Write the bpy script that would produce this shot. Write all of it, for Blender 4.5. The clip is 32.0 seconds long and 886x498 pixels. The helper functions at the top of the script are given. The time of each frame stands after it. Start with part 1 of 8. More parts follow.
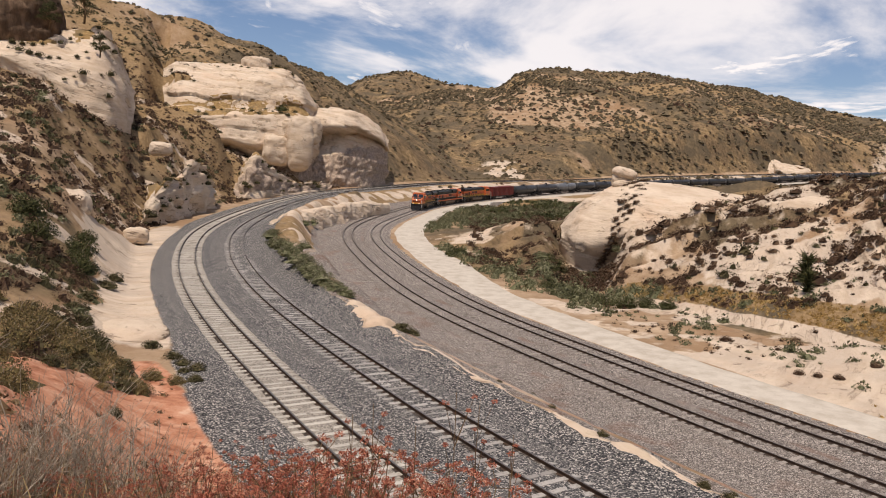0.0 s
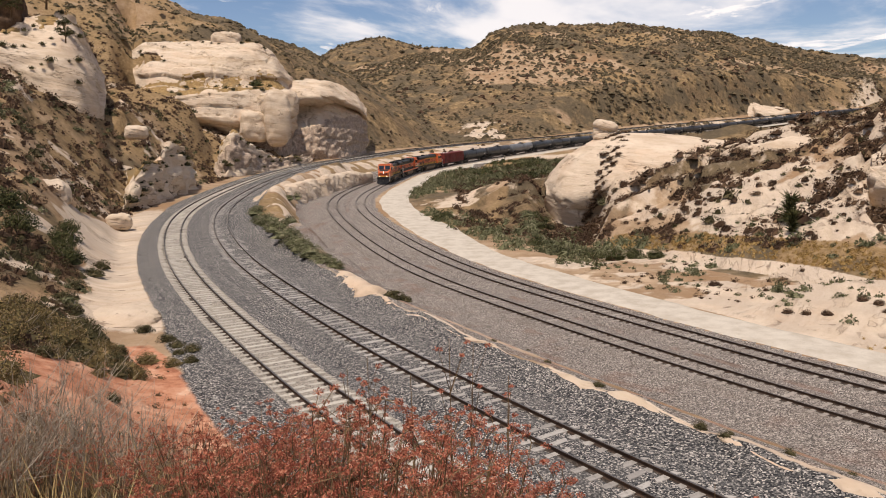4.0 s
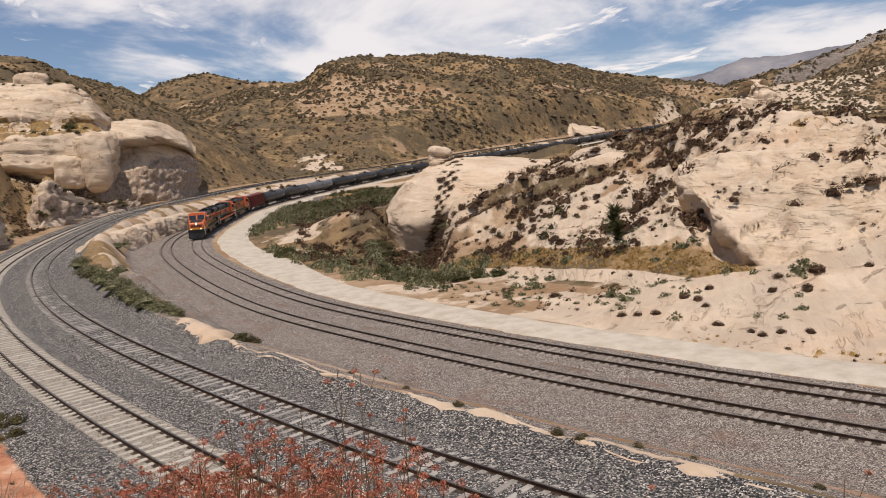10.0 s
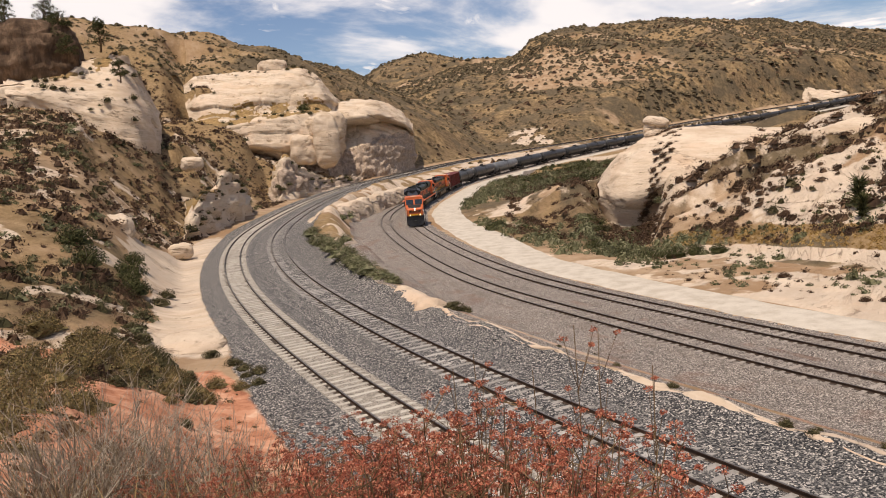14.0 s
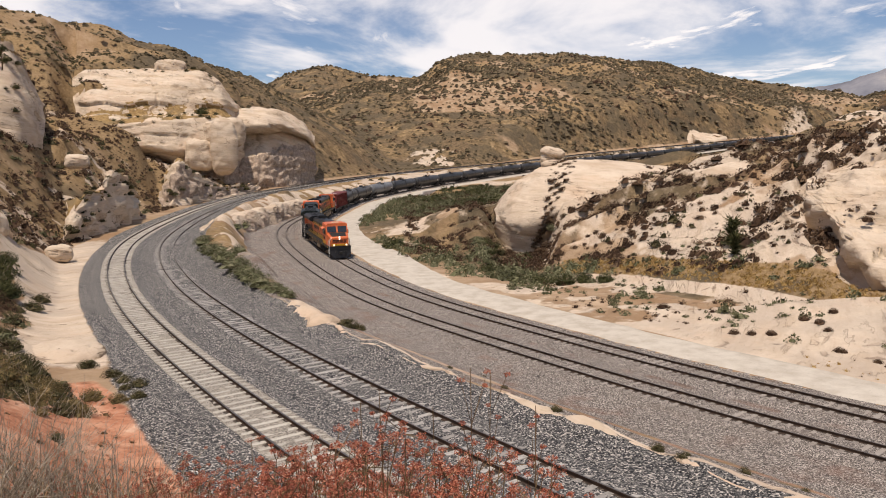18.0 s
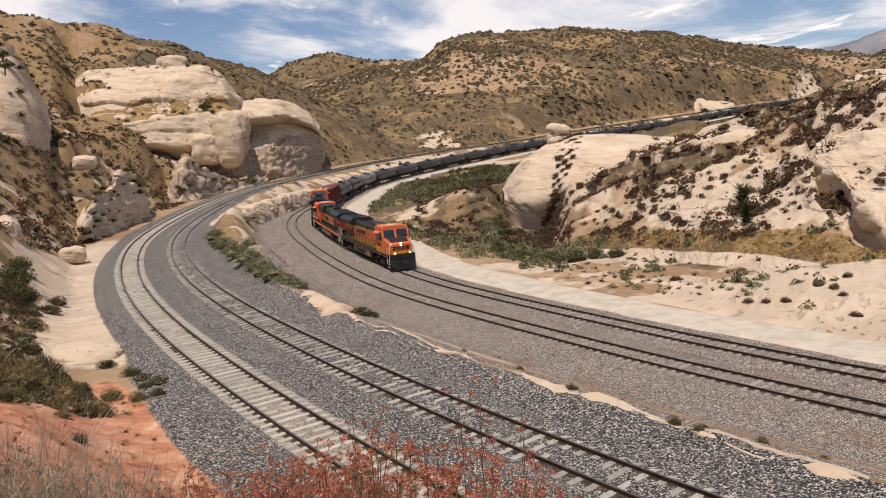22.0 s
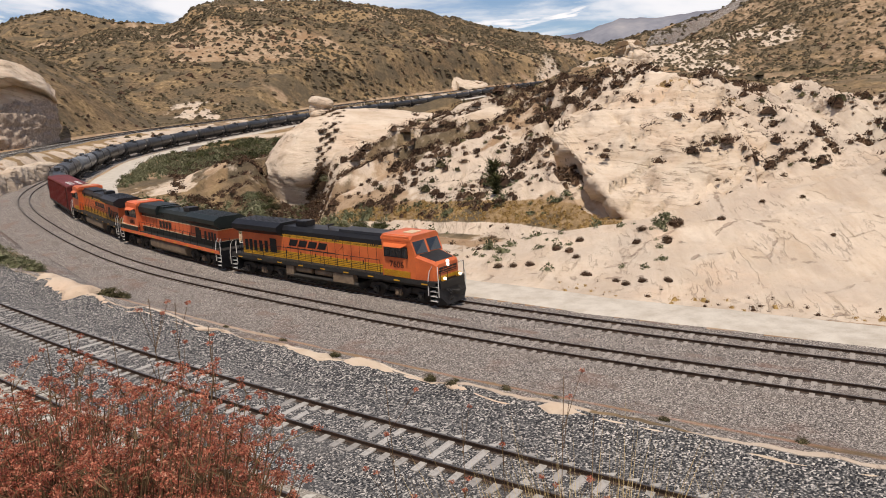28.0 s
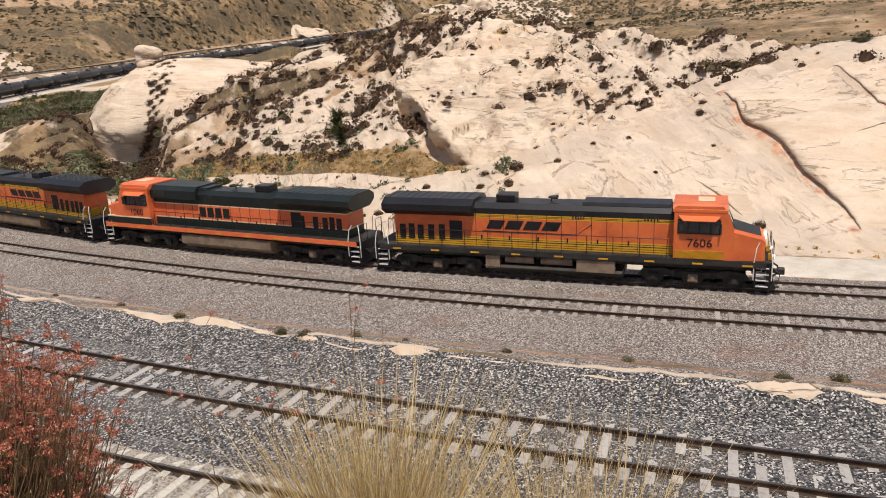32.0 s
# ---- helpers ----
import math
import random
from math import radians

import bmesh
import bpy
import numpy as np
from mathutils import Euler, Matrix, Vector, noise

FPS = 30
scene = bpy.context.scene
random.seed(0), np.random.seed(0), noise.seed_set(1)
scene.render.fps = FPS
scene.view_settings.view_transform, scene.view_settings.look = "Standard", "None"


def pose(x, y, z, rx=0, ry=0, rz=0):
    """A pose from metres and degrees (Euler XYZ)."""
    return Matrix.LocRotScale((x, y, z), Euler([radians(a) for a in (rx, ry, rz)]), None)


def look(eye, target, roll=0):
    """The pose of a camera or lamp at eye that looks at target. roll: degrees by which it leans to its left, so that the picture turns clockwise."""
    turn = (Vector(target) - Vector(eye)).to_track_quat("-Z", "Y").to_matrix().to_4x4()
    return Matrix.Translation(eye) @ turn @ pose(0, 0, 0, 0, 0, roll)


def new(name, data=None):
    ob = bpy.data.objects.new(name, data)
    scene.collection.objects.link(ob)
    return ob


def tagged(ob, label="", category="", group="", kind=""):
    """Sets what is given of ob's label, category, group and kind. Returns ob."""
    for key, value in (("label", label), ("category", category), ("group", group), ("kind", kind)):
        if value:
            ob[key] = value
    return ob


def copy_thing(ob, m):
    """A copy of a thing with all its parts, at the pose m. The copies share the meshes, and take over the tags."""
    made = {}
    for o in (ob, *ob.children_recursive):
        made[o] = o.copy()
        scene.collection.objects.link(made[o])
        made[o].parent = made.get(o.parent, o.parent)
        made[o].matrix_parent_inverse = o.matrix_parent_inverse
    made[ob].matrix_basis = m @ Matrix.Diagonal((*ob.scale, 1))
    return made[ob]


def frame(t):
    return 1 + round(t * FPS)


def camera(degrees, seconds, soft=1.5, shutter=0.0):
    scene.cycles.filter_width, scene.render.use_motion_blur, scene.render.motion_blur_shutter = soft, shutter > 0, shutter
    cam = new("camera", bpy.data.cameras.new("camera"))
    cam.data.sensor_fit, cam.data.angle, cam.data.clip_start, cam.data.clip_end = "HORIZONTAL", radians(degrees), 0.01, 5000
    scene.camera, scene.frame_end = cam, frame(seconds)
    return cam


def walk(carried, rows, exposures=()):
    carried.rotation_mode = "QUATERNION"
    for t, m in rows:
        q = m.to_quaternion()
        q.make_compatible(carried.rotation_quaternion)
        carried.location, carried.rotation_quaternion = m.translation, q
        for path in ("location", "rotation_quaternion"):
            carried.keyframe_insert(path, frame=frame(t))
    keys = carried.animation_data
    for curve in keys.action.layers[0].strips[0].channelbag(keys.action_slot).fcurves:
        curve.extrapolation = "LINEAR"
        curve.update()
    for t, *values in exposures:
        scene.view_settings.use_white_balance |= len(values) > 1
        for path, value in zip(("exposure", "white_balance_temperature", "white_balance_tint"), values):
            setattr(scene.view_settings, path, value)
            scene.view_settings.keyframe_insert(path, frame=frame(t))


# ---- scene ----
cam = camera(61.85, 32.0, soft=1.0)
PATH = [
    (0.0, pose(0.07, 0.04, 13.37, 83.61, -3.13, 0.35)),
    (0.5, pose(0.05, 0.10, 13.41, 83.21, -3.01, -0.81)),
    (1.0, pose(0.03, 0.13, 13.41, 83.42, -3.27, -1.23)),
    (1.5, pose(0.03, 0.19, 13.36, 83.48, -2.91, -0.33)),
    (2.0, pose(0.07, 0.18, 13.36, 83.10, -0.47, 1.66)),
    (2.5, pose(0.06, 0.07, 13.36, 82.18, -0.56, -0.64)),
    (3.0, pose(0.08, 0.01, 13.42, 81.76, -0.40, -1.72)),
    (3.5, pose(0.12, 0.01, 13.36, 80.89, 0.58, -0.82)),
    (5.5, pose(-0.12, 0.28, 13.23, 81.23, 1.36, -3.22)),
    (6.0, pose(-0.11, 0.28, 13.20, 81.21, 1.43, -3.29)),
    (6.5, pose(-0.12, 0.27, 13.19, 78.95, 2.59, -2.50)),
    (7.0, pose(-0.07, 0.27, 13.25, 82.87, 0.80, -3.21)),
    (7.5, pose(-0.03, 0.26, 13.29, 84.32, 1.72, -5.01)),
    (8.0, pose(0.06, 0.23, 13.28, 85.56, 2.04, -9.73)),
    (8.5, pose(0.05, 0.10, 13.29, 84.88, 1.29, -14.43)),
    (9.0, pose(0.05, 0.04, 13.30, 84.57, 1.94, -13.67)),
    (9.5, pose(0.12, -0.02, 13.31, 84.71, 1.94, -19.34)),
    (10.0, pose(-0.04, 0.09, 13.28, 82.76, 3.78, -13.68)),
    (10.5, pose(-0.02, 0.19, 13.26, 83.33, 4.00, -7.96)),
    (11.0, pose(-0.04, 0.28, 13.24, 83.10, 3.73, -5.30)),
    (11.5, pose(-0.10, 0.32, 13.21, 81.94, 2.82, -3.50)),
    (12.0, pose(-0.08, 0.41, 13.22, 80.78, 5.09, 0.91)),
    (12.5, pose(-0.13, 0.47, 13.18, 81.78, 3.88, 1.02)),
    (13.0, pose(-0.12, 0.46, 13.14, 80.41, 3.26, 2.06)),
    (13.5, pose(-0.07, 0.44, 13.16, 81.30, 4.42, 2.35)),
    (14.0, pose(-0.11, 0.42, 13.14, 82.01, 4.94, 2.42)),
    (14.5, pose(-0.09, 0.37, 13.14, 82.10, 4.21, -0.77)),
    (16.5, pose(-0.15, 0.26, 13.20, 80.68, 3.52, -2.33)),
    (17.0, pose(-0.20, 0.23, 13.21, 82.11, 3.57, -2.22)),
    (17.5, pose(-0.27, 0.19, 13.19, 80.31, 0.56, -4.91)),
    (18.0, pose(-0.16, 0.15, 13.29, 82.98, 0.93, -5.14)),
    (18.5, pose(-0.17, 0.15, 13.27, 83.03, 0.67, -7.15)),
    (19.0, pose(-0.13, 0.08, 13.27, 81.88, 2.68, -7.70)),
    (19.5, pose(-0.00, 0.05, 13.32, 82.11, 3.43, -9.11)),
    (20.0, pose(-0.05, 0.16, 13.37, 83.95, 3.94, -4.75)),
    (20.5, pose(0.02, 0.10, 13.32, 81.81, 3.73, -1.77)),
    (21.0, pose(-0.02, 0.09, 13.34, 82.98, 1.72, -5.68)),
    (21.5, pose(-0.01, 0.11, 13.36, 83.89, 2.48, -7.83)),
    (22.0, pose(-0.05, 0.13, 13.39, 81.61, 3.87, -4.67)),
    (22.5, pose(0.02, 0.05, 13.44, 81.33, 5.37, -6.99)),
    (23.0, pose(0.04, 0.01, 13.43, 82.41, 5.76, -7.68)),
    (23.5, pose(0.05, -0.06, 13.43, 80.63, 5.63, -9.28)),
    (24.0, pose(0.07, -0.10, 13.44, 81.86, 4.42, -10.67)),
    (24.5, pose(-0.00, -0.12, 13.44, 81.77, 3.28, -10.52)),
    (25.0, pose(-0.02, -0.11, 13.42, 81.57, 3.47, -9.59)),
    (25.5, pose(0.05, -0.19, 13.38, 81.49, 2.06, -14.46)),
    (27.5, pose(0.13, -0.36, 13.26, 78.14, 2.82, -22.44)),
    (28.0, pose(0.17, -0.38, 13.27, 78.69, 2.33, -22.49)),
    (28.5, pose(0.23, -0.53, 13.25, 78.51, 2.67, -26.40)),
    (29.0, pose(0.21, -0.77, 13.31, 74.90, 3.18, -35.88)),
    (29.5, pose(0.12, -0.82, 13.36, 74.84, 3.88, -37.36)),
    (30.0, pose(0.12, -0.87, 13.37, 75.37, 3.53, -40.32)),
    (30.5, pose(0.01, -0.85, 13.29, 73.30, 4.62, -38.13)),
    (31.0, pose(0.10, -0.76, 13.32, 73.73, 3.66, -33.93)),
    (31.5, pose(0.17, -0.68, 13.27, 75.96, 3.58, -33.39)),
    (32.0, pose(0.27, -0.75, 13.22, 74.37, 2.63, -34.28)),
]
walk(cam, PATH, [(0, -0.60, 7100, 17), (6, -0.52, 7150, 16), (8, -0.66, 7050, 16), (10, -0.70, 7050, 16), (13, -0.50, 7400, 17), (18, -0.56, 7050, 16), (20, -0.54, 7150, 16), (25, -0.58, 7100, 16), (28.5, -0.52, 6850, 14), (32, -0.36, 6850, 14)])

# ---- light ----
SUN_AZ = math.atan2(-0.46, -0.89)    # the sun stands high to the left, behind the camera
SUN_EL = radians(69)
world = bpy.data.worlds.new("sky")
scene.world = world
world.use_nodes = True
wt = world.node_tree
for n in list(wt.nodes):
    wt.nodes.remove(n)


def wnode(kind, **sets):
    n = wt.nodes.new(kind)
    for k, v in sets.items():
        n.inputs[k].default_value = v
    return n


w_out = wnode("ShaderNodeOutputWorld")
w_bg = wnode("ShaderNodeBackground", Strength=0.078)
w_sky = wt.nodes.new("ShaderNodeTexSky")
w_sky.sky_type = 'NISHITA'
w_sky.sun_disc = False
w_sky.sun_elevation = SUN_EL
w_sky.sun_rotation = SUN_AZ
w_sky.altitude = 900
w_sky.air_density, w_sky.dust_density = 1.0, 0.4
# thin cloud: streaked sheets and a few heaps, thinning out towards the zenith
w_tc = wt.nodes.new("ShaderNodeTexCoord")
w_sep = wt.nodes.new("ShaderNodeSeparateXYZ")
wt.links.new(w_tc.outputs["Generated"], w_sep.inputs[0])


def wmath(op, a, b=0.0, clamp=False):
    n = wt.nodes.new("ShaderNodeMath")
    n.operation, n.use_clamp = op, clamp
    for sock, v in zip(n.inputs, (a, b)):
        if isinstance(v, (int, float)):
            sock.default_value = v
        else:
            wt.links.new(v, sock)
    return n.outputs[0]


w_up = wmath('ADD', wmath('MAXIMUM', w_sep.outputs[2], 0.0), 0.09)
w_flat = wt.nodes.new("ShaderNodeCombineXYZ")
wt.links.new(wmath('DIVIDE', w_sep.outputs[0], w_up), w_flat.inputs[0])
wt.links.new(wmath('DIVIDE', w_sep.outputs[1], w_up), w_flat.inputs[1])


def wcloud(scale, stretch, lo, hi, detail, turn):
    mp = wt.nodes.new("ShaderNodeMapping")
    mp.inputs["Scale"].default_value = stretch
    mp.inputs["Rotation"].default_value = (0, 0, radians(turn))
    wt.links.new(w_flat.outputs[0], mp.inputs[0])
    n = wt.nodes.new("ShaderNodeTexNoise")
    n.inputs["Scale"].default_value, n.inputs["Detail"].default_value, n.inputs["Roughness"].default_value = scale, detail, 0.58
    n.inputs["Distortion"].default_value = 0.5
    wt.links.new(mp.outputs[0], n.inputs["Vector"])
    r = wt.nodes.new("ShaderNodeMapRange")
    r.interpolation_type = 'SMOOTHSTEP'
    r.inputs[1].default_value, r.inputs[2].default_value = lo, hi
    wt.links.new(n.outputs["Fac"], r.inputs[0])
    return r.outputs[0]


w_sheet = wcloud(0.55, (1.0, 0.8, 1), 0.40, 0.56, 9, 20)
w_heap = wcloud(2.1, (1.0, 0.55, 1), 0.55, 0.66, 7, 0)
w_cover = wmath('MAXIMUM', wmath('MULTIPLY', w_sheet, 0.88), w_heap, True)
w_cover = wmath('MULTIPLY', w_cover, wmath('SUBTRACT', 1.0, wmath('MULTIPLY', wmath('MULTIPLY', wmath('SUBTRACT', w_sep.outputs[2], 0.25), 2.2, True), 0.95)))
w_mix = wt.nodes.new("ShaderNodeMix")
w_mix.data_type = 'RGBA'
wt.links.new(w_cover, w_mix.inputs[0])
w_clear = wt.nodes.new("ShaderNodeMix")
w_clear.data_type, w_clear.blend_type = 'RGBA', 'MULTIPLY'
w_clear.inputs[0].default_value = 1.0
w_clear.inputs[7].default_value = (1.4, 1.58, 1.84, 1)
wt.links.new(w_sky.outputs[0], w_clear.inputs[6])
wt.links.new(w_clear.outputs[2], w_mix.inputs[6])
w_mix.inputs[7].default_value = (18.4, 18.8, 19.4, 1)
wt.links.new(w_mix.outputs[2], w_bg.inputs[0])
wt.links.new(w_bg.outputs[0], w_out.inputs[0])

sun_data = bpy.data.lights.new("sun", 'SUN')
sun_data.energy, sun_data.angle, sun_data.color = 5.8, radians(0.53), (1.0, 0.95, 0.87)
sun = new("sun", sun_data)
sun.matrix_world = look((math.sin(SUN_AZ) * 100, math.cos(SUN_AZ) * 100, 100 * math.tan(SUN_EL)), (0, 0, 0))

# ---- noise and curves in numpy ----
def hash2(ix, iy, seed):
    h = (ix.astype(np.int64) * 374761393 + iy.astype(np.int64) * 668265263 + seed * 1442695041) & 0x7FFFFFFF
    h = ((h ^ (h >> 13)) * 1274126177) & 0x7FFFFFFF
    h = ((h ^ (h >> 16)) * 69069 + 12345) & 0x7FFFFFFF
    return (h >> 7) / float(1 << 24)


def vnoise(x, y, seed=0):
    x, y = np.asarray(x, float), np.asarray(y, float)
    ix, iy = np.floor(x), np.floor(y)
    fx, fy = x - ix, y - iy
    fx, fy = fx * fx * fx * (fx * (fx * 6 - 15) + 10), fy * fy * fy * (fy * (fy * 6 - 15) + 10)
    a, b = hash2(ix, iy, seed), hash2(ix + 1, iy, seed)
    c, d = hash2(ix, iy + 1, seed), hash2(ix + 1, iy + 1, seed)
    return (a + (b - a) * fx) * (1 - fy) + (c + (d - c) * fx) * fy


def fbm(x, y, octaves=4, seed=0, gain=0.5):
    total, amp, norm = 0.0, 1.0, 0.0
    for o in range(octaves):
        total = total + amp * vnoise(x * 2 ** o + 17.3 * o, y * 2 ** o - 9.1 * o, seed + o)
        norm += amp
        amp *= gain
    return total / norm


def ridged(x, y, octaves=4, seed=0):
    total, amp, norm = 0.0, 1.0, 0.0
    for o in range(octaves):
        total = total + amp * (1 - np.abs(2 * vnoise(x * 2 ** o + 5.7 * o, y * 2 ** o + 3.1 * o, seed + o) - 1))
        norm += amp
        amp *= 0.5
    return total / norm


def smooth(a, b, v):
    t = np.clip((np.asarray(v, float) - a) / (b - a), 0, 1)
    return t * t * (3 - 2 * t)


def pol(az, r):
    return (r * math.sin(radians(az)), r * math.cos(radians(az)))


class Line:
    """A smooth plan curve with heights, sampled every metre."""

    def __init__(self, pts, soft=7, ready=False):
        p = np.array(pts, float)
        if ready:
            self.set(p)
            return
        out = []
        q = np.vstack([2 * p[0] - p[1], p, 2 * p[-1] - p[-2]])
        for i in range(1, len(q) - 2):
            for u in np.linspace(0, 1, 24, endpoint=False):
                out.append(0.5 * (2 * q[i] + (q[i + 1] - q[i - 1]) * u + (2 * q[i - 1] - 5 * q[i] + 4 * q[i + 1] - q[i + 2]) * u * u
                                  + (3 * q[i] - q[i - 1] - 3 * q[i + 1] + q[i + 2]) * u ** 3))
        out.append(p[-1])
        self.set(np.array(out))
        k = np.exp(-0.5 * (np.arange(-3 * soft, 3 * soft + 1) / soft) ** 2)
        k /= k.sum()
        e = 3 * soft
        pad = np.vstack([2 * self.p[0] - self.p[e:0:-1], self.p, 2 * self.p[-1] - self.p[-2:-e - 2:-1]])
        self.set(np.column_stack([np.convolve(pad[:, c], k, 'valid') for c in range(3)]))

    def set(self, out):
        s = np.concatenate([[0], np.cumsum(np.linalg.norm(np.diff(out[:, :2], axis=0), axis=1))])
        n = int(s[-1])
        g = np.linspace(0, s[-1], n + 1)
        self.p = np.column_stack([np.interp(g, s, out[:, c]) for c in range(3)])
        self.s = g
        self.length = s[-1]

    def at(self, s):
        return np.array([np.interp(s, self.s, self.p[:, c]) for c in range(3)])

    def way(self, s):
        d = self.at(s + 0.6) - self.at(s - 0.6)
        return d / np.linalg.norm(d)

    def offset(self, off):
        """A copy shifted sideways: positive lies to the right of the way."""
        d = np.gradient(self.p[:, :2], axis=0)
        d /= np.linalg.norm(d, axis=1)[:, None]
        q = self.p.copy()
        q[:, 0] += d[:, 1] * off
        q[:, 1] -= d[:, 0] * off
        return Line(q, ready=True)

    def near(self, x, y):
        """Signed distance (positive right of the way), height and place along the line."""
        x, y = np.ravel(x), np.ravel(y)
        dist, z, s = np.zeros(len(x)), np.zeros(len(x)), np.zeros(len(x))
        d = np.gradient(self.p[:, :2], axis=0)
        d /= np.linalg.norm(d, axis=1)[:, None]
        for a in range(0, len(x), 4000):
            xs, ys = x[a:a + 4000], y[a:a + 4000]
            k = np.argmin((xs[:, None] - self.p[None, :, 0]) ** 2 + (ys[:, None] - self.p[None, :, 1]) ** 2, axis=1)
            ex, ey = xs - self.p[k, 0], ys - self.p[k, 1]
            side = ex * d[k, 1] - ey * d[k, 0]
            dist[a:a + 4000] = np.sign(side) * np.hypot(ex, ey)
            dist[a:a + 4000] = np.where(np.abs(side) > 0.5 * np.hypot(ex, ey), np.sign(side) * np.maximum(np.abs(side), np.hypot(ex, ey) - 0.6), dist[a:a + 4000])
            z[a:a + 4000], s[a:a + 4000] = self.p[k, 2], self.s[k]
        return dist, z, s


# ---- the four tracks: two lines, each with its twin ----
# from the far pass, round the bend, towards the camera and out on the right
LINE_D = Line([(930, 150, 55), (860, 330, 53), (770, 470, 50.5), (690, 575, 48), (630, 643, 46), (520, 625, 39), (420, 578, 31), (346.5, 551.2, 24.54), (269.7, 510.6, 19.41),
               (181.3, 444.6, 12.48), (124.9, 398.6, 9.14), (67.8, 338.0, 6.04), (36.3, 292.6, 4.21), (13.1, 257.2, 2.63), (-3.6, 218.1, 1.55),
               (-9.6, 177.6, 1.32), (-12.3, 148.9, 1.26), (-12.5, 133, 1.0), (-10.9, 122, .5), (-8.3, 111.5, .2), (-3, 91.5, 0), (3, 72.7, 0), (7.4, 63.4, 0),
               (13.9, 51.8, 0), (18.4, 43.9, 0), (21.5, 39.2, 0), (26.6, 31.6, 0), (34.8, 21, 0), (41.1, 12.8, 0),
               (53, -2.5, 0), (75, -31, -.2), (120, -88, -.5)])
LINE_B = Line([(430, 625, 33), (364.0, 582.4, 28.59), (286.0, 541.2, 23.97), (197.2, 482.6, 18.75), (122.6, 430.8, 14.13), (77.3, 387.9, 10.80), (44.6, 357.5, 9.17), (17.3, 329.4, 7.62),
               (-5.6, 291.5, 6.18), (-21.6, 248.4, 4.88), (-30.4, 207.0, 4.34), (-33, 172, 3.7), (-32.3, 140, 3.3), (-28.4, 105.4, 3.3), (-23.7, 84, 3.3),
               (-16.6, 63, 3.3), (-8.9, 46.1, 3.3), (-1.4, 32.4, 3.3), (2.8, 25.2, 3.3), (7.2, 18.7, 3.3), (11, 13, 3.3), (14.6, 8.2, 3.3),
               (17.4, 4.5, 3.3), (24, -4.5, 3.3), (40, -26, 3.2), (80, -79, 3)])
# walking along either line towards its end, the inner side of the bend lies on the left, the camera on the right
LINE_C = LINE_D.offset(4.9)
LINE_A = LINE_B.offset(4.9)


# ---- the lie of the land ----
class Ridge:
    """A hill along a crest: crest points (x, y, z), a width to the front (towards the camera) and to the back."""

    def __init__(self, crest, front, back, power=1.6, foot=0.0):
        self.c = np.array([(*pol(a, r), z) for a, r, z in crest])
        self.front, self.back, self.power, self.foot = front, back, power, foot

    def rise(self, x, y):
        best, d2 = np.zeros(len(x)), np.full(len(x), 1e18)
        for a, b in zip(self.c[:-1], self.c[1:]):
            ab = b[:2] - a[:2]
            t = np.clip(((x - a[0]) * ab[0] + (y - a[1]) * ab[1]) / (ab @ ab), 0, 1)
            px, py = a[0] + ab[0] * t, a[1] + ab[1] * t
            q = (x - px) ** 2 + (y - py) ** 2
            w = np.where(np.hypot(x, y) < np.hypot(px, py), self.front, self.back)
            u = np.clip(np.sqrt(q) / w, 0, 1)
            z = (a[2] + (b[2] - a[2]) * t) * (1 - u ** self.power) ** 1.25
            best = np.maximum(best, z)
        return best


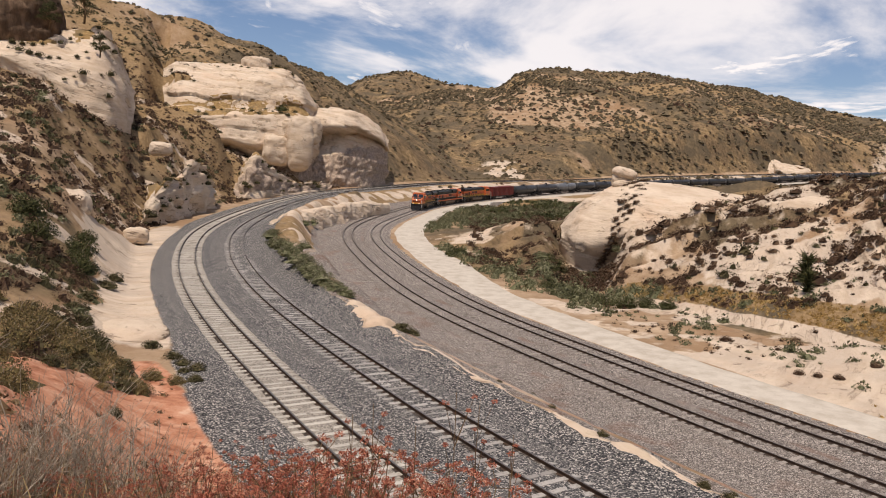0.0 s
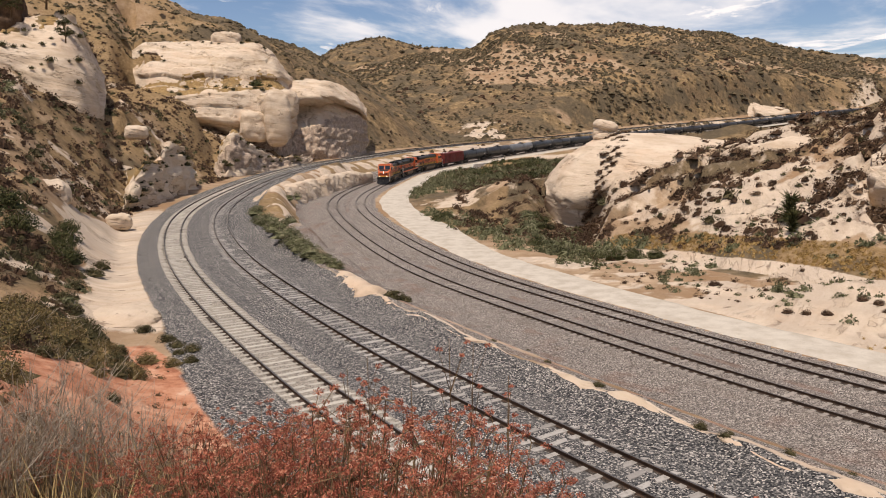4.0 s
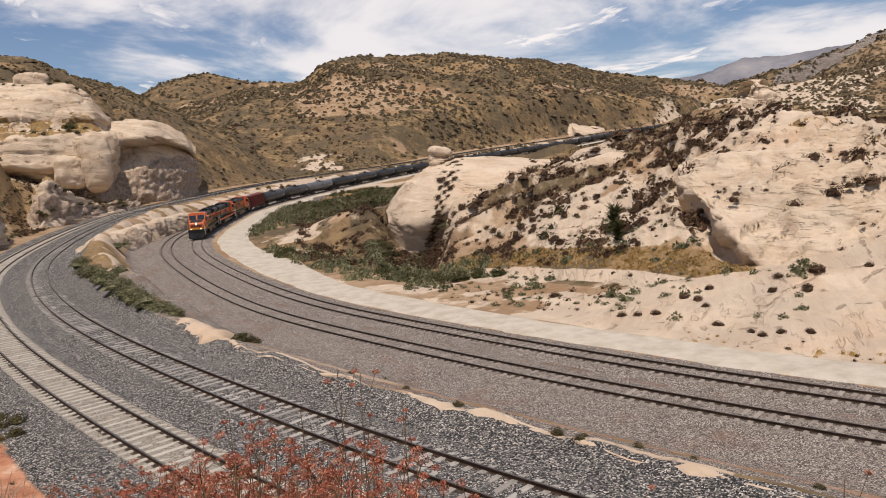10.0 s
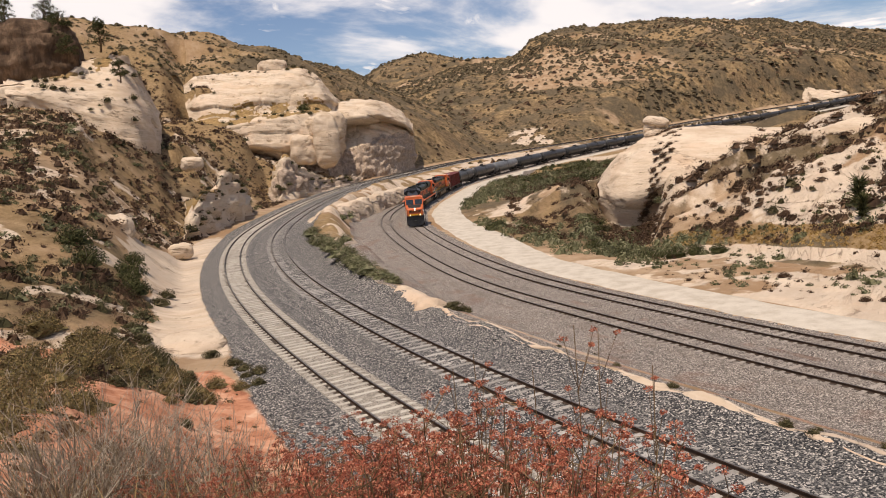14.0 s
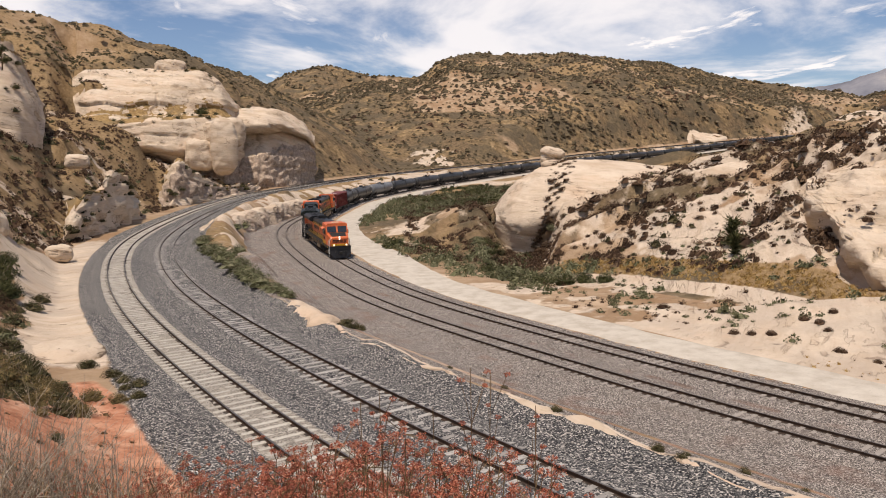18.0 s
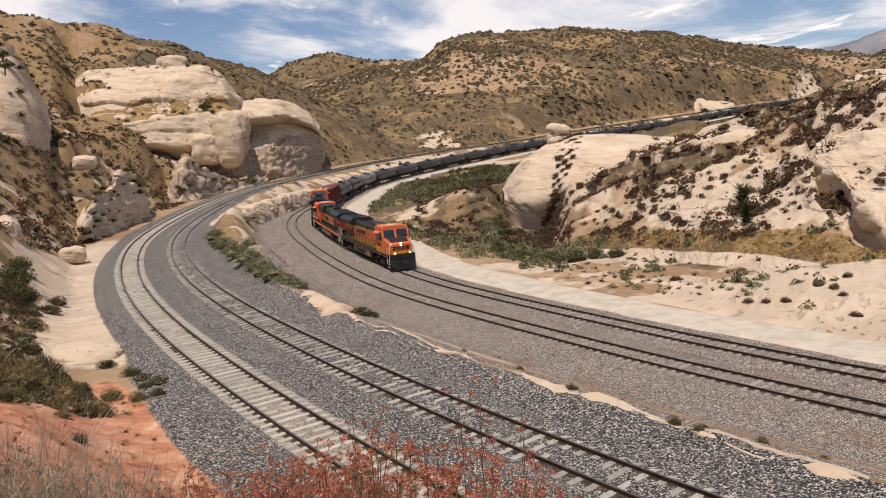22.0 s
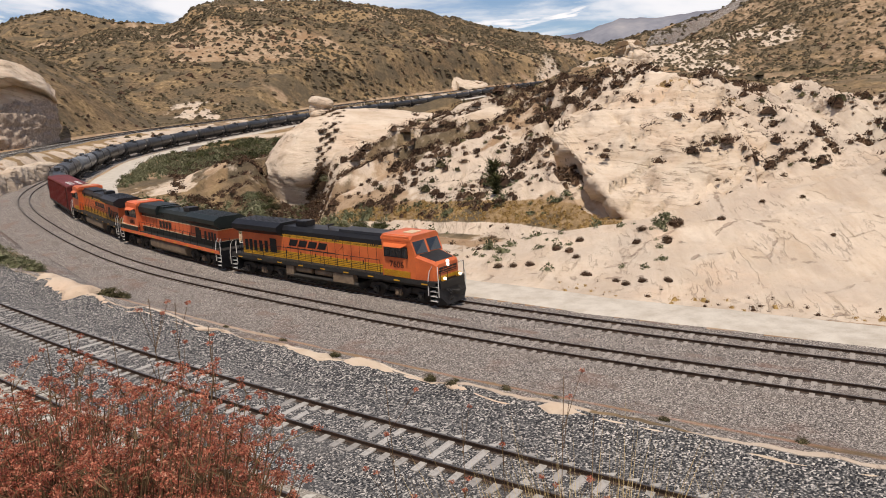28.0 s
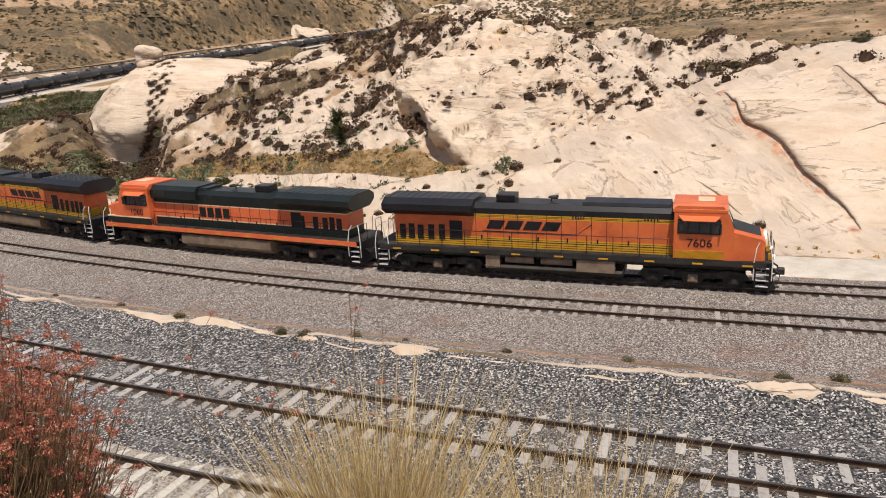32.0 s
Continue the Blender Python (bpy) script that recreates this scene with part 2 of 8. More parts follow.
RIDGES = {
    "bluff": Ridge([(15.5, 124, 4), (17, 122, 9), (20, 122, 9.8), (24.5, 117, 11.2), (28.7, 110, 13.5), (33, 104, 13.9), (38, 98, 15.0), (41, 96, 12.6), (43.8, 95, 13.0), (46.5, 93, 11.8), (49, 91, 11.2), (52, 93, 9.6), (58, 96, 8.6), (70, 104, 8)], 36, 60, 1.35),
    "slab": Ridge([(38.5, 60, 2.0), (44, 66, 3.2), (49.3, 71, 4.7), (53, 75, 6.9), (57.4, 79, 9.8), (61, 80, 11.4), (64.7, 79, 12.1), (70.5, 76, 10), (85, 74, 8), (110, 80, 7)], 30, 20, 1.1),
    "knoll": Ridge([(25, 240, 8), (28, 232, 15), (32, 226, 20.6), (37, 226, 19.8), (42, 234, 13), (47, 245, 8)], 60, 80, 1.8),
    "left": Ridge([(-110, 60, 30), (-75, 92, 30), (-52, 115, 30), (-40, 136, 31), (-31, 148, 29), (-25.5, 152, 25), (-22, 168, 21)], 88, 90, 1.15),
    "mass": Ridge([(-23, 185, 20), (-20, 215, 27), (-17, 240, 36), (-14.5, 250, 38), (-11, 252, 28), (-8, 256, 21), (-5.3, 262, 14)], 62, 90, 1.3),
    "yellow": Ridge([(-60, 260, 60), (-40, 280, 68), (-30, 295, 70), (-24, 305, 68.5), (-19.1, 335, 67.5), (-16, 360, 62), (-13, 400, 62.5), (-11, 430, 60), (-8.5, 470, 49), (-3, 560, 36), (4, 620, 28)], 120, 125, 1.5),
    "peak": Ridge([(-20, 1000, 112), (-12, 1050, 106), (-8, 1080, 98), (-6, 1120, 122), (-4.2, 1150, 147), (-2, 1150, 133), (1, 1150, 111), (6, 1200, 90)], 380, 500, 1.6),
    "main": Ridge([(-3, 640, 48), (1.2, 640, 67), (3, 645, 76), (5, 650, 88), (7.3, 660, 106), (9.3, 680, 104), (12.6, 710, 111), (16, 760, 108), (21.6, 820, 107.5), (23, 840, 104), (26.7, 860, 92), (28.5, 875, 80), (30.2, 890, 71), (36, 900, 45)], 320, 380, 1.3),
    "right": Ridge([(42.5, 1050, 70), (46.1, 1000, 88), (50, 960, 131), (58, 930, 165), (75, 900, 170), (110, 900, 160)], 420, 500, 1.5),
    "scrub": Ridge([(44, 330, 12), (52, 330, 17), (60, 330, 21), (75, 330, 23), (110, 330, 23)], 190, 300, 1.8),
    "stones": Ridge([(31, 690, 44), (34, 690, 56), (37, 680, 58.5), (41, 690, 57), (45, 700, 56), (50, 720, 50)], 170, 200, 1.5),
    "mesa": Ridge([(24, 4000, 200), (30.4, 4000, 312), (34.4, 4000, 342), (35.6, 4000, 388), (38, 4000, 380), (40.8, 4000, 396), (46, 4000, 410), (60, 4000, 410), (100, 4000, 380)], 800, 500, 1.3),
}


CRACKS = [   # open joints in the slab, under a lip of rock: plan points, rise of the lip, its reach
    ([(60.2, 42.2), (56.2, 36.8), (54.6, 33.3), (52.9, 30.2), (51.7, 27.1), (50.4, 24.8), (48.7, 22.9)], 0.75, 9.0),
    ([(47.6, 35.2), (46.9, 32.2), (45.8, 29.4)], 0.22, 2.5),
    ([(66.3, 35.5), (61.6, 29.3), (59.9, 25.2), (58.6, 22.4)], 0.28, 4.0),
]


def polyline_distance(x, y, pts):
    """Distance to a broken line and the side on which a point lies (1 right of the way, 0 left)."""
    best, side = np.full(len(x), 1e9), np.zeros(len(x))
    for a, b in zip(pts[:-1], pts[1:]):
        ax, ay, bx, by = a[0], a[1], b[0] - a[0], b[1] - a[1]
        t = np.clip(((x - ax) * bx + (y - ay) * by) / (bx * bx + by * by), 0, 1)
        d = np.hypot(x - ax - bx * t, y - ay - by * t)
        s = (bx * (y - ay) - by * (x - ax)) > 0
        side = np.where(d < best, s, side)
        best = np.minimum(best, d)
    return best, side


# faces of bare rock: reach of each level behind the foot line, then stations (azimuth, distance of the foot line, depth, height of every level)
FACES = {
    "dome": dict(reach=(1, 4.5, -2.5, 0, 7, 11, 24), at=[
        (-21.0, 237, 1, 18.2, 18.9, 20.1, 23.5, 25.2, 31.0, 40.0), (-20.2, 233, 1, 17.2, 18.4, 19.9, 23.9, 25.9, 32.2, 42.1), (-16.6, 232, 1, 14.3, 15.3, 17.9, 24.7, 28.3, 35.1, 42.8),
        (-14.6, 231, 1, 11.0, 12.4, 16.4, 25.4, 28.5, 37.4, 43.4), (-12.6, 232, 1, 9.7, 11.4, 17.2, 26.2, 28.5, 37.5, 43.2), (-11.1, 234, 1, 10.0, 12.3, 18.6, 26.2, 28.2, 34.1, 39.5),
        (-10.3, 240, 1, 10.1, 12.4, 18.1, 24.0, 26.8, 30.0, 33.5), (-9.8, 254, 1, 10.1, 11.9, 16.6, 21.3, 23.9, 26.6, 29.2)]),
    "headland": dict(reach=(0, 3, 12, 2, 6, 16), at=[
        (-10.4, 246, 1, 6.7, 11.8, 21.2, 23.6, 27.4, 31.0), (-9.4, 247, 1, 5.4, 13.4, 21.5, 24.3, 27.9, 32.0), (-8.15, 248, 1, 4.4, 15.0, 22.2, 24.7, 28.0, 31.8), (-7.0, 253, 1, 4.5, 16.8, 23.5, 25.2, 27.8, 31.2),
        (-5.96, 259, 1, 5.1, 17.6, 22.0, 23.0, 25.5, 29.0), (-5.1, 266, 1, 5.7, 17.5, 20.4, 21.5, 23.6, 26.5), (-4.6, 276, 1, 5.7, 13.6, 17.0, 18.2, 19.9, 21.9)]),
    "slope": dict(reach=(0, 2, 7, 14), at=[
        (-32.2, 142, 1, 27.6, 28.7, 30.5, 32.8), (-30.3, 141, 1, 28.1, 29.2, 30.8, 33.2), (-28.7, 139, 1, 25.2, 27.5, 30.2, 33.6), (-27.4, 138, 1, 20.5, 25.2, 30.1, 34.3), (-25.6, 137, 1, 18.7, 24.6, 30.5, 35.5),
        (-24.6, 138, 1, 17.9, 23.5, 30.0, 35.4), (-23.7, 140, 1, 17.7, 22.4, 27.9, 32.7), (-23.2, 143, 1, 17.6, 20.7, 23.9, 28.0), (-22.8, 150, 1, 17.7, 18.9, 20.4, 22.4)]),
    "broken": dict(reach=(0, 1.5, 5), at=[
        (-22.3, 103, 1, 3.4, 4.0, 4.6), (-21.5, 108, 1, 3.8, 6.0, 7.9), (-20.4, 115, 1, 3.8, 7.0, 10.1), (-19.7, 121, 1, 3.9, 6.7, 9.5), (-19.0, 128, 1, 4.5, 9.5, 13.2), (-18.3, 133, 1, 5.6, 9.4, 12.3),
        (-17.7, 140, 1, 5.9, 8.2, 10.0), (-17.4, 148, 1, 5.7, 6.2, 7.2)]),
    "crag": dict(reach=(0, 2, 6), at=[
        (-15.95, 176, 1, 3.6, 4.3, 4.9), (-15.2, 175, 1, 3.9, 6.9, 10.1), (-14.6, 176, 1, 4.1, 9.6, 15.0), (-13.9, 180, 1, 4.1, 8.3, 13.2), (-12.85, 187, 1, 4.0, 6.2, 9.6), (-11.6, 197, 1, 4.3, 6.0, 7.8),
        (-9.9, 214, 1, 4.3, 5.8, 7.3), (-8.85, 232, 1, 4.1, 4.7, 5.5)]),
    "whaleback": dict(reach=(0, -2.5, 1, 10), at=[
        (9.0, 123, 1, 2.1, 3.3, 4.1, 4.6), (9.4, 118, 1, 0.7, 3.1, 5.4, 6.7), (10.2, 115, 1, -0.4, 2.9, 6.8, 8.8), (11.5, 114, 1, -0.6, 3.1, 8.2, 11.0), (12.9, 113.5, 1, 0.1, 4.2, 9.3, 12.7),
        (14.7, 113, 1, 1.3, 5.5, 9.9, 13.2), (17.3, 113, 1, 4.1, 6.8, 10.4, 12.9), (19.9, 113.5, 1, 7.1, 8.7, 10.6, 12.3), (22.0, 114, 1, 9.3, 10.2, 10.8, 11.5)]),
    "overhang": dict(reach=(2.4, -2.4, 3, 10, 21), at=[
        (31.2, 83.5, 0.3, 6.0, 8.6, 9.0, 9.4, 10.0), (32.1, 79, 0.8, 4.0, 8.0, 9.0, 10.0, 11.2), (33.4, 74, 1.0, 2.2, 6.5, 8.2, 10.4, 12.5), (35.2, 70.5, 1, 1.0, 4.3, 6.8, 10.8, 14.4), (37.4, 69, 1.05, -0.4, 1.0, 6.0, 10.9, 15.5),
        (39.5, 68, 1.05, -0.2, 1.2, 6.2, 10.7, 15.7), (41.4, 68, 1, 0.0, 1.4, 6.4, 10.5, 14.4), (43.6, 69, 0.9, 0.0, 1.4, 6.0, 9.8, 12.7), (46.0, 72, 0.7, 0, 1.4, 5.0, 8.0, 10.3)]),
}
# the ground steps up at the rock faces: stations (azimuth, distance, foot, top), depth to the crest
WALLS = [([(-36, 146, 26, 29.5), (-33, 145, 25.5, 29.8), (-31, 144, 25.2, 29.6), (-29.6, 143, 24.6, 29.2), (-28.6, 144, 24.4, 26)], 5.0)]
for key in ("slope", "dome", "headland", "broken", "crag", "whaleback"):
    WALLS.append(([(p[0], p[1], p[3], p[-1]) for p in FACES[key]["at"] if p[0] < 13], float(FACES[key]["reach"][-1])))


def wall_at(stations, aza):
    """Distance, foot and top of a rock wall at azimuths, and how far inside its ends they lie (degrees)."""
    w = np.array(stations, float)
    r, zb, zt = (np.interp(aza, w[:, 0], w[:, k]) for k in (1, 2, 3))
    return r, zb, zt, np.minimum(aza - w[0, 0], w[-1, 0] - aza)


def land(x, y):
    """Ground height, and masks for its cover."""
    x, y = np.ravel(np.asarray(x, float)), np.ravel(np.asarray(y, float))
    r = np.hypot(x, y)
    base = 0.6 + 0.03 * np.clip(r - 110, 0, 900)
    parts = {k: v.rise(x, y) for k, v in RIDGES.items()}
    hills = np.zeros(len(x))
    for v in parts.values():
        hills = hills + np.maximum(v, 0) ** 9
    hills = hills ** (1 / 9)
    # saddles between the hilltops
    way = np.degrees(np.arctan2(x, y))
    hills = hills - 16 * np.exp(-((way - 3.7) / 2.0) ** 2) * smooth(480, 620, r) * (1 - smooth(850, 1000, r)) - 13 * np.exp(-((way + 8.3) / 1.2) ** 2) * smooth(850, 1000, r)
    hills = np.maximum(hills - 4 * np.exp(-((way + 16.5) / 1.6) ** 2) * smooth(290, 320, r) * (1 - smooth(380, 450, r)), 0)
    hills = np.maximum(hills - 4.5 * np.exp(-((way - 27) / 3.6) ** 4) * smooth(140, 180, r) * (1 - smooth(300, 360, r)), 0)
    tall = np.clip(hills, 0, 60)
    rough = (fbm(x / 60, y / 60, 4, 3) - 0.5) * tall * 0.16 + (ridged(x / 120, y / 120, 3, 11) - 0.72) * np.clip(hills - 15, 0, 60) * 0.30
    fine = (fbm(x / 7, y / 7, 4, 23) - 0.5) * (0.5 + 0.035 * np.clip(hills, 0, 30))
    # the smooth slab keeps its plane
    slabby = np.clip(parts["slab"] / (hills + 0.01), 0, 1) ** 6 * smooth(0.3, 1.2, parts["slab"])
    nat = np.maximum(base, hills) + (rough + fine) * smooth(40, 70, r) * (1 - 0.8 * slabby)
    # broken rock on the bluff, gullies on the hills
    bl = np.clip(parts["bluff"] / (hills + 0.01), 0, 1) ** 4
    u, v = 0.8 * x - 0.6 * y, 0.6 * x + 0.8 * y
    nat = nat + bl * smooth(2, 8, hills) * ((ridged(u / 16, v / 7, 4, 61) - 0.6) * 3.2 + (ridged(u / 4.5, v / 2.2, 3, 67) - 0.6) * 0.8)
    nat = nat + slabby * ((fbm(u / 12, v / 3, 3, 71) - 0.5) * 0.5 + (ridged(u / 5, v / 2, 4, 73) - 0.65) * 0.45)
    # tilted beds break out of the bluff as ribs
    ribs = bl * smooth(2, 6, hills) * smooth(25, 33, np.degrees(np.arctan2(x, y))) * (1 - slabby)
    c = (0.54 * x - 0.45 * y + 0.7 * nat + (fbm(x / 14, y / 14, 3, 87) - 0.5) * 4) / 2.9
    saw = c - np.floor(c)
    nat = nat + ribs * (0.7 + 2.2 * hash2(np.floor(c), np.zeros(len(x)), 5)) * (saw - 1.1 * smooth(0.80, 1.0, saw)) * smooth(0.30, 0.5, fbm(x / 9, y / 9, 2, 89))
    # the ground falls away under the overhanging slab
    nat = nat - 1.7 * np.exp(-(polyline_distance(x, y, [(44.4, 73), (41.9, 67), (40.6, 61.4), (40.4, 57.6)])[0] / 1.5) ** 2)
    # the hillside steps up at each rock wall
    aza = np.degrees(np.arctan2(x, y))
    for stations, deep in WALLS:
        wr, zb, zt, edge = wall_at(stations, aza)
        w = smooth(-1.5, 0.4, edge) * (r > 60) * (r < 330)
        ahead = wr + 0.55 * deep - r
        front_cap = np.maximum(zb - 0.22 * np.clip(wr - r, 0, 60), base - 1.2) + 0.5 + fine
        lowered = np.where((ahead > 0) & (ahead < 45), np.minimum(nat, front_cap), nat)
        behind = r - wr - deep
        back_floor = zt - 1.6 - 0.10 * np.clip(behind, 0, 99) + fine
        inside = np.where((ahead <= 0) & (behind < 0.5), np.minimum(lowered, zt - 4.5), lowered)
        raised = np.where((behind >= 0.5) & (behind < 40), np.maximum(np.minimum(inside, back_floor + 2.5 + 0.35 * np.clip(behind, 0, 99)), back_floor), inside)
        nat = nat + (raised - nat) * w
    # the bank on which the camera stands
    sB, zB, _ = LINE_B.near(x, y)
    sD, zD, _ = LINE_D.near(x, y)
    bank = 3.0 + np.clip(8.5 - 0.27 * np.clip(y - 3, 0, 99), 0.2, 9) * smooth(8.3, 14.0, sB)
    bank = bank + (fbm(x / 3, y / 3, 4, 41) - 0.5) * 0.9 * smooth(8.5, 11, sB)
    bank = bank + 0.9 * smooth(8.3, 10.5, sB) * (1 - smooth(13, 18, sB)) * smooth(19, 26, y) * (1 - smooth(31, 38, y))
    bank = bank + (ridged(x / 2.6, y / 2.6, 5, 47) - 0.6) * 0.8 * smooth(8.4, 9.6, sB) * smooth(6, 14, r)
    nearcam = 1 - smooth(30, 60, r)
    nat = nat * (1 - nearcam) + np.where(sB > 0, bank, nat) * nearcam
    # the graded beds of the tracks
    low, high = zD - 0.28, zB - 0.28
    inner = sD < 0                               # inside the bend, past the service road
    outer = sB > 0
    gap = np.clip((-sB - 3.4) / np.maximum((-sB - 3.4) + (sD - 9.0), 0.01), 0, 1)
    lip = 0.35 * np.exp(-((-sB - 4.5) / 0.8) ** 2) * fbm(x / 2.2, y / 2.2, 3, 77) * 1.6
    rocks = smooth(45, 70, y) * (1 - smooth(195, 225, y)) * np.exp(-((gap - 0.38) / 0.26) ** 2) * (0.3 + 2.6 * fbm(x / 6, y / 6, 4, 5))
    between = high + (low - high) * smooth(0.12, 0.95, gap) + lip + rocks
    w_out = smooth(8.6, 9.5 + 7 + 14 * smooth(60, 110, y), sB)
    w_in = smooth(7.4, 24, -sD)
    z = np.where(outer, high + (nat - high) * w_out, np.where(inner, low + (nat - low) * w_in, between))
    # far off the lines the corridor closes into the hills
    z = z + (nat - z) * ((~outer) & (~inner)) * smooth(12, 45, sD) * smooth(12, 45, -sB) * smooth(450, 560, r)
    # the far stretch runs on a low fill above the ground inside the bend
    fill = zD - 0.9 - 0.05 * np.clip(-sD, 0, 100) + 0.3 * np.clip(-sD - 100, 0, 400) + 0.4 * fine
    z = np.where(inner & (-sD > 7), z + np.minimum(fill - z, 0) * smooth(125, 165, x) * (1 - smooth(275, 330, x)) * smooth(380, 420, r), z)
    sunk = inner * smooth(9, 20, -sD) * (1 - smooth(34, 60, -sD)) * (1 - smooth(16, 40, x - 0.12 * (y - 70))) * smooth(60, 90, y) * 1.6
    z = z - sunk
    z = z - inner * 4.2 * np.exp(-(np.hypot(x - 15.5, y - 236) / 11) ** 4) * smooth(7.5, 10.5, -sD)
    masks = dict(slab=slabby, parts=parts, hills=hills, sB=sB, sD=sD, gap=gap, outer=outer, inner=inner, w_out=w_out, w_in=w_in, r=r)
    return z, masks


def height(x, y):
    return float(land(np.array([x]), np.array([y]))[0][0])


# ---- mesh helpers ----
def mesh_of(name, verts, faces, materials=(), smooth_faces=True):
    me = bpy.data.meshes.new(name)
    me.from_pydata(np.asarray(verts).tolist(), [], faces.tolist() if isinstance(faces, np.ndarray) else faces)
    for m in materials:
        me.materials.append(m)
    if smooth_faces:
        me.polygons.foreach_set("use_smooth", [True] * len(me.polygons))
    me.update()
    return me


def grid_faces(nu, nv, wrap=False):
    i, j = np.meshgrid(np.arange(nu if wrap else nu - 1), np.arange(nv - 1), indexing='ij')
    i2 = (i + 1) % nu
    return np.column_stack([(i * nv + j).ravel(), (i * nv + j + 1).ravel(), (i2 * nv + j + 1).ravel(), (i2 * nv + j).ravel()])

# ---- materials ----
class Mat:
    """A node material in short form."""

    def __init__(self, name, rough=0.9, metal=0.0, spec=0.3):
        self.m = bpy.data.materials.new(name)
        self.m.use_nodes = True
        self.t = self.m.node_tree
        self.b = self.t.nodes["Principled BSDF"]
        self.b.inputs["Roughness"].default_value = rough
        self.b.inputs["Metallic"].default_value = metal
        self.b.inputs["Specular IOR Level"].default_value = spec
        self.co = None

    def node(self, kind):
        return self.t.nodes.new(kind)

    def link(self, a, b):
        self.t.links.new(a, b)

    def coords(self, obj=True):
        if self.co is None:
            n = self.node("ShaderNodeTexCoord")
            self.co = n.outputs["Object"]
        return self.co

    def set(self, sock, v):
        if isinstance(v, (int, float)):
            sock.default_value = v
        elif isinstance(v, tuple):
            sock.default_value = (*v, 1) if len(v) == 3 and sock.type == 'RGBA' else v
        else:
            self.link(v, sock)

    def noise(self, size, detail=4, rough=0.55, stretch=None, distort=0.0):
        n = self.node("ShaderNodeTexNoise")
        n.inputs["Scale"].default_value = 1.0 / size
        n.inputs["Detail"].default_value = detail
        n.inputs["Roughness"].default_value = rough
        n.inputs["Distortion"].default_value = distort
        src = self.coords()
        if stretch:
            mp = self.node("ShaderNodeMapping")
            mp.inputs["Scale"].default_value = stretch[:3]
            if len(stretch) > 3:
                mp.inputs["Rotation"].default_value = tuple(radians(a) for a in stretch[3:])
            self.link(src, mp.inputs[0])
            src = mp.outputs[0]
        self.link(src, n.inputs["Vector"])
        return n.outputs["Fac"]

    def voronoi(self, size, feature='F1', out="Distance", randomness=1.0):
        n = self.node("ShaderNodeTexVoronoi")
        n.feature = feature
        n.inputs["Scale"].default_value = 1.0 / size
        n.inputs["Randomness"].default_value = randomness
        self.link(self.coords(), n.inputs["Vector"])
        return n.outputs[out]

    def beds(self, size, normal, squeeze=6.0, detail=5):
        """Noise drawn out along beds whose upright is normal."""
        dot, up, flat, add = (self.node("ShaderNodeVectorMath") for _ in range(4))
        dot.operation, up.operation, flat.operation, add.operation = 'DOT_PRODUCT', 'SCALE', 'SCALE', 'ADD'
        self.link(self.coords(), dot.inputs[0])
        dot.inputs[1].default_value = normal
        up.inputs[0].default_value = normal
        self.link(self.math('MULTIPLY', dot.outputs["Value"], 1.0 - 1.0 / squeeze), up.inputs["Scale"])
        self.link(self.coords(), flat.inputs[0])
        flat.inputs["Scale"].default_value = 1.0 / squeeze
        self.link(up.outputs[0], add.inputs[0])
        self.link(flat.outputs[0], add.inputs[1])
        n = self.node("ShaderNodeTexNoise")
        n.inputs["Scale"].default_value, n.inputs["Detail"].default_value, n.inputs["Roughness"].default_value = 1.0 / size, detail, 0.6
        n.inputs["Distortion"].default_value = 0.4
        self.link(add.outputs[0], n.inputs["Vector"])
        return n.outputs["Fac"]

    def contour(self, v, level, width):
        """1 along the line where v passes level."""
        return self.math('SUBTRACT', 1.0, self.span(self.math('ABSOLUTE', self.math('SUBTRACT', v, level)), 0.0, width))

    def ramp(self, fac, stops):
        n = self.node("ShaderNodeValToRGB")
        e = n.color_ramp.elements
        while len(e) < len(stops):
            e.new(0.5)
        for el, (p, c) in zip(e, stops):
            el.position = p
            el.color = (*c, 1) if isinstance(c, tuple) else (c, c, c, 1)
        self.set(n.inputs[0], fac)
        return n.outputs[0]

    def mix(self, fac, a, b, mode='MIX'):
        n = self.node("ShaderNodeMix")
        n.data_type, n.blend_type = 'RGBA', mode
        self.set(n.inputs[0], fac)
        self.set(n.inputs[6], a)
        self.set(n.inputs[7], b)
        return n.outputs[2]

    def math(self, op, a, b=0.0, clamp=False):
        n = self.node("ShaderNodeMath")
        n.operation, n.use_clamp = op, clamp
        self.set(n.inputs[0], a)
        self.set(n.inputs[1], b)
        return n.outputs[0]

    def span(self, v, lo, hi):
        """0 below lo, 1 above hi."""
        n = self.node("ShaderNodeMapRange")
        n.interpolation_type = 'SMOOTHSTEP'
        self.set(n.inputs[0], v)
        n.inputs[1].default_value, n.inputs[2].default_value = lo, hi
        return n.outputs[0]

    def attr(self, name):
        n = self.node("ShaderNodeAttribute")
        n.attribute_name = name
        s = self.node("ShaderNodeSeparateColor")
        self.link(n.outputs["Color"], s.inputs[0])
        return s.outputs

    def random(self, island=False):
        if island:
            return self.node("ShaderNodeNewGeometry").outputs["Random Per Island"]
        return self.node("ShaderNodeObjectInfo").outputs["Random"]

    def done(self, color, bump=None, strength=0.5, dist=0.05, rough=None):
        self.set(self.b.inputs["Base Color"], color)
        if rough is not None:
            self.set(self.b.inputs["Roughness"], rough)
        if bump is not None:
            n = self.node("ShaderNodeBump")
            n.inputs["Strength"].default_value = strength
            n.inputs["Distance"].default_value = dist
            self.set(n.inputs["Height"], bump)
            self.link(n.outputs[0], self.b.inputs["Normal"])
        return self.m


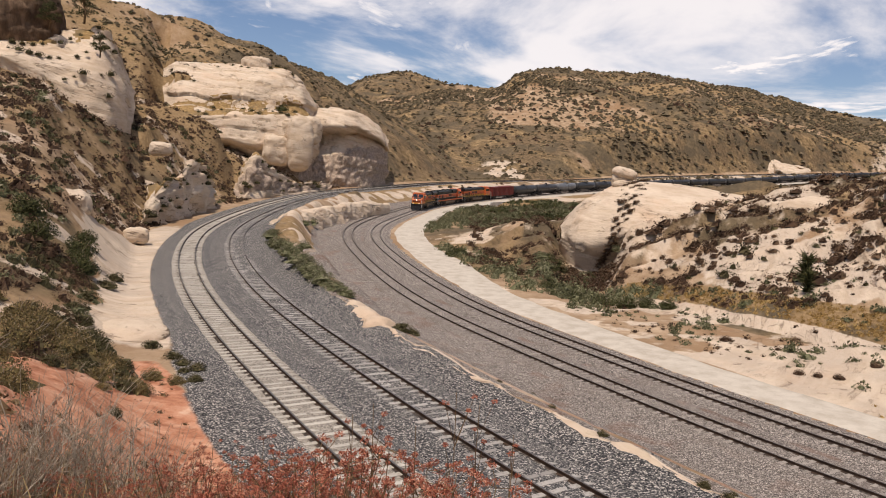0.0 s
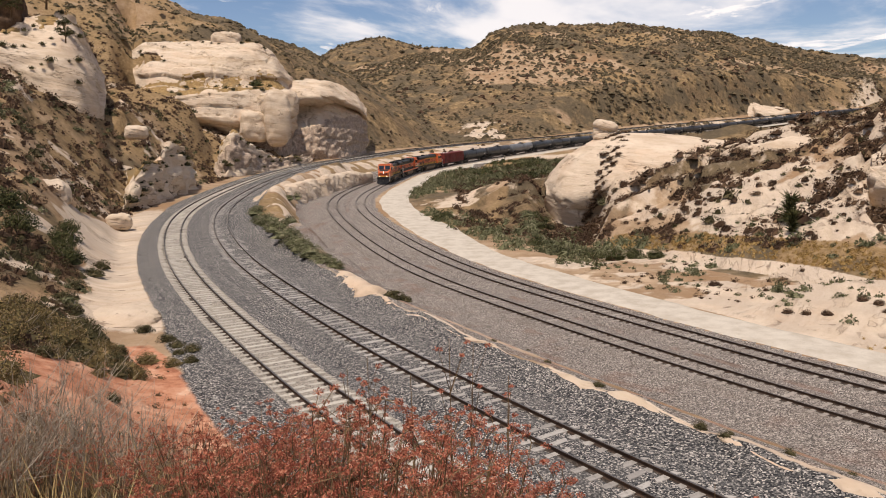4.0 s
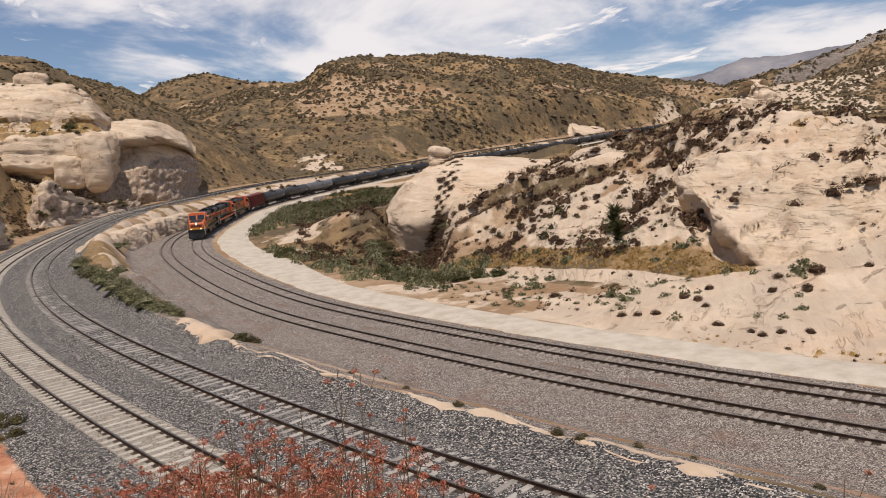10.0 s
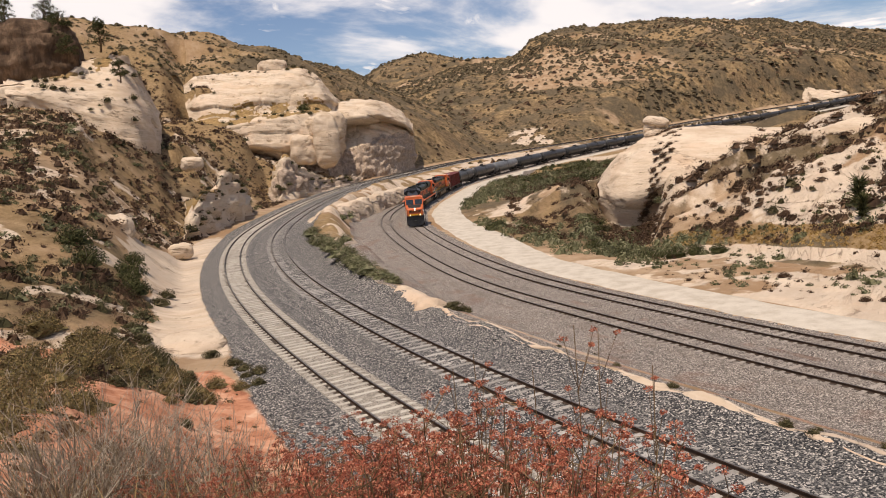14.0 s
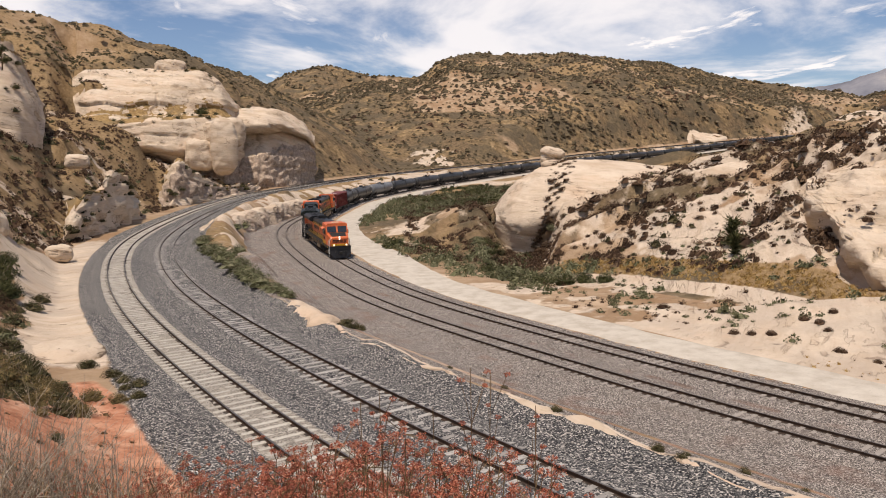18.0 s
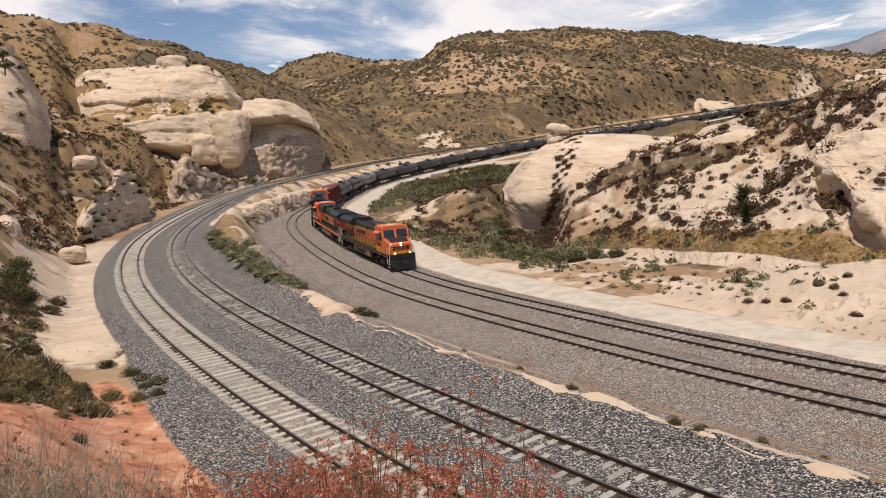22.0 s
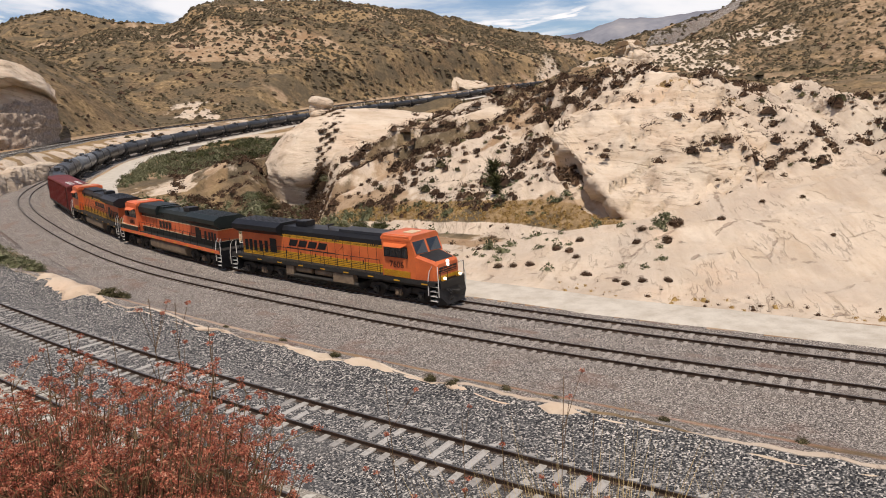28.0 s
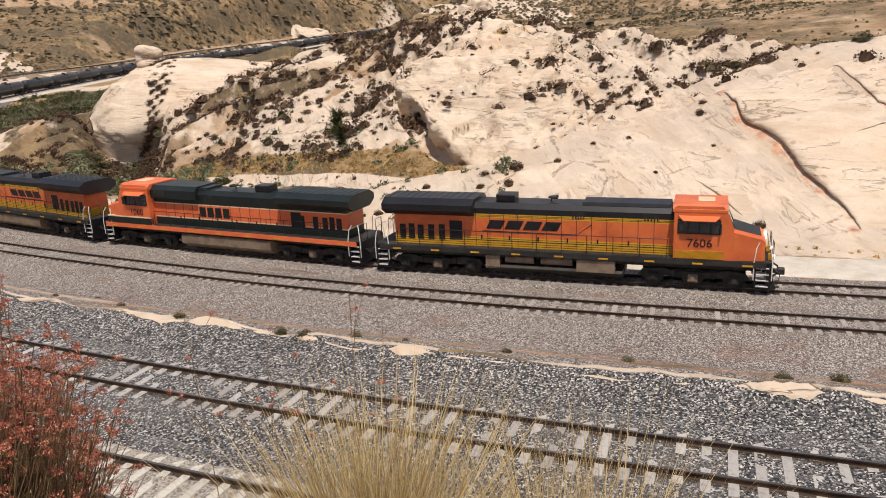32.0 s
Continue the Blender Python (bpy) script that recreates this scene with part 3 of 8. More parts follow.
def sandstone_color(k, normal=(0.12, 0.08, 0.99), lines=0.6):
    """Cream sandstone with pink and grey bands, pits and cracks; returns colour and height."""
    band = k.beds(1.7, normal, 5.0)
    blot = k.noise(7.0, 4)
    pit = k.noise(0.35, 6, 0.7)
    c = k.ramp(band, [(0.30, (0.50, 0.38, 0.265)), (0.45, (0.59, 0.47, 0.345)), (0.58, (0.665, 0.545, 0.415)), (0.72, (0.56, 0.435, 0.315))])
    c = k.mix(k.math('MULTIPLY', k.span(blot, 0.5, 0.72), 0.7), c, (0.64, 0.47, 0.33))
    c = k.mix(k.math('MULTIPLY', k.span(k.noise(11, 3), 0.55, 0.75), 0.7), c, (0.58, 0.50, 0.39))
    c = k.mix(k.math('MULTIPLY', k.span(pit, 0.54, 0.76), 0.5), c, (0.40, 0.285, 0.195))
    c = k.mix(k.math('MULTIPLY', k.span(k.noise(1.5, 5, 0.65, (1.0, 0.5, 1.0, 0, 0, 40)), 0.45, 0.72), 0.32), c, (0.48, 0.345, 0.24))
    streak = k.beds(0.55, normal, 7.0, 4)
    c = k.mix(k.math('MULTIPLY', k.span(streak, 0.54, 0.72), 0.40), c, (0.44, 0.32, 0.225))
    c = k.mix(k.math('MULTIPLY', k.span(streak, 0.48, 0.30), 0.35), c, (0.74, 0.63, 0.49))
    pock = k.math('MULTIPLY', k.math('SUBTRACT', 1.0, k.span(k.voronoi(2.3), 0.05, 0.13)), k.span(k.noise(6, 2), 0.45, 0.6))
    c = k.mix(k.math('MULTIPLY', pock, 0.6), c, (0.22, 0.15, 0.105))
    edge = k.math('MAXIMUM', k.contour(band, 0.44, 0.016), k.math('MULTIPLY', k.contour(band, 0.57, 0.010), 0.8))
    edge = k.math('MULTIPLY', edge, k.span(k.noise(5.0, 4, 0.6), 0.44, 0.58))
    c = k.mix(k.math('MULTIPLY', edge, lines), c, (0.20, 0.135, 0.09))
    h = k.math('ADD', k.math('MULTIPLY', band, 1.2), k.math('MULTIPLY', pit, 0.5))
    h = k.math('SUBTRACT', h, k.math('MULTIPLY', edge, 0.5))
    return c, h


def make_sandstone():
    k = Mat("sandstone", 0.92, spec=0.15)
    c, h = sandstone_color(k)
    return k.done(c, h, 0.75, 0.35)


M_SAND = make_sandstone()


def make_dark_rock():
    k = Mat("weathered_rock", 0.95, spec=0.1)
    c = k.ramp(k.noise(0.8, 6, 0.7), [(0.3, (0.22, 0.175, 0.14)), (0.5, (0.42, 0.325, 0.25)), (0.7, (0.64, 0.50, 0.385))])
    h = k.noise(0.6, 6, 0.7)
    return k.done(c, h, 1.0, 0.4)


M_CRAG = make_dark_rock()


# reddish brown rock, darkened in colour because the crag lies in shade
def make_shaded_crag_rock():
    k = Mat("shaded_crag_rock", 0.9, spec=0.15)
    c = k.ramp(k.noise(1.6, 6, 0.65, (1, 1, 0.3)), [(0.3, (0.05, 0.032, 0.022)), (0.5, (0.12, 0.078, 0.05)), (0.7, (0.26, 0.17, 0.11))])
    return k.done(c, k.noise(0.9, 6, 0.7), 1.0, 0.4)


M_SHADED_CRAG = make_shaded_crag_rock()


def make_ledge_grass():
    k = Mat("dry_ledge_grass", 0.97, spec=0.08)
    c = k.ramp(k.noise(0.9, 6, 0.7), [(0.3, (0.16, 0.10, 0.05)), (0.5, (0.33, 0.215, 0.095)), (0.72, (0.47, 0.33, 0.165))])
    c = k.mix(k.span(k.noise(4, 4), 0.5, 0.65), c, (0.24, 0.17, 0.09))
    return k.done(c, k.noise(0.4, 6, 0.7), 0.9, 0.25)


M_LEDGE_GRASS = make_ledge_grass()


def pebbles(k, size, stops, white=0.12):
    """Crushed stone: a colour for every stone."""
    n = k.node("ShaderNodeTexVoronoi")
    n.inputs["Scale"].default_value = 1.0 / size
    k.link(k.coords(), n.inputs["Vector"])
    s = k.node("ShaderNodeSeparateColor")
    k.link(n.outputs["Color"], s.inputs[0])
    c = k.ramp(s.outputs[0], stops)
    return c, n.outputs["Distance"], s.outputs[1]


GREY_STONES = [(0.0, (0.016, 0.017, 0.019)), (0.35, (0.056, 0.056, 0.057)), (0.6, (0.12, 0.116, 0.11)), (0.80, (0.26, 0.243, 0.22)), (1.0, (0.66, 0.60, 0.53))]
BROWN_STONES = [(0.0, (0.06, 0.052, 0.046)), (0.4, (0.16, 0.138, 0.12)), (0.7, (0.285, 0.248, 0.214)), (1.0, (0.58, 0.51, 0.44))]


def make_ballast(name, stops, dust, dusty):
    k = Mat(name, 0.95, spec=0.15)
    c, d, r2 = pebbles(k, 0.048, stops)
    c = k.mix(k.math('MULTIPLY', k.span(k.noise(2.6, 4), 0.42, 0.68), dusty), c, dust)
    return k.done(c, d, 0.8, 0.045)


M_BALLAST_GREY = make_ballast("grey_ballast", GREY_STONES, (0.145, 0.135, 0.125), 0.35)
M_BALLAST_BROWN = make_ballast("brown_ballast", BROWN_STONES, (0.17, 0.135, 0.112), 0.4)
M_BALLAST_OIL = make_ballast("stained_ballast", [(0.0, (0.018, 0.015, 0.013)), (0.5, (0.060, 0.048, 0.040)), (1.0, (0.20, 0.165, 0.135))], (0.06, 0.047, 0.038), 0.5)
M_BALLAST_SAND = make_ballast("sanded_ballast", [(0.0, (0.13, 0.115, 0.095)), (0.4, (0.26, 0.23, 0.19)), (1.0, (0.46, 0.415, 0.35))], (0.36, 0.32, 0.26), 0.5)


def make_ground():
    k = Mat("ground", 0.97, spec=0.08)
    cov, bed = k.attr("cover"), k.attr("bed")        # rock, grass, scrub | grey stone, brown stone, red earth
    wob = k.math('MULTIPLY', k.math('SUBTRACT', k.noise(1.6, 5, 0.65), 0.5), 0.55)
    wob2 = k.math('MULTIPLY', k.math('SUBTRACT', k.noise(9, 5, 0.65), 0.5), 0.7)
    big = k.noise(18, 4)
    soil = k.ramp(k.noise(3.5, 6, 0.65), [(0.3, (0.27, 0.175, 0.105)), (0.5, (0.38, 0.265, 0.165)), (0.7, (0.52, 0.385, 0.26))])
    soil = k.mix(k.span(big, 0.45, 0.65), soil, (0.31, 0.195, 0.11))
    rock, rh = sandstone_color(k, (0.54, -0.45, 0.70), 0.45)
    rock = k.mix(k.math('MULTIPLY', k.span(k.noise(4.5, 5, 0.6), 0.36, 0.62), 0.55), rock, (0.46, 0.375, 0.295))
    joint = k.math('ADD', k.voronoi(5.0, 'DISTANCE_TO_EDGE'), k.math('MULTIPLY', k.math('SUBTRACT', k.noise(1.3, 5, 0.65), 0.42), 0.30))
    joint = k.math('MULTIPLY', k.math('SUBTRACT', 1.0, k.span(joint, 0.0, 0.035)), k.span(k.noise(8, 3), 0.42, 0.58))
    rock = k.mix(k.math('MULTIPLY', joint, 0.5), rock, (0.20, 0.13, 0.09))
    rh = k.math('SUBTRACT', rh, joint)
    grass = k.ramp(k.noise(0.7, 5, 0.7), [(0.3, (0.20, 0.125, 0.058)), (0.55, (0.31, 0.21, 0.11)), (0.75, (0.43, 0.31, 0.175))])
    scrub = k.ramp(k.noise(1.9, 7, 0.8), [(0.32, (0.06, 0.044, 0.025)), (0.5, (0.165, 0.115, 0.066)), (0.68, (0.30, 0.205, 0.122))])
    scrub = k.mix(k.span(k.noise(13, 5, 0.65), 0.46, 0.60), scrub, k.ramp(k.noise(2.6, 6, 0.75), [(0.36, (0.10, 0.07, 0.036)), (0.5, (0.25, 0.17, 0.088)), (0.62, (0.38, 0.265, 0.145))]))
    scrub = k.mix(k.math('MULTIPLY', k.span(k.noise(22, 4, 0.6), 0.47, 0.60), 0.65), scrub, (0.095, 0.08, 0.055))
    grey, gd, _ = pebbles(k, 0.05, GREY_STONES)
    brown, bd, _ = pebbles(k, 0.052, BROWN_STONES)
    brown = k.mix(k.math('MULTIPLY', k.span(k.noise(3.0, 5), 0.5, 0.70), 0.6), brown, (0.20, 0.118, 0.088))
    red = k.ramp(k.noise(1.4, 8, 0.68), [(0.34, (0.27, 0.10, 0.055)), (0.47, (0.50, 0.225, 0.13)), (0.58, (0.60, 0.32, 0.20)), (0.70, (0.70, 0.47, 0.33))])
    c = soil
    c = k.mix(k.span(k.math('ADD', cov[1], wob2), 0.35, 0.65), c, grass)
    c = k.mix(k.span(k.math('ADD', cov[2], wob2), 0.35, 0.65), c, scrub)
    c = k.mix(k.span(k.math('ADD', cov[0], wob), 0.42, 0.58), c, rock)
    c = k.mix(k.span(k.math('ADD', bed[2], wob), 0.42, 0.58), c, red)
    c = k.mix(k.span(k.math('ADD', bed[1], wob), 0.40, 0.60), c, brown)
    c = k.mix(k.span(k.math('ADD', bed[0], wob), 0.40, 0.60), c, grey)
    h = k.math('ADD', k.math('MULTIPLY', rh, 0.8), k.math('MULTIPLY', k.noise(0.5, 6, 0.7), 0.5))
    return k.done(c, h, 0.7, 0.35)


M_GROUND = make_ground()


def make_plain(name, color, vary, size=0.8, rough=0.6, metal=0.0, spec=0.4, grime=0.3, bump=0.15):
    """Paint or plain stuff with stains at two scales."""
    k = Mat(name, rough, metal, spec)
    c = k.mix(k.span(k.noise(size, 5, 0.6), 0.35, 0.7), color, vary)
    c = k.mix(k.math('MULTIPLY', k.span(k.noise(size * 0.12, 4, 0.7), 0.5, 0.75), grime), c, tuple(v * 0.45 + 0.02 for v in color))
    return k.done(c, k.noise(size * 0.1, 4), bump, 0.02, rough=k.math('ADD', rough - 0.08, k.math('MULTIPLY', k.noise(size * 0.4), 0.16)))


M_ROAD = make_plain("pale_road", (0.56, 0.505, 0.42), (0.44, 0.385, 0.31), 1.4, 0.95, spec=0.1, grime=0.35, bump=0.5)
M_RAIL_SIDE = make_plain("rusty_rail", (0.045, 0.028, 0.019), (0.085, 0.053, 0.035), 0.6, 0.75, 0.3)
M_RAIL_TOP = make_plain("rail_head", (0.20, 0.175, 0.155), (0.13, 0.11, 0.095), 1.5, 0.42, 0.8)


def make_tie(name, a, b):
    k = Mat(name, 0.92, spec=0.15)
    c = k.mix(k.random(), a, b)
    c = k.mix(k.math('MULTIPLY', k.span(k.noise(0.12, 5, 0.7), 0.45, 0.7), 0.5), c, tuple(v * 0.5 for v in a))
    return k.done(c, k.noise(0.05, 4), 0.4, 0.01)


M_TIE_LIGHT = make_tie("light_concrete", (0.40, 0.365, 0.31), (0.52, 0.48, 0.41))
M_TIE_GREY = make_tie("grey_concrete", (0.28, 0.26, 0.235), (0.44, 0.41, 0.37))
M_TIE_BROWN = make_tie("dusty_concrete", (0.23, 0.20, 0.172), (0.38, 0.335, 0.29))

# ---- ground: one sheet, finer where the camera looks ----
az = np.concatenate([np.arange(-180, -46, 4.0), np.arange(-46, 26, 0.2), np.arange(26, 66, 0.13), np.arange(66, 84, 0.2), np.arange(84, 180, 4.0)])
rr = np.concatenate([np.arange(0.4, 12, 0.35), np.geomspace(12, 55, 140), np.geomspace(55.5, 128, 200), np.geomspace(129, 420, 150), np.geomspace(424, 1250, 130), np.geomspace(1280, 4900, 34)])
AZ, RR = np.meshgrid(np.radians(az), rr, indexing='ij')
gx, gy = (RR * np.sin(AZ)).ravel(), (RR * np.cos(AZ)).ravel()
gz, gm = land(gx, gy)
ground_mesh = mesh_of("ground", np.column_stack([gx, gy, gz]), grid_faces(len(az), len(rr), True), [M_GROUND])


PATH_LINE = [(21.3, 85), (26.3, 72.6), (29.6, 65.5), (32, 61), (34.6, 56.2), (37.5, 51.5), (39.4, 49)]
GRASS_LINE = [(22.5, 88), (27.2, 79), (30, 71.5), (33.3, 64.5), (36, 60), (38.6, 55.5)]


def cover(x, y, m):
    """How rock, dry grass, scrub, stone beds and red earth spread over the ground."""
    p, hills, r = m["parts"], m["hills"] + 0.01, m["r"]
    share = {k: np.clip(v / hills, 0, 1) ** 4 for k, v in p.items()}
    aza = np.degrees(np.arctan2(x, y))
    n1, n2 = fbm(x / 14, y / 14, 4, 201), fbm(x / 5, y / 5, 4, 207)
    natural = np.where(m["outer"], m["w_out"], np.where(m["inner"], m["w_in"], 0))
    rock = np.maximum(m["slab"] * 1.2, share["bluff"] * (0.42 + 0.6 * smooth(0.40, 0.56, n1)) * smooth(1.5, 5, hills))
    rock = np.maximum(rock, share["bluff"] * smooth(30, 36, aza) * 0.9 * smooth(0.3, 0.5, n2))
    rock = np.maximum(rock, share["left"] * 0.56 * smooth(0.54, 0.66, n2))
    rock = np.maximum(rock, share["mass"] * 0.6 * smooth(0.5, 0.62, n1))
    scar = np.maximum(np.exp(-(((aza - 23.5) / 2.6) ** 2 + ((r - 470) / 40) ** 2)), 0.6 * np.exp(-(((aza - 4.5) / 2.6) ** 2 + ((r - 385) / 22) ** 2)))
    rock = np.maximum(rock, scar * (0.15 + 1.4 * smooth(0.42, 0.6, n2)))
    rock = np.maximum(rock, 0.9 * share["stones"] * smooth(0.5, 0.62, fbm(x / 50, y / 50, 3, 31)))
    low = m["inner"] * (1 - smooth(80, 95, r)) * (x > 4)
    rock = np.maximum(rock, low * smooth(5.6, 7.6, -m["sD"]) * (0.40 + 0.4 * smooth(0.42, 0.58, n2) + 0.3 * smooth(30, 42, aza)))
    dpath = polyline_distance(x, y, PATH_LINE)[0]
    rock = np.maximum(rock, m["inner"] * 1.3 * np.exp(-(dpath / 1.1) ** 4))
    rock = np.maximum(rock, np.exp(-((m["gap"] * 1.0 - 0.10) / 0.035) ** 2) * (~m["outer"]) * (~m["inner"]) * (y < 62) * 1.1 * smooth(0.25, 0.45, fbm(x / 3.5, y / 3.5, 3, 77)))
    rock = rock * (1 - 0.9 * m["inner"] * np.exp(-(polyline_distance(x, y, GRASS_LINE)[0] / 1.9) ** 4))
    rock = np.maximum(rock, (~m["outer"]) * (~m["inner"]) * smooth(60, 75, y) * np.exp(-((m["gap"] - 0.4) / 0.25) ** 2) * smooth(0.35, 0.6, n2))
    spread = 2.6 * np.exp(-((y - 66) / 10) ** 2) + 3.0 * np.exp(-((y - 39) / 4) ** 2)
    road_side = m["outer"] * smooth(7.2, 8.6, m["sB"]) * (1 - smooth(10.2 + spread, 12.2 + spread, m["sB"] + 2 * (n2 - 0.5))) * smooth(34, 42, y) * (1 - smooth(92, 112, y))
    grass = share["yellow"] * (0.30 + 0.55 * n1) + share["main"] * (0.12 + 0.55 * smooth(0.42, 0.62, fbm(x / 40, y / 40, 5, 51))) + share["mass"] * 0.75 + share["scrub"] * 0.2 + share["left"] * (0.1 + 0.8 * fbm(x / 11, y / 11, 3, 217))
    grass = grass + m["inner"] * 0.8 * np.exp(-(((x - 13) / 7) ** 2 + ((y - 112) / 14) ** 2))
    band = m["inner"] * np.exp(-(polyline_distance(x, y, GRASS_LINE)[0] / 1.9) ** 4) * 1.2
    grass = np.maximum(grass, band)
    hollow = m["inner"] * smooth(92, 105, r) * (1 - smooth(190, 230, r)) * smooth(0, 4, aza) * (1 - smooth(11, 15, aza))
    grass = np.maximum(grass, 0.75 * (~m["outer"]) * (~m["inner"]) * smooth(58, 68, y) * np.exp(-((m["gap"] - 0.8) / 0.16) ** 2))
    scrub = share["left"] * (0.02 + 0.75 * n1) + share["peak"] * 0.85 + share["knoll"] * 0.8 + share["scrub"] * (0.3 + 0.5 * n1) + share["right"] * (0.2 + 0.5 * fbm(x / 90, y / 90, 3, 57)) + share["stones"] * 0.42
    scrub = scrub + share["main"] * (0.30 + 0.75 * smooth(0.42, 0.60, fbm(x / 55, y / 55, 4, 53)))
    scrub = scrub + share["bluff"] * (1 - smooth(30, 36, aza)) * smooth(0.40, 0.56, fbm(x / 9, y / 9, 4, 59)) * 0.85
    scrub = scrub + share["yellow"] * 0.7 * smooth(-19, -13, aza) + share["peak"] * 0.3
    scrub = scrub + hollow * (0.25 + 0.6 * n1)
    scrub = scrub + share["mesa"] * 0.7 + share["yellow"] * (0.22 + 0.5 * n1) * smooth(0.45, 0.6, fbm(x / 30, y / 30, 3, 63))
    grey = smooth(-4.8, -4.1, m["sB"]) * (1 - smooth(8.0, 9.4, m["sB"])) * (1 - 0.9 * road_side)
    grey = np.maximum(grey, 0.9 * m["outer"] * (1 - smooth(8.4, 9.8, m["sB"])) * (1 - smooth(26, 40, y)))
    brown = np.where(m["outer"] | m["inner"], 0, smooth(0.08, 0.14, m["gap"])) * (1 - 0.6 * smooth(60, 75, y) * (m["gap"] < 0.75))
    brown = np.maximum(brown, ((m["sD"] > -2.6) & (m["sD"] < 7.0)) * 1.0)
    red = m["outer"] * smooth(8.2, 9.4, m["sB"]) * (1 - smooth(31, 39, y)) * smooth(-40, -4, y) * (x < 6) * smooth(2.5, 5, r) * (0.75 + 0.35 * smooth(0.22, 0.40, fbm(x / 4, y / 4, 4, 81)))
    under = (~m["outer"]) * (~m["inner"]) * (y < 62) * np.exp(-((m["gap"] - 0.24) / 0.09) ** 2)
    brown = brown * (1 - 0.55 * under)
    soil_red = under * 0.5
    dcr = polyline_distance(x, y, CRACKS[0][0])[0]
    red = np.maximum(red, m["slab"] * 0.52 * np.exp(-(dcr / 1.5) ** 2))
    red = np.maximum(red, soil_red)
    dgr = polyline_distance(x, y, CRACKS[2][0])[0]
    red = np.maximum(red, m["slab"] * 0.46 * np.exp(-(dgr / 0.6) ** 2))
    natural = np.where(m["inner"], smooth(5.6, 7.6, -m["sD"]), np.where(m["outer"] & (y > 40), smooth(10, 13, m["sB"]), natural))
    for a in (rock, grass, scrub):
        a *= np.where((m["outer"] | m["inner"]), natural, 1.0)
    rock = np.maximum(rock, road_side)
    scrub *= 1 - road_side
    z = np.zeros(len(x))
    return np.column_stack([rock, grass, scrub, z + 1]), np.column_stack([grey, brown, red, z + 1])


cov, bed = cover(gx, gy, gm)
for nm, data in (("cover", cov), ("bed", bed)):
    at = ground_mesh.color_attributes.new(nm, 'FLOAT_COLOR', 'POINT')
    at.data.foreach_set("color", np.clip(data, 0, 1).ravel())
# the far mountain's blue-grey haze is put into its base colour
hazy_mesa = Mat("hazy_far_mountain", 1.0, spec=0.0)
ground_mesh.materials.append(hazy_mesa.done(hazy_mesa.ramp(hazy_mesa.noise(260, 6, 0.65), [(0.35, (0.16, 0.165, 0.19)), (0.5, (0.23, 0.23, 0.25)), (0.68, (0.33, 0.315, 0.31))])))
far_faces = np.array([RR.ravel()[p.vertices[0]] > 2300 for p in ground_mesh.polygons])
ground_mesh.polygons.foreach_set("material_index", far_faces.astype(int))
ground = tagged(new("ground", ground_mesh), "dry sandy valley and hills with pale sandstone and scrub", "ground", kind="structure")


# ---- tracks ----
def sweep(name, line, profile, ss, mat, lift=0.0, smooth_faces=False):
    verts = []
    for s in ss:
        p, d = line.at(s), line.way(s)
        for u, v in profile:
            verts.append((p[0] + d[1] * u, p[1] - d[0] * u, p[2] + v + lift))
    return mesh_of(name, verts, grid_faces(len(ss), len(profile)), mat if isinstance(mat, list) else [mat], smooth_faces)


def steps(line, near_step=1.0, far_step=4.0):
    """Stations along a line: closer together where it passes the camera."""
    s, out = 4.0, []
    while s < line.length - 4:
        out.append(s)
        p = line.at(s)
        s += near_step if math.hypot(p[0], p[1]) < 120 else far_step
    return out


def bed_mesh(name, line, mat, seed, half=1.75, toe=2.9, fill=0.0):
    ss = steps(line, 0.5, 3.0)
    us = [-toe - 0.3, -toe, -half - 0.35, -half, -1.35, -0.95, -0.62, -0.3, 0, 0.3, 0.62, 0.95, 1.35, half, half + 0.35, toe, toe + 0.3]
    vs = [-0.62, -0.46, -0.27, -0.14, -0.14 + fill * 0.6, -0.15, -0.145, -0.14 + fill, -0.14 + fill * 1.3, -0.14 + fill, -0.145, -0.15, -0.14 + fill * 0.6, -0.14, -0.27, -0.46, -0.62]
    verts = []
    for s in ss:
        p, d = line.at(s), line.way(s)
        for u, v in zip(us, vs):
            verts.append((p[0] + d[1] * u, p[1] - d[0] * u, p[2] + v))
    verts = np.array(verts)
    mats = mat if isinstance(mat, list) else [mat]
    verts[:, 2] += (vnoise(verts[:, 0] * 2.3, verts[:, 1] * 2.3, seed) - 0.5) * 0.075
    me = mesh_of(name, verts, grid_faces(len(ss), len(us)), mats, True)
    if len(mats) > 1:
        k = np.arange(len(me.polygons)) % (len(us) - 1)
        idx = ((k > 3) & (k < 12)).astype(int)
        idx[(k == 5) | (k == 10)] = len(mats) - 1            # dark strips along the rails
        me.polygons.foreach_set("material_index", idx)
    return me


def box_mesh(name, lx, ly, lz, mat, top=1.0, bevel=0.0):
    """A block with its base at z 0, narrowed by top at its upper face, chamfered along the top."""
    hx, hy = lx / 2, ly / 2
    levels = [(1.0, 0), (1.0 if bevel == 0 else (1 + top) / 2, lz - bevel), (top, lz)] if bevel else [(1.0, 0), (top, lz)]
    verts = []
    for k, z in levels:
        verts += [(-hx * (1 if k == 1 else 1 - (1 - k)), -hy * k, z), (hx, -hy * k, z), (hx, hy * k, z), (-hx, hy * k, z)]
    faces = [[3, 2, 1, 0]]
    for i in range(len(levels) - 1):
        for j in range(4):
            faces.append([4 * i + j, 4 * i + (j + 1) % 4, 4 * i + 4 + (j + 1) % 4, 4 * i + 4 + j])
    n = 4 * (len(levels) - 1)
    faces.append([n, n + 1, n + 2, n + 3])
    return mesh_of(name, verts, faces, [mat], False)


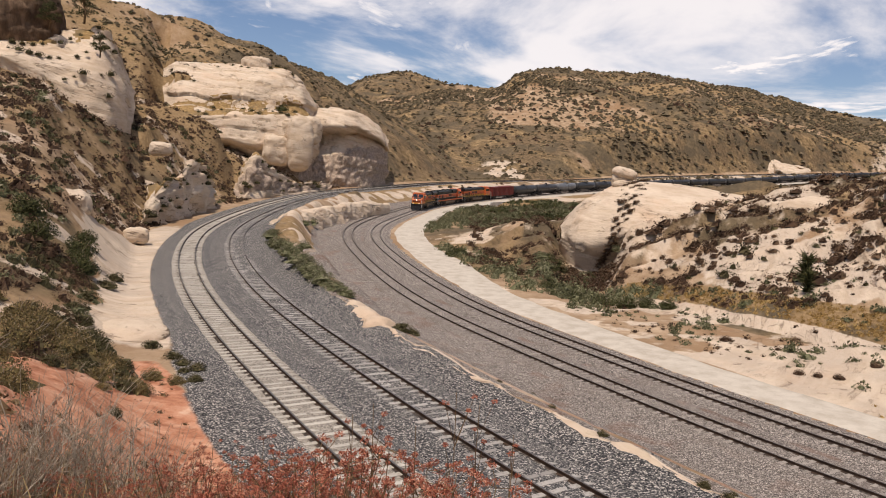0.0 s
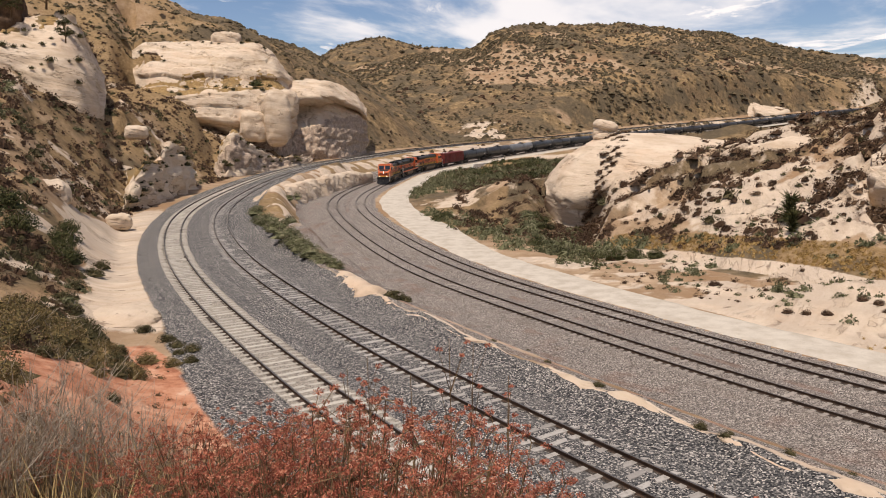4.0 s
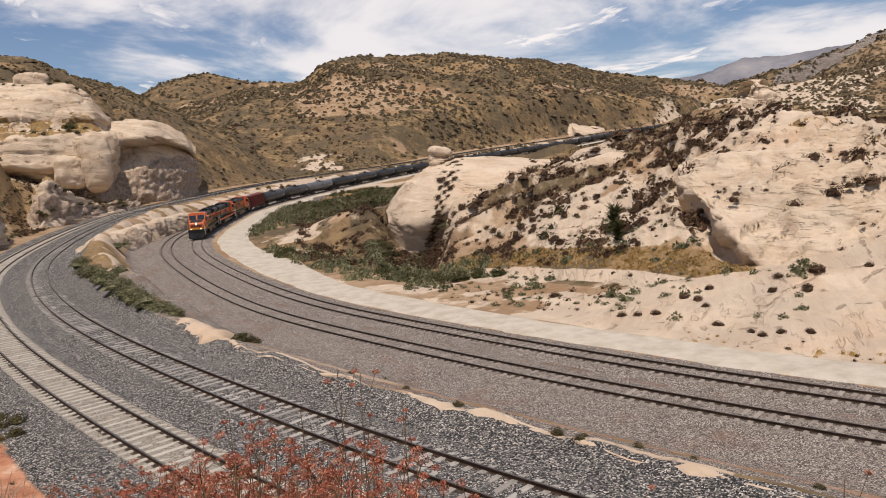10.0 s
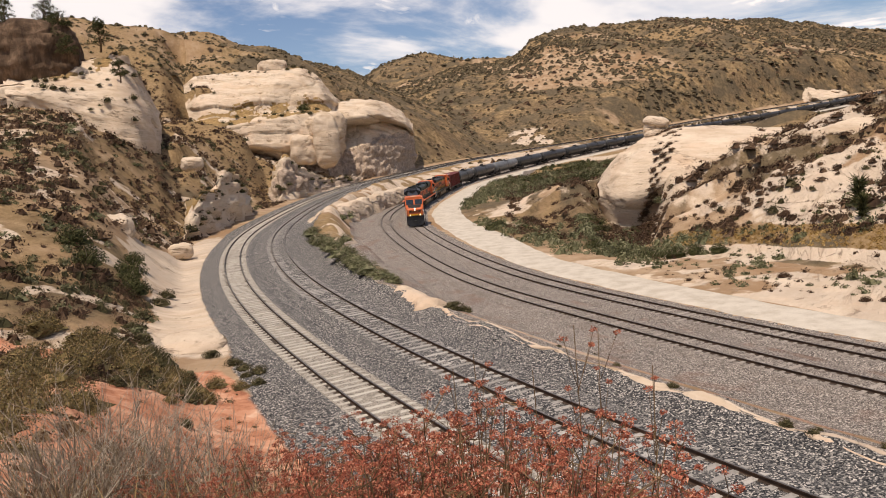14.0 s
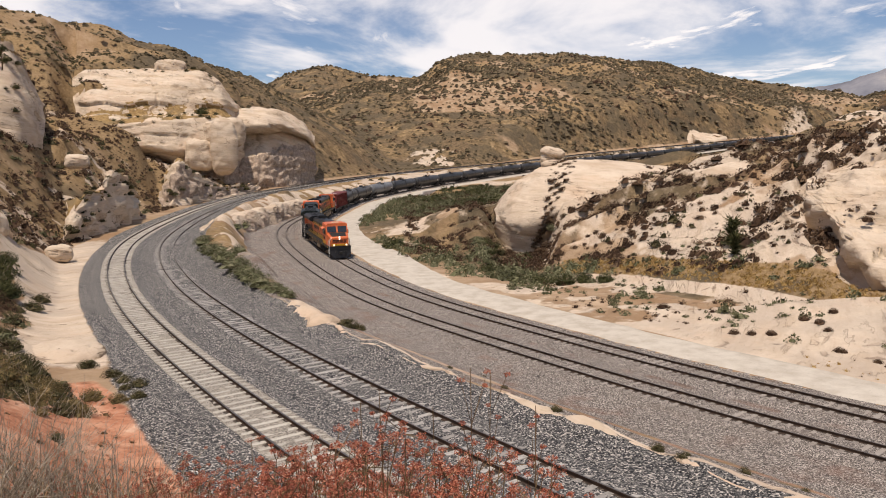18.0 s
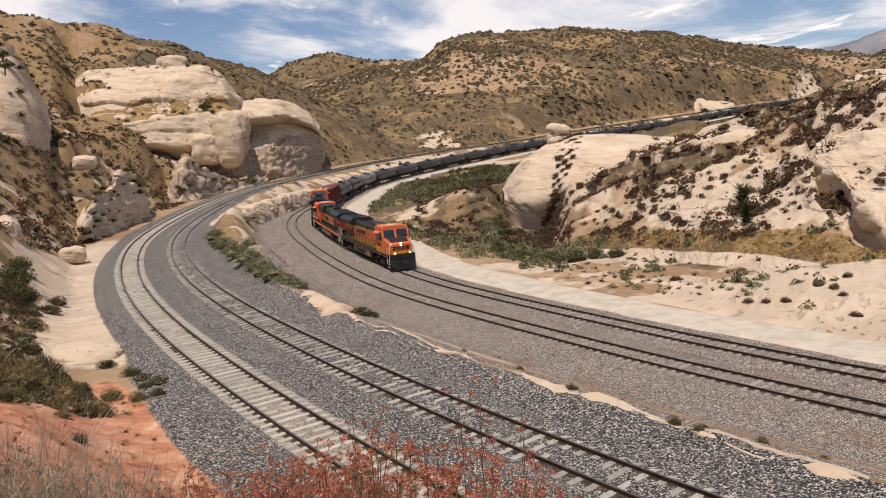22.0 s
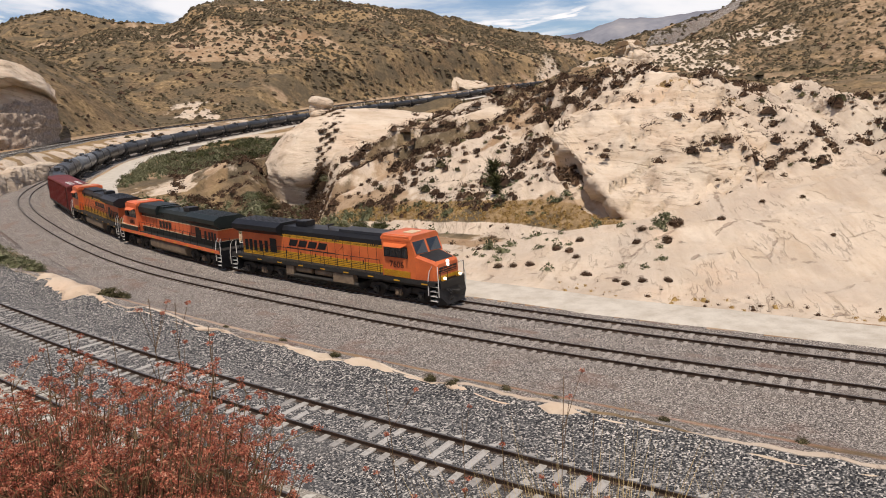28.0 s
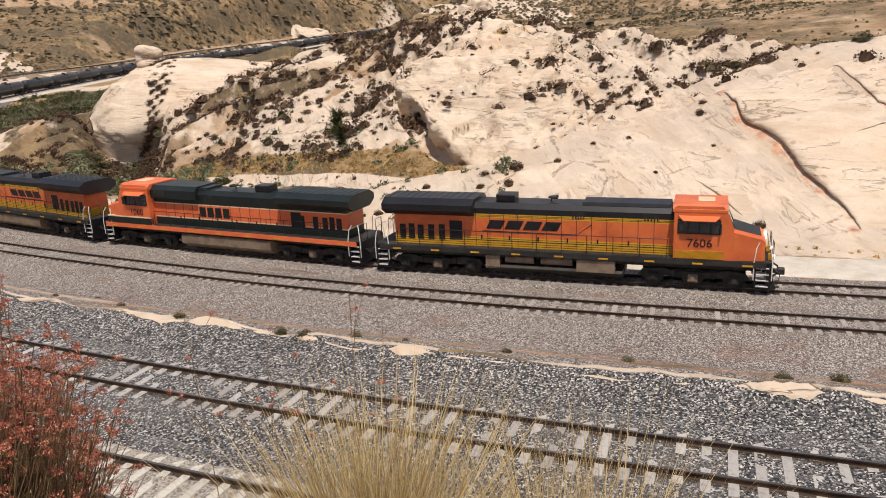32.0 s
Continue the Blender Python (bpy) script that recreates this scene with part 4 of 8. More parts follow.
RAIL_PROFILE = [(-0.076, -0.165), (-0.07, -0.145), (-0.014, -0.125), (-0.014, -0.030), (-0.038, -0.015), (-0.037, 0.018), (0.037, 0.018), (0.038, -0.015), (0.014, -0.030), (0.014, -0.125), (0.07, -0.145), (0.076, -0.165)]


def sleeper_pose(line, s):
    p, d = line.at(s), line.way(s)
    return pose(p[0], p[1], p[2] - 0.335, 0, 0, math.degrees(math.atan2(d[1], d[0])) - 90)


def build_track(label, line, tie_mat, bed_mat, near, seed, fill=0.012):
    """A track: two rails and its sleepers; the sleepers of the stretch near[0]..near[1] are single parts."""
    root = tagged(new("railway_track"), label, "railway track", "railway tracks")
    ss = steps(line, 1.0, 3.0)
    for o in (-0.755, 0.755):
        me = sweep("rail", line, [(o + u, v) for u, v in RAIL_PROFILE], ss, [M_RAIL_SIDE, M_RAIL_TOP])
        n = len(RAIL_PROFILE) - 1
        idx = np.zeros(len(me.polygons), int)
        idx[np.arange(len(idx)) % n == 5] = 1
        me.polygons.foreach_set("material_index", idx)
        rail = new("rail", me)
        rail.parent = root
    tie = box_mesh("sleeper", 2.6, 0.27, 0.21, tie_mat, 0.86, 0.03)
    gap = 0.61
    for i in range(int((near[1] - near[0]) / gap)):
        o = new("sleeper", tie)
        o.parent = root
        rnd = hash2(np.array([i]), np.array([seed]), 3)[0]
        o.matrix_basis = sleeper_pose(line, near[0] + i * gap) @ pose(0, 0, (rnd - 0.5) * 0.016, 0, 0, (rnd - 0.5) * 2)
    base = np.array([v.co[:] for v in tie.vertices])
    fs = [list(f.vertices) for f in tie.polygons]
    verts, faces = [], []
    far = [s for s in np.arange(line.length - 6, 6, -gap) if not near[0] - 0.3 < s < near[1]]
    for s in far:
        p = line.at(s)
        if math.hypot(p[0], p[1]) > 260:
            continue
        m = np.array(sleeper_pose(line, s))
        k = len(verts)
        verts += (base @ m[:3, :3].T + m[:3, 3]).tolist()
        faces += [[k + j for j in f] for f in fs]
    rest = tagged(new("sleeper_run", mesh_of("sleeper_run", verts, faces, [tie_mat], False)), kind="stuff")
    rest.parent = root
    tagged(new("ballast_bed", bed_mesh("ballast_bed", line, bed_mat, seed, fill=fill)), "crushed stone ballast under the track", "ballast", kind="structure")
    return root


def station(line, x, y):
    return float(line.near(np.array([x]), np.array([y]))[2][0])


build_track("concrete-sleepered railway track with sandy pale sleepers on grey ballast", LINE_A, M_TIE_LIGHT, [M_BALLAST_GREY, M_BALLAST_SAND, M_BALLAST_OIL], (station(LINE_A, -32, 110), station(LINE_A, 12, 5)), 1, 0.0)
build_track("railway track with grey concrete sleepers on dark grey ballast", LINE_B, M_TIE_GREY, [M_BALLAST_GREY, M_BALLAST_GREY, M_BALLAST_OIL], (station(LINE_B, -22, 78), station(LINE_B, 24, -4)), 2, 0.012)
build_track("railway track with dusty sleepers on brownish ballast", LINE_C, M_TIE_BROWN, [M_BALLAST_BROWN, M_BALLAST_BROWN, M_BALLAST_OIL], (station(LINE_C, -8, 95), station(LINE_C, 40, 5)), 3)
build_track("railway track with dusty sleepers beside the pale service road", LINE_D, M_TIE_BROWN, [M_BALLAST_BROWN, M_BALLAST_BROWN, M_BALLAST_OIL], (station(LINE_D, -3, 92), station(LINE_D, 46, 6)), 4)


def build_road():
    ss = steps(LINE_D, 0.8, 3.0)
    verts = []
    us = np.linspace(0, 1, 10)
    for s in ss:
        p, d = LINE_D.at(s), LINE_D.way(s)
        wide = 4.6 + 4.2 * float(smooth(75, 120, p[1])) * (1 - float(smooth(150, 200, p[1]))) + 0.8 * float(smooth(45, 70, p[1]))
        near_edge = 2.35 + 0.5 * float(smooth(80, 120, p[1]))
        e = (float(vnoise(s / 2.7, 0.5, 9)) - 0.5) * 0.5
        for u in us:
            o = -(near_edge + e * (1 - u) + (wide + e) * u)
            lift = -0.20 + 0.06 * math.sin(u * math.pi) - 0.035 * (math.exp(-((u - 0.3) / 0.07) ** 2) + math.exp(-((u - 0.68) / 0.07) ** 2)) - (0.22 if u in (us[0], us[-1]) else 0)
            verts.append((p[0] + d[1] * o, p[1] - d[0] * o, p[2] + lift))
    return tagged(new("road", mesh_of("road", verts, grid_faces(len(ss), 10), [M_ROAD])), "pale packed-gravel service road beside the tracks", "road", kind="structure")


build_road()
# ---- sandstone outcrops ----
def hash3(ix, iy, iz, seed):
    h = (ix.astype(np.int64) * 374761393 + iy.astype(np.int64) * 668265263 + iz.astype(np.int64) * 2147483647 // 7 * 3 + seed * 1442695041) & 0x7FFFFFFF
    h = ((h ^ (h >> 13)) * 1274126177) & 0x7FFFFFFF
    h = ((h ^ (h >> 16)) * 69069 + 12345) & 0x7FFFFFFF
    return (h >> 7) / float(1 << 24)


def vnoise3(p, seed=0):
    i = np.floor(p)
    f = p - i
    f = f * f * (3 - 2 * f)
    out = 0.0
    for dx in (0, 1):
        for dy in (0, 1):
            for dz in (0, 1):
                w = (f[:, 0] if dx else 1 - f[:, 0]) * (f[:, 1] if dy else 1 - f[:, 1]) * (f[:, 2] if dz else 1 - f[:, 2])
                out = out + w * hash3(i[:, 0] + dx, i[:, 1] + dy, i[:, 2] + dz, seed)
    return out


def fbm3(p, octaves=4, seed=0):
    t, a, n = 0.0, 1.0, 0.0
    for o in range(octaves):
        t = t + a * vnoise3(p * 2.0 ** o + 11.3 * o, seed + o)
        n += a
        a *= 0.5
    return t / n


def rock_mesh(name, sx, sy, sz, seed, square=0.75, strata=0.5, nu=56, nv=36, rough=1.0, tilt=10, lump=0.5):
    """A weathered rock: a squared ellipsoid with rounded beds, joints and hollows."""
    th, ph = np.meshgrid(np.linspace(0, 2 * np.pi, nu, endpoint=False), np.linspace(-np.pi / 2, np.pi / 2, nv), indexing='ij')
    th, ph = th.ravel(), ph.ravel()
    e = lambda v, k: np.sign(v) * np.abs(v) ** k
    d = np.column_stack([e(np.cos(ph), square) * e(np.cos(th), square), e(np.cos(ph), square) * e(np.sin(th), square), e(np.sin(ph), square)])
    p = d * (sx, sy, sz)
    size = (sx * sy * sz) ** (1 / 3)
    q = p + np.array([seed * 13.7, seed * 7.1, seed * 3.3])
    big = (fbm3(q / (size * 0.9), 4, seed) - 0.5) * lump * size
    t = radians(tilt)
    along = q[:, 2] * math.cos(t) + q[:, 0] * math.sin(t) + (fbm3(q / (size * 0.7), 2, seed + 5) - 0.5) * size * 0.5
    bed = np.abs(((along / (size * 0.36)) % 1) - 0.5) * 2          # 1 at a joint between two beds
    bed = -np.clip(bed - 0.84, 0, 1) * size * 0.42 * strata
    joint = -np.clip(0.05 - np.abs(fbm3(q / (size * 0.8) + 9, 3, seed + 8) - 0.5), 0, 1) * size * 1.3 * rough
    small = (fbm3(q / (size * 0.16), 3, seed + 3) - 0.5) * 0.13 * size * rough
    n = d / np.linalg.norm(d, axis=1)[:, None]
    p = p + n * (big + bed + joint + small)[:, None]
    return mesh_of(name, p, grid_faces(nu, nv, True), [M_SAND], True)


OUTCROPS = [   # x, y, z, half width, half height, kind
    (-77.1, 134, 34.5, 7.6, 6.8, "crag"), (-35.4, 69.5, 7.9, 1.8, 1.4, "boulder"), (-43.1, 112, 13.6, 1.6, 1.0, "boulder"), (-33.6, 80.5, 4.0, 1.3, 0.9, "boulder"),
    (-51.5, 224, 15.2, 3.8, 4.6, "boulder"), (-44.6, 224, 17.5, 4.0, 8.0, "pillar"), (-48.6, 227.5, 21.6, 3.2, 3.4, "boulder"), (-42.6, 229, 22, 3.2, 4.2, "boulder"), (-64.5, 248, 43.0, 4.4, 2.6, "boulder"),
    (55.5, 85, 7.8, 5.3, 3.2, "shelf"),
    (68.6, 66.5, 6.4, 5.6, 4.0, "outcrop"), (62, 81.5, 10.0, 6.8, 3.4, "shelf"),
    (47, 94, 8.3, 5.5, 3.6, "outcrop"), (75, 72, 7.8, 5.6, 3.4, "outcrop"),
    (-18.6, 40.6, 2.95, 3.2, 0.55, "shelf"),
]
ROCK_WORDS = {
    "cliff": "steep cream sandstone cliff face with rounded top", "ledge": "layered cream sandstone ledge on the hillside", "crag": "reddish brown crag under the trees, darkened in colour for shade",
    "boulder": "single rounded pale sandstone boulder on the slope", "outcrop": "broken pale sandstone outcrop with dark joints", "dome": "large rounded sandstone dome with horizontal beds",
    "shelf": "low flat shelf of pale layered sandstone", "pillar": "upright sandstone pillar beside a rounded boulder", "block": "squared sandstone block above the railway track",
    "whaleback": "smooth rounded whaleback of cream sandstone",
}
LUMP = {"whaleback": 0.16, "boulder": 0.6, "dome": 0.32, "block": 0.34, "shelf": 0.32, "ledge": 0.34, "cliff": 0.34, "pillar": 0.34}
ROCK_SHAPE = {"cliff": (0.78, 0.4, 0.5, 12), "ledge": (0.7, 0.8, 0.6, 4), "crag": (0.7, 0.5, 1.2, 8), "boulder": (0.66, 0.4, 0.9, 20), "outcrop": (0.74, 0.6, 0.9, 25), "dome": (0.82, 0.6, 0.5, 3),
              "shelf": (0.72, 0.8, 0.6, 3), "pillar": (0.75, 0.6, 0.7, 6), "block": (0.6, 0.4, 0.8, 35), "whaleback": (0.85, 0.1, 0.2, 20)}
for i, (x, y, z, hw, hh, kind) in enumerate(OUTCROPS):
    sq, st, ro, ti = ROCK_SHAPE[kind]
    deep = hw * 0.85 if kind != "whaleback" else hw
    big = hw > 6
    me = rock_mesh("sandstone_" + kind, hw * 1.05, deep, hh * 1.04, 3 + i, sq, st, 110 if big else 64, 64 if big else 40, ro, ti, LUMP.get(kind, 0.5))
    # only the crag takes the rock colour with shade painted in
    if kind == "crag":
        me.materials[0] = M_SHADED_CRAG
    o = tagged(new("sandstone_" + kind, me), ROCK_WORDS[kind], "rock", "sandstone outcrops")
    o.matrix_basis = pose(x, y, z, 0, 0, math.degrees(math.atan2(-x, y)))


def rock_wall(stations, deep, bed, seed, label="", tilt=0.05, name="sandstone_cliff", square=0.62, joints=0.8, lump=0.5):
    """A continuous face of bedded sandstone: a plan curve swept with a bulging profile, split by beds and joints."""
    w = np.array(stations, float)
    az0, az1 = w[0, 0], w[-1, 0]
    reach = float(np.mean(w[:, 1]))
    n = max(24, int(np.sum(np.hypot(np.diff(w[:, 1]), np.radians(np.diff(w[:, 0])) * reach)) / 0.30))
    m = 84
    a = np.linspace(az0, az1, n)
    r, zb, zt, _ = wall_at(stations, a)
    k = np.ones(5) / 5
    pad = lambda v: np.convolve(np.concatenate([[v[0]] * 2, v, [v[-1]] * 2]), k, 'valid')
    r, zb, zt = pad(r), pad(zb), pad(zt)
    th = np.concatenate([np.linspace(0, np.pi / 2, m - 10), np.linspace(np.pi / 2 + 0.05, np.pi * 0.8, 10)])
    up = np.sign(np.sin(th)) * np.abs(np.sin(th)) ** square
    back = 1 - np.sign(np.cos(th)) * np.abs(np.cos(th)) ** square
    Z = (zb[:, None] - 3) + (zt - zb + 3)[:, None] * up[None, :]
    shrink = np.clip((zt - zb) / 6.0, 0.25, 1)
    INSET = deep * shrink[:, None] * back[None, :]
    S = np.repeat(np.concatenate([[0], np.cumsum(np.hypot(np.diff(r * np.sin(np.radians(a))), np.diff(r * np.cos(np.radians(a)))))])[:, None], m, axis=1)
    P = np.column_stack([S.ravel(), INSET.ravel(), Z.ravel()]) + seed * 31.7
    warp = (fbm3(P / (bed * 2.6), 3, seed) - 0.5) * bed * 1.5
    q = (P[:, 2] + tilt * P[:, 0] + warp) / bed
    row, f = np.floor(q), q - np.floor(q)
    h0, h1 = hash2(row, row * 0 + seed, 4), hash2(row + 1, row * 0 + seed, 4)
    step = h0 + (h1 - h0) * smooth(0.78, 1.0, f)
    keep = smooth(0.36, 0.56, fbm3(P / (bed * 3.2) + 7, 3, seed + 9))
    out = (step - 0.5) * bed * 0.55 * keep - np.exp(-((f - 0.97) / 0.05) ** 2) * bed * 0.22 * (0.25 + keep)
    out += (fbm3(P / (deep * 0.9), 3, seed + 2) - 0.5) * deep * lump + (fbm3(P / (bed * 0.5), 5, seed + 3) - 0.5) * bed * 0.30
    jn = np.abs(fbm3(P * (1, 0.6, 0.22) / (bed * 1.6), 3, seed + 6) - 0.5)
    out -= np.clip(0.035 - jn, 0, 1) / 0.035 * bed * 0.28 * joints
    out = out.reshape(n, m) * np.clip((zt - zb) / 5.0, 0.2, 1)[:, None]
    px, py = r * np.sin(np.radians(a)), r * np.cos(np.radians(a))
    tx, ty = np.gradient(px), np.gradient(py)
    ln = np.hypot(tx, ty)
    nx, ny = pad(-ty / ln), pad(tx / ln)
    D = INSET - out
    lift = (fbm3(P / 3.0, 3, seed + 11).reshape(n, m) - 0.5) * 1.2
    V = np.column_stack([(px[:, None] + nx[:, None] * D).ravel(), (py[:, None] + ny[:, None] * D).ravel(), (Z + lift * up[None, :]).ravel()])
    return tagged(new(name, mesh_of(name, V, grid_faces(n, m), [M_SAND], True)), label, "rock", "sandstone outcrops")


rock_wall(WALLS[0][0], WALLS[0][1], 2.6, 22, label="stepped ledge of cream sandstone below the crag", square=0.7)


def face_section(key, a):
    """Distances and heights of a rock face's levels at azimuths."""
    at = np.array(FACES[key]["at"], float)
    col = [np.interp(a, at[:, 0], at[:, k]) for k in range(1, at.shape[1])]
    reach = np.array(FACES[key]["reach"], float)
    return col[0][:, None] + reach[None, :] * col[1][:, None], np.column_stack(col[2:])


def soften(v, sigma, axis):
    """A running mean along one axis that keeps the ends."""
    k = np.exp(-0.5 * (np.arange(-3 * sigma, 3 * sigma + 1) / sigma) ** 2)
    k /= k.sum()
    pad = [(3 * sigma, 3 * sigma) if i == axis else (0, 0) for i in range(2)]
    return np.apply_along_axis(lambda u: np.convolve(u, k, 'valid'), axis, np.pad(v, pad, 'edge'))


def rock_face(key, label, seed, bed=2.6, dip=0.1, cell=0.38, round_off=3, lump=1.0, notch=0.5, craggy=(), grassy=(), rough=0.25):
    """A face of bedded rock drawn through its levels, with lumps, open bedding joints and cracks; craggy and grassy name the levels so covered."""
    at = FACES[key]["at"]
    reach = float(np.mean([p[1] for p in at]))
    n = max(30, int(radians(at[-1][0] - at[0][0]) * reach / cell))
    a = np.linspace(at[0][0], at[-1][0], n)
    RL, ZL = face_section(key, a)
    levels = RL.shape[1]
    RL = np.column_stack([RL[:, 0] + 0.5, RL, RL[:, -1] + 4])
    ZL = np.column_stack([ZL[:, 0] - 4, ZL, ZL[:, -1] - 3.5])
    u = [0.0]
    for k in range(levels + 1):
        gap = float(np.mean(np.hypot(RL[:, k + 1] - RL[:, k], ZL[:, k + 1] - ZL[:, k])))
        u += [k + (q + 1) / max(2, int(gap / cell)) for q in range(max(2, int(gap / cell)))]
    u = np.array(u)
    m = len(u)
    R = np.column_stack([np.interp(u, np.arange(levels + 2), RL[i]) for i in range(n)]).T
    Z = np.column_stack([np.interp(u, np.arange(levels + 2), ZL[i]) for i in range(n)]).T
    for axis in (0, 1):
        R, Z = soften(R, round_off, axis), soften(Z, round_off, axis)
    A = np.repeat(np.radians(a)[:, None], m, axis=1)
    X, Y = R * np.sin(A), R * np.cos(A)
    V = np.stack([X, Y, Z], axis=2)
    du, dv = np.gradient(V, axis=0), np.gradient(V, axis=1)
    N = np.cross(du, dv)
    N /= np.linalg.norm(N, axis=2)[:, :, None] + 1e-9
    P = V.reshape(-1, 3)
    N = N.reshape(-1, 3)
    side = np.radians(np.repeat(a[:, None], m, axis=1)).ravel() * reach
    warp = (fbm3(P / (bed * 4), 3, seed) - 0.5) * bed * 1.6
    q = (P[:, 2] + dip * side + warp) / bed
    row, f = np.floor(q), q - np.floor(q)
    keep = smooth(0.44, 0.56, fbm3(P / (bed * 3.0) + 7, 3, seed + 9))
    step = (hash2(row, row * 0 + seed, 4) - 0.5) * smooth(0.0, 0.12, f) * (1 - smooth(0.88, 1.0, f))
    out = (fbm3(P / 8.0, 3, seed + 2) - 0.5) * 2.2 * lump + (fbm3(P / 1.6, 4, seed + 3) - 0.5) * rough * 1.4
    out += step * bed * 0.32 * keep - np.exp(-((f - 0.97) / 0.055) ** 2) * notch * (0.12 + keep)
    crack = np.abs(fbm3(P * (1, 1, 0.45) / (bed * 2.4), 3, seed + 6) - 0.5)
    out -= np.clip(0.018 - crack, 0, 1) / 0.018 * notch * 1.1 * smooth(0.5, 0.6, fbm3(P / (bed * 4) + 3, 2, seed + 7))
    lev = np.repeat(u[None, :], n, axis=0).ravel() - 1 + (fbm3(P / 4, 3, seed + 12) - 0.5) * 0.9
    rocky = np.zeros(len(P))
    for lo, hi in craggy:
        rocky = np.maximum(rocky, (lev > lo) & (lev < hi))
    out += rocky * (np.abs(fbm3(P / 2.6, 4, seed + 14) - 0.5) * 5.0 - 0.9)
    V = P + N * out[:, None] * (-1 if N[len(N) // 2, :2] @ P[len(N) // 2, :2] > 0 else 1)
    faces = grid_faces(n, m)
    me = mesh_of("sandstone_cliff", V, faces, [M_SAND, M_CRAG, M_LEDGE_GRASS], True)
    idx = (rocky[faces[:, 0]] > 0.5).astype(int)
    flat = np.abs(np.array([p.normal[2] for p in me.polygons]))
    patch = fbm3(P / 5.0 + 5, 3, seed + 15)[faces[:, 0]]
    for lo, hi, level in grassy:
        idx[(lev[faces[:, 0]] > lo) & (lev[faces[:, 0]] < hi) & (flat > 0.42) & (patch > level)] = 2
    me.polygons.foreach_set("material_index", idx)
    return tagged(new("sandstone_cliff", me), label, "rock", "sandstone outcrops")


def rock_lip(pts, rise, reach, seed):
    """The overhanging edge of an upper bed along an open joint."""
    p = np.array(pts, float)
    s = np.concatenate([[0], np.cumsum(np.hypot(*np.diff(p, axis=0).T))])
    g = np.arange(0, s[-1], 0.22)
    x, y = np.interp(g, s, p[:, 0]), np.interp(g, s, p[:, 1])
    jag = (fbm(g / 2.2, g * 0 + seed, 4, seed) - 0.5) * 0.45
    dx, dy = np.gradient(x), np.gradient(y)
    ln = np.hypot(dx, dy)
    nx, ny = dy / ln, -dx / ln
    turn = np.sign(nx[0] * y[0] - ny[0] * x[0])
    nx, ny = nx * turn, ny * turn
    grow = rise * np.clip(np.sin(np.pi * g / s[-1]), 0, 1) ** 0.7 * (0.7 + 0.6 * fbm(g / 3.0, g * 0 + 2.5, 3, seed + 4))
    rows = []
    for t, k in ((0.6, -1.0), (0.42, -0.2), (0.1, 0.35), (0.0, 0.75), (0.12, 1.0), (0.5, 1.02), (1.2, 0.85), (2.4, 0.66), (4.0, 0.4), (6.5, 0.16), (9.0, -0.15)):
        o = t * reach / 9.0 if t > 0.6 else t * rise / 0.55
        X, Y = x + nx * (o + jag), y + ny * (o + jag)
        rows.append(np.column_stack([X, Y, land(X, Y)[0] - 0.04 + grow * k + (fbm(X / 0.8, Y / 0.8, 3, seed + 8) - 0.5) * 0.12 * min(t, 1)]))
    v = np.stack(rows, axis=1).reshape(-1, 3)
    return tagged(new("rock_ledge", mesh_of("rock_ledge", v, grid_faces(len(g), len(rows)), [M_SAND])), "overhanging lip of pale sandstone along an open crack", "rock", "cracks in the pale slab")


for i, (pts, rise, reach) in enumerate(CRACKS):
    rock_lip(pts, rise, reach, 40 + i)


def on_face(key, a, u):
    """A point on a rock face at an azimuth, u from its foot (0) to its crest (1)."""
    r, z = face_section(key, np.array([a]))
    k = np.linspace(0, 1, r.shape[1])
    x, y = pol(a, float(np.interp(u, k, r[0])))
    return x, y, float(np.interp(u, k, z[0]))


rock_face("slope", "tall smooth sloping face of cream sandstone", 21, bed=3.4, dip=0.34, lump=0.8, notch=0.45, grassy=((2.2, 4.5, 0.54),))
rock_face("dome", "broad sandstone dome with a grassy ledge above undercut beds", 23, bed=3.2, dip=0.03, lump=0.9, notch=0.75, round_off=2, craggy=((-1.2, 1.2),), grassy=((3.0, 4.3, 0.34), (6.0, 8.0, 0.45)))
rock_face("headland", "sandstone headland with a shallow cave above grey crags", 25, bed=4.2, dip=0.25, lump=1.0, notch=0.7, round_off=2, craggy=((-1.2, 1.25),), grassy=((4.8, 7, 0.5),))
rock_face("broken", "rough broken sandstone rocks above the upper track", 26, bed=1.6, dip=0.5, lump=1.8, notch=0.7, rough=2.2, round_off=2, grassy=((1.7, 4, 0.5),))
rock_face("crag", "low grey crag and pale broken rocks at the trackside", 27, bed=1.8, dip=0.3, lump=1.6, notch=0.6, rough=2.0, round_off=2, craggy=((0.2, 1.5),), grassy=((1.8, 4, 0.5),))
rock_face("whaleback", "smooth whaleback of cream sandstone with a rounded nose", 28, bed=2.4, dip=0.35, lump=0.55, notch=0.22, rough=0.12, cell=0.3)
rock_face("overhang", "pale tilted sandstone slab that overhangs a dark cleft", 29, bed=2.6, dip=-0.75, lump=1.8, notch=0.9, rough=1.7, cell=0.28, round_off=2, grassy=((3.4, 6, 0.56),))
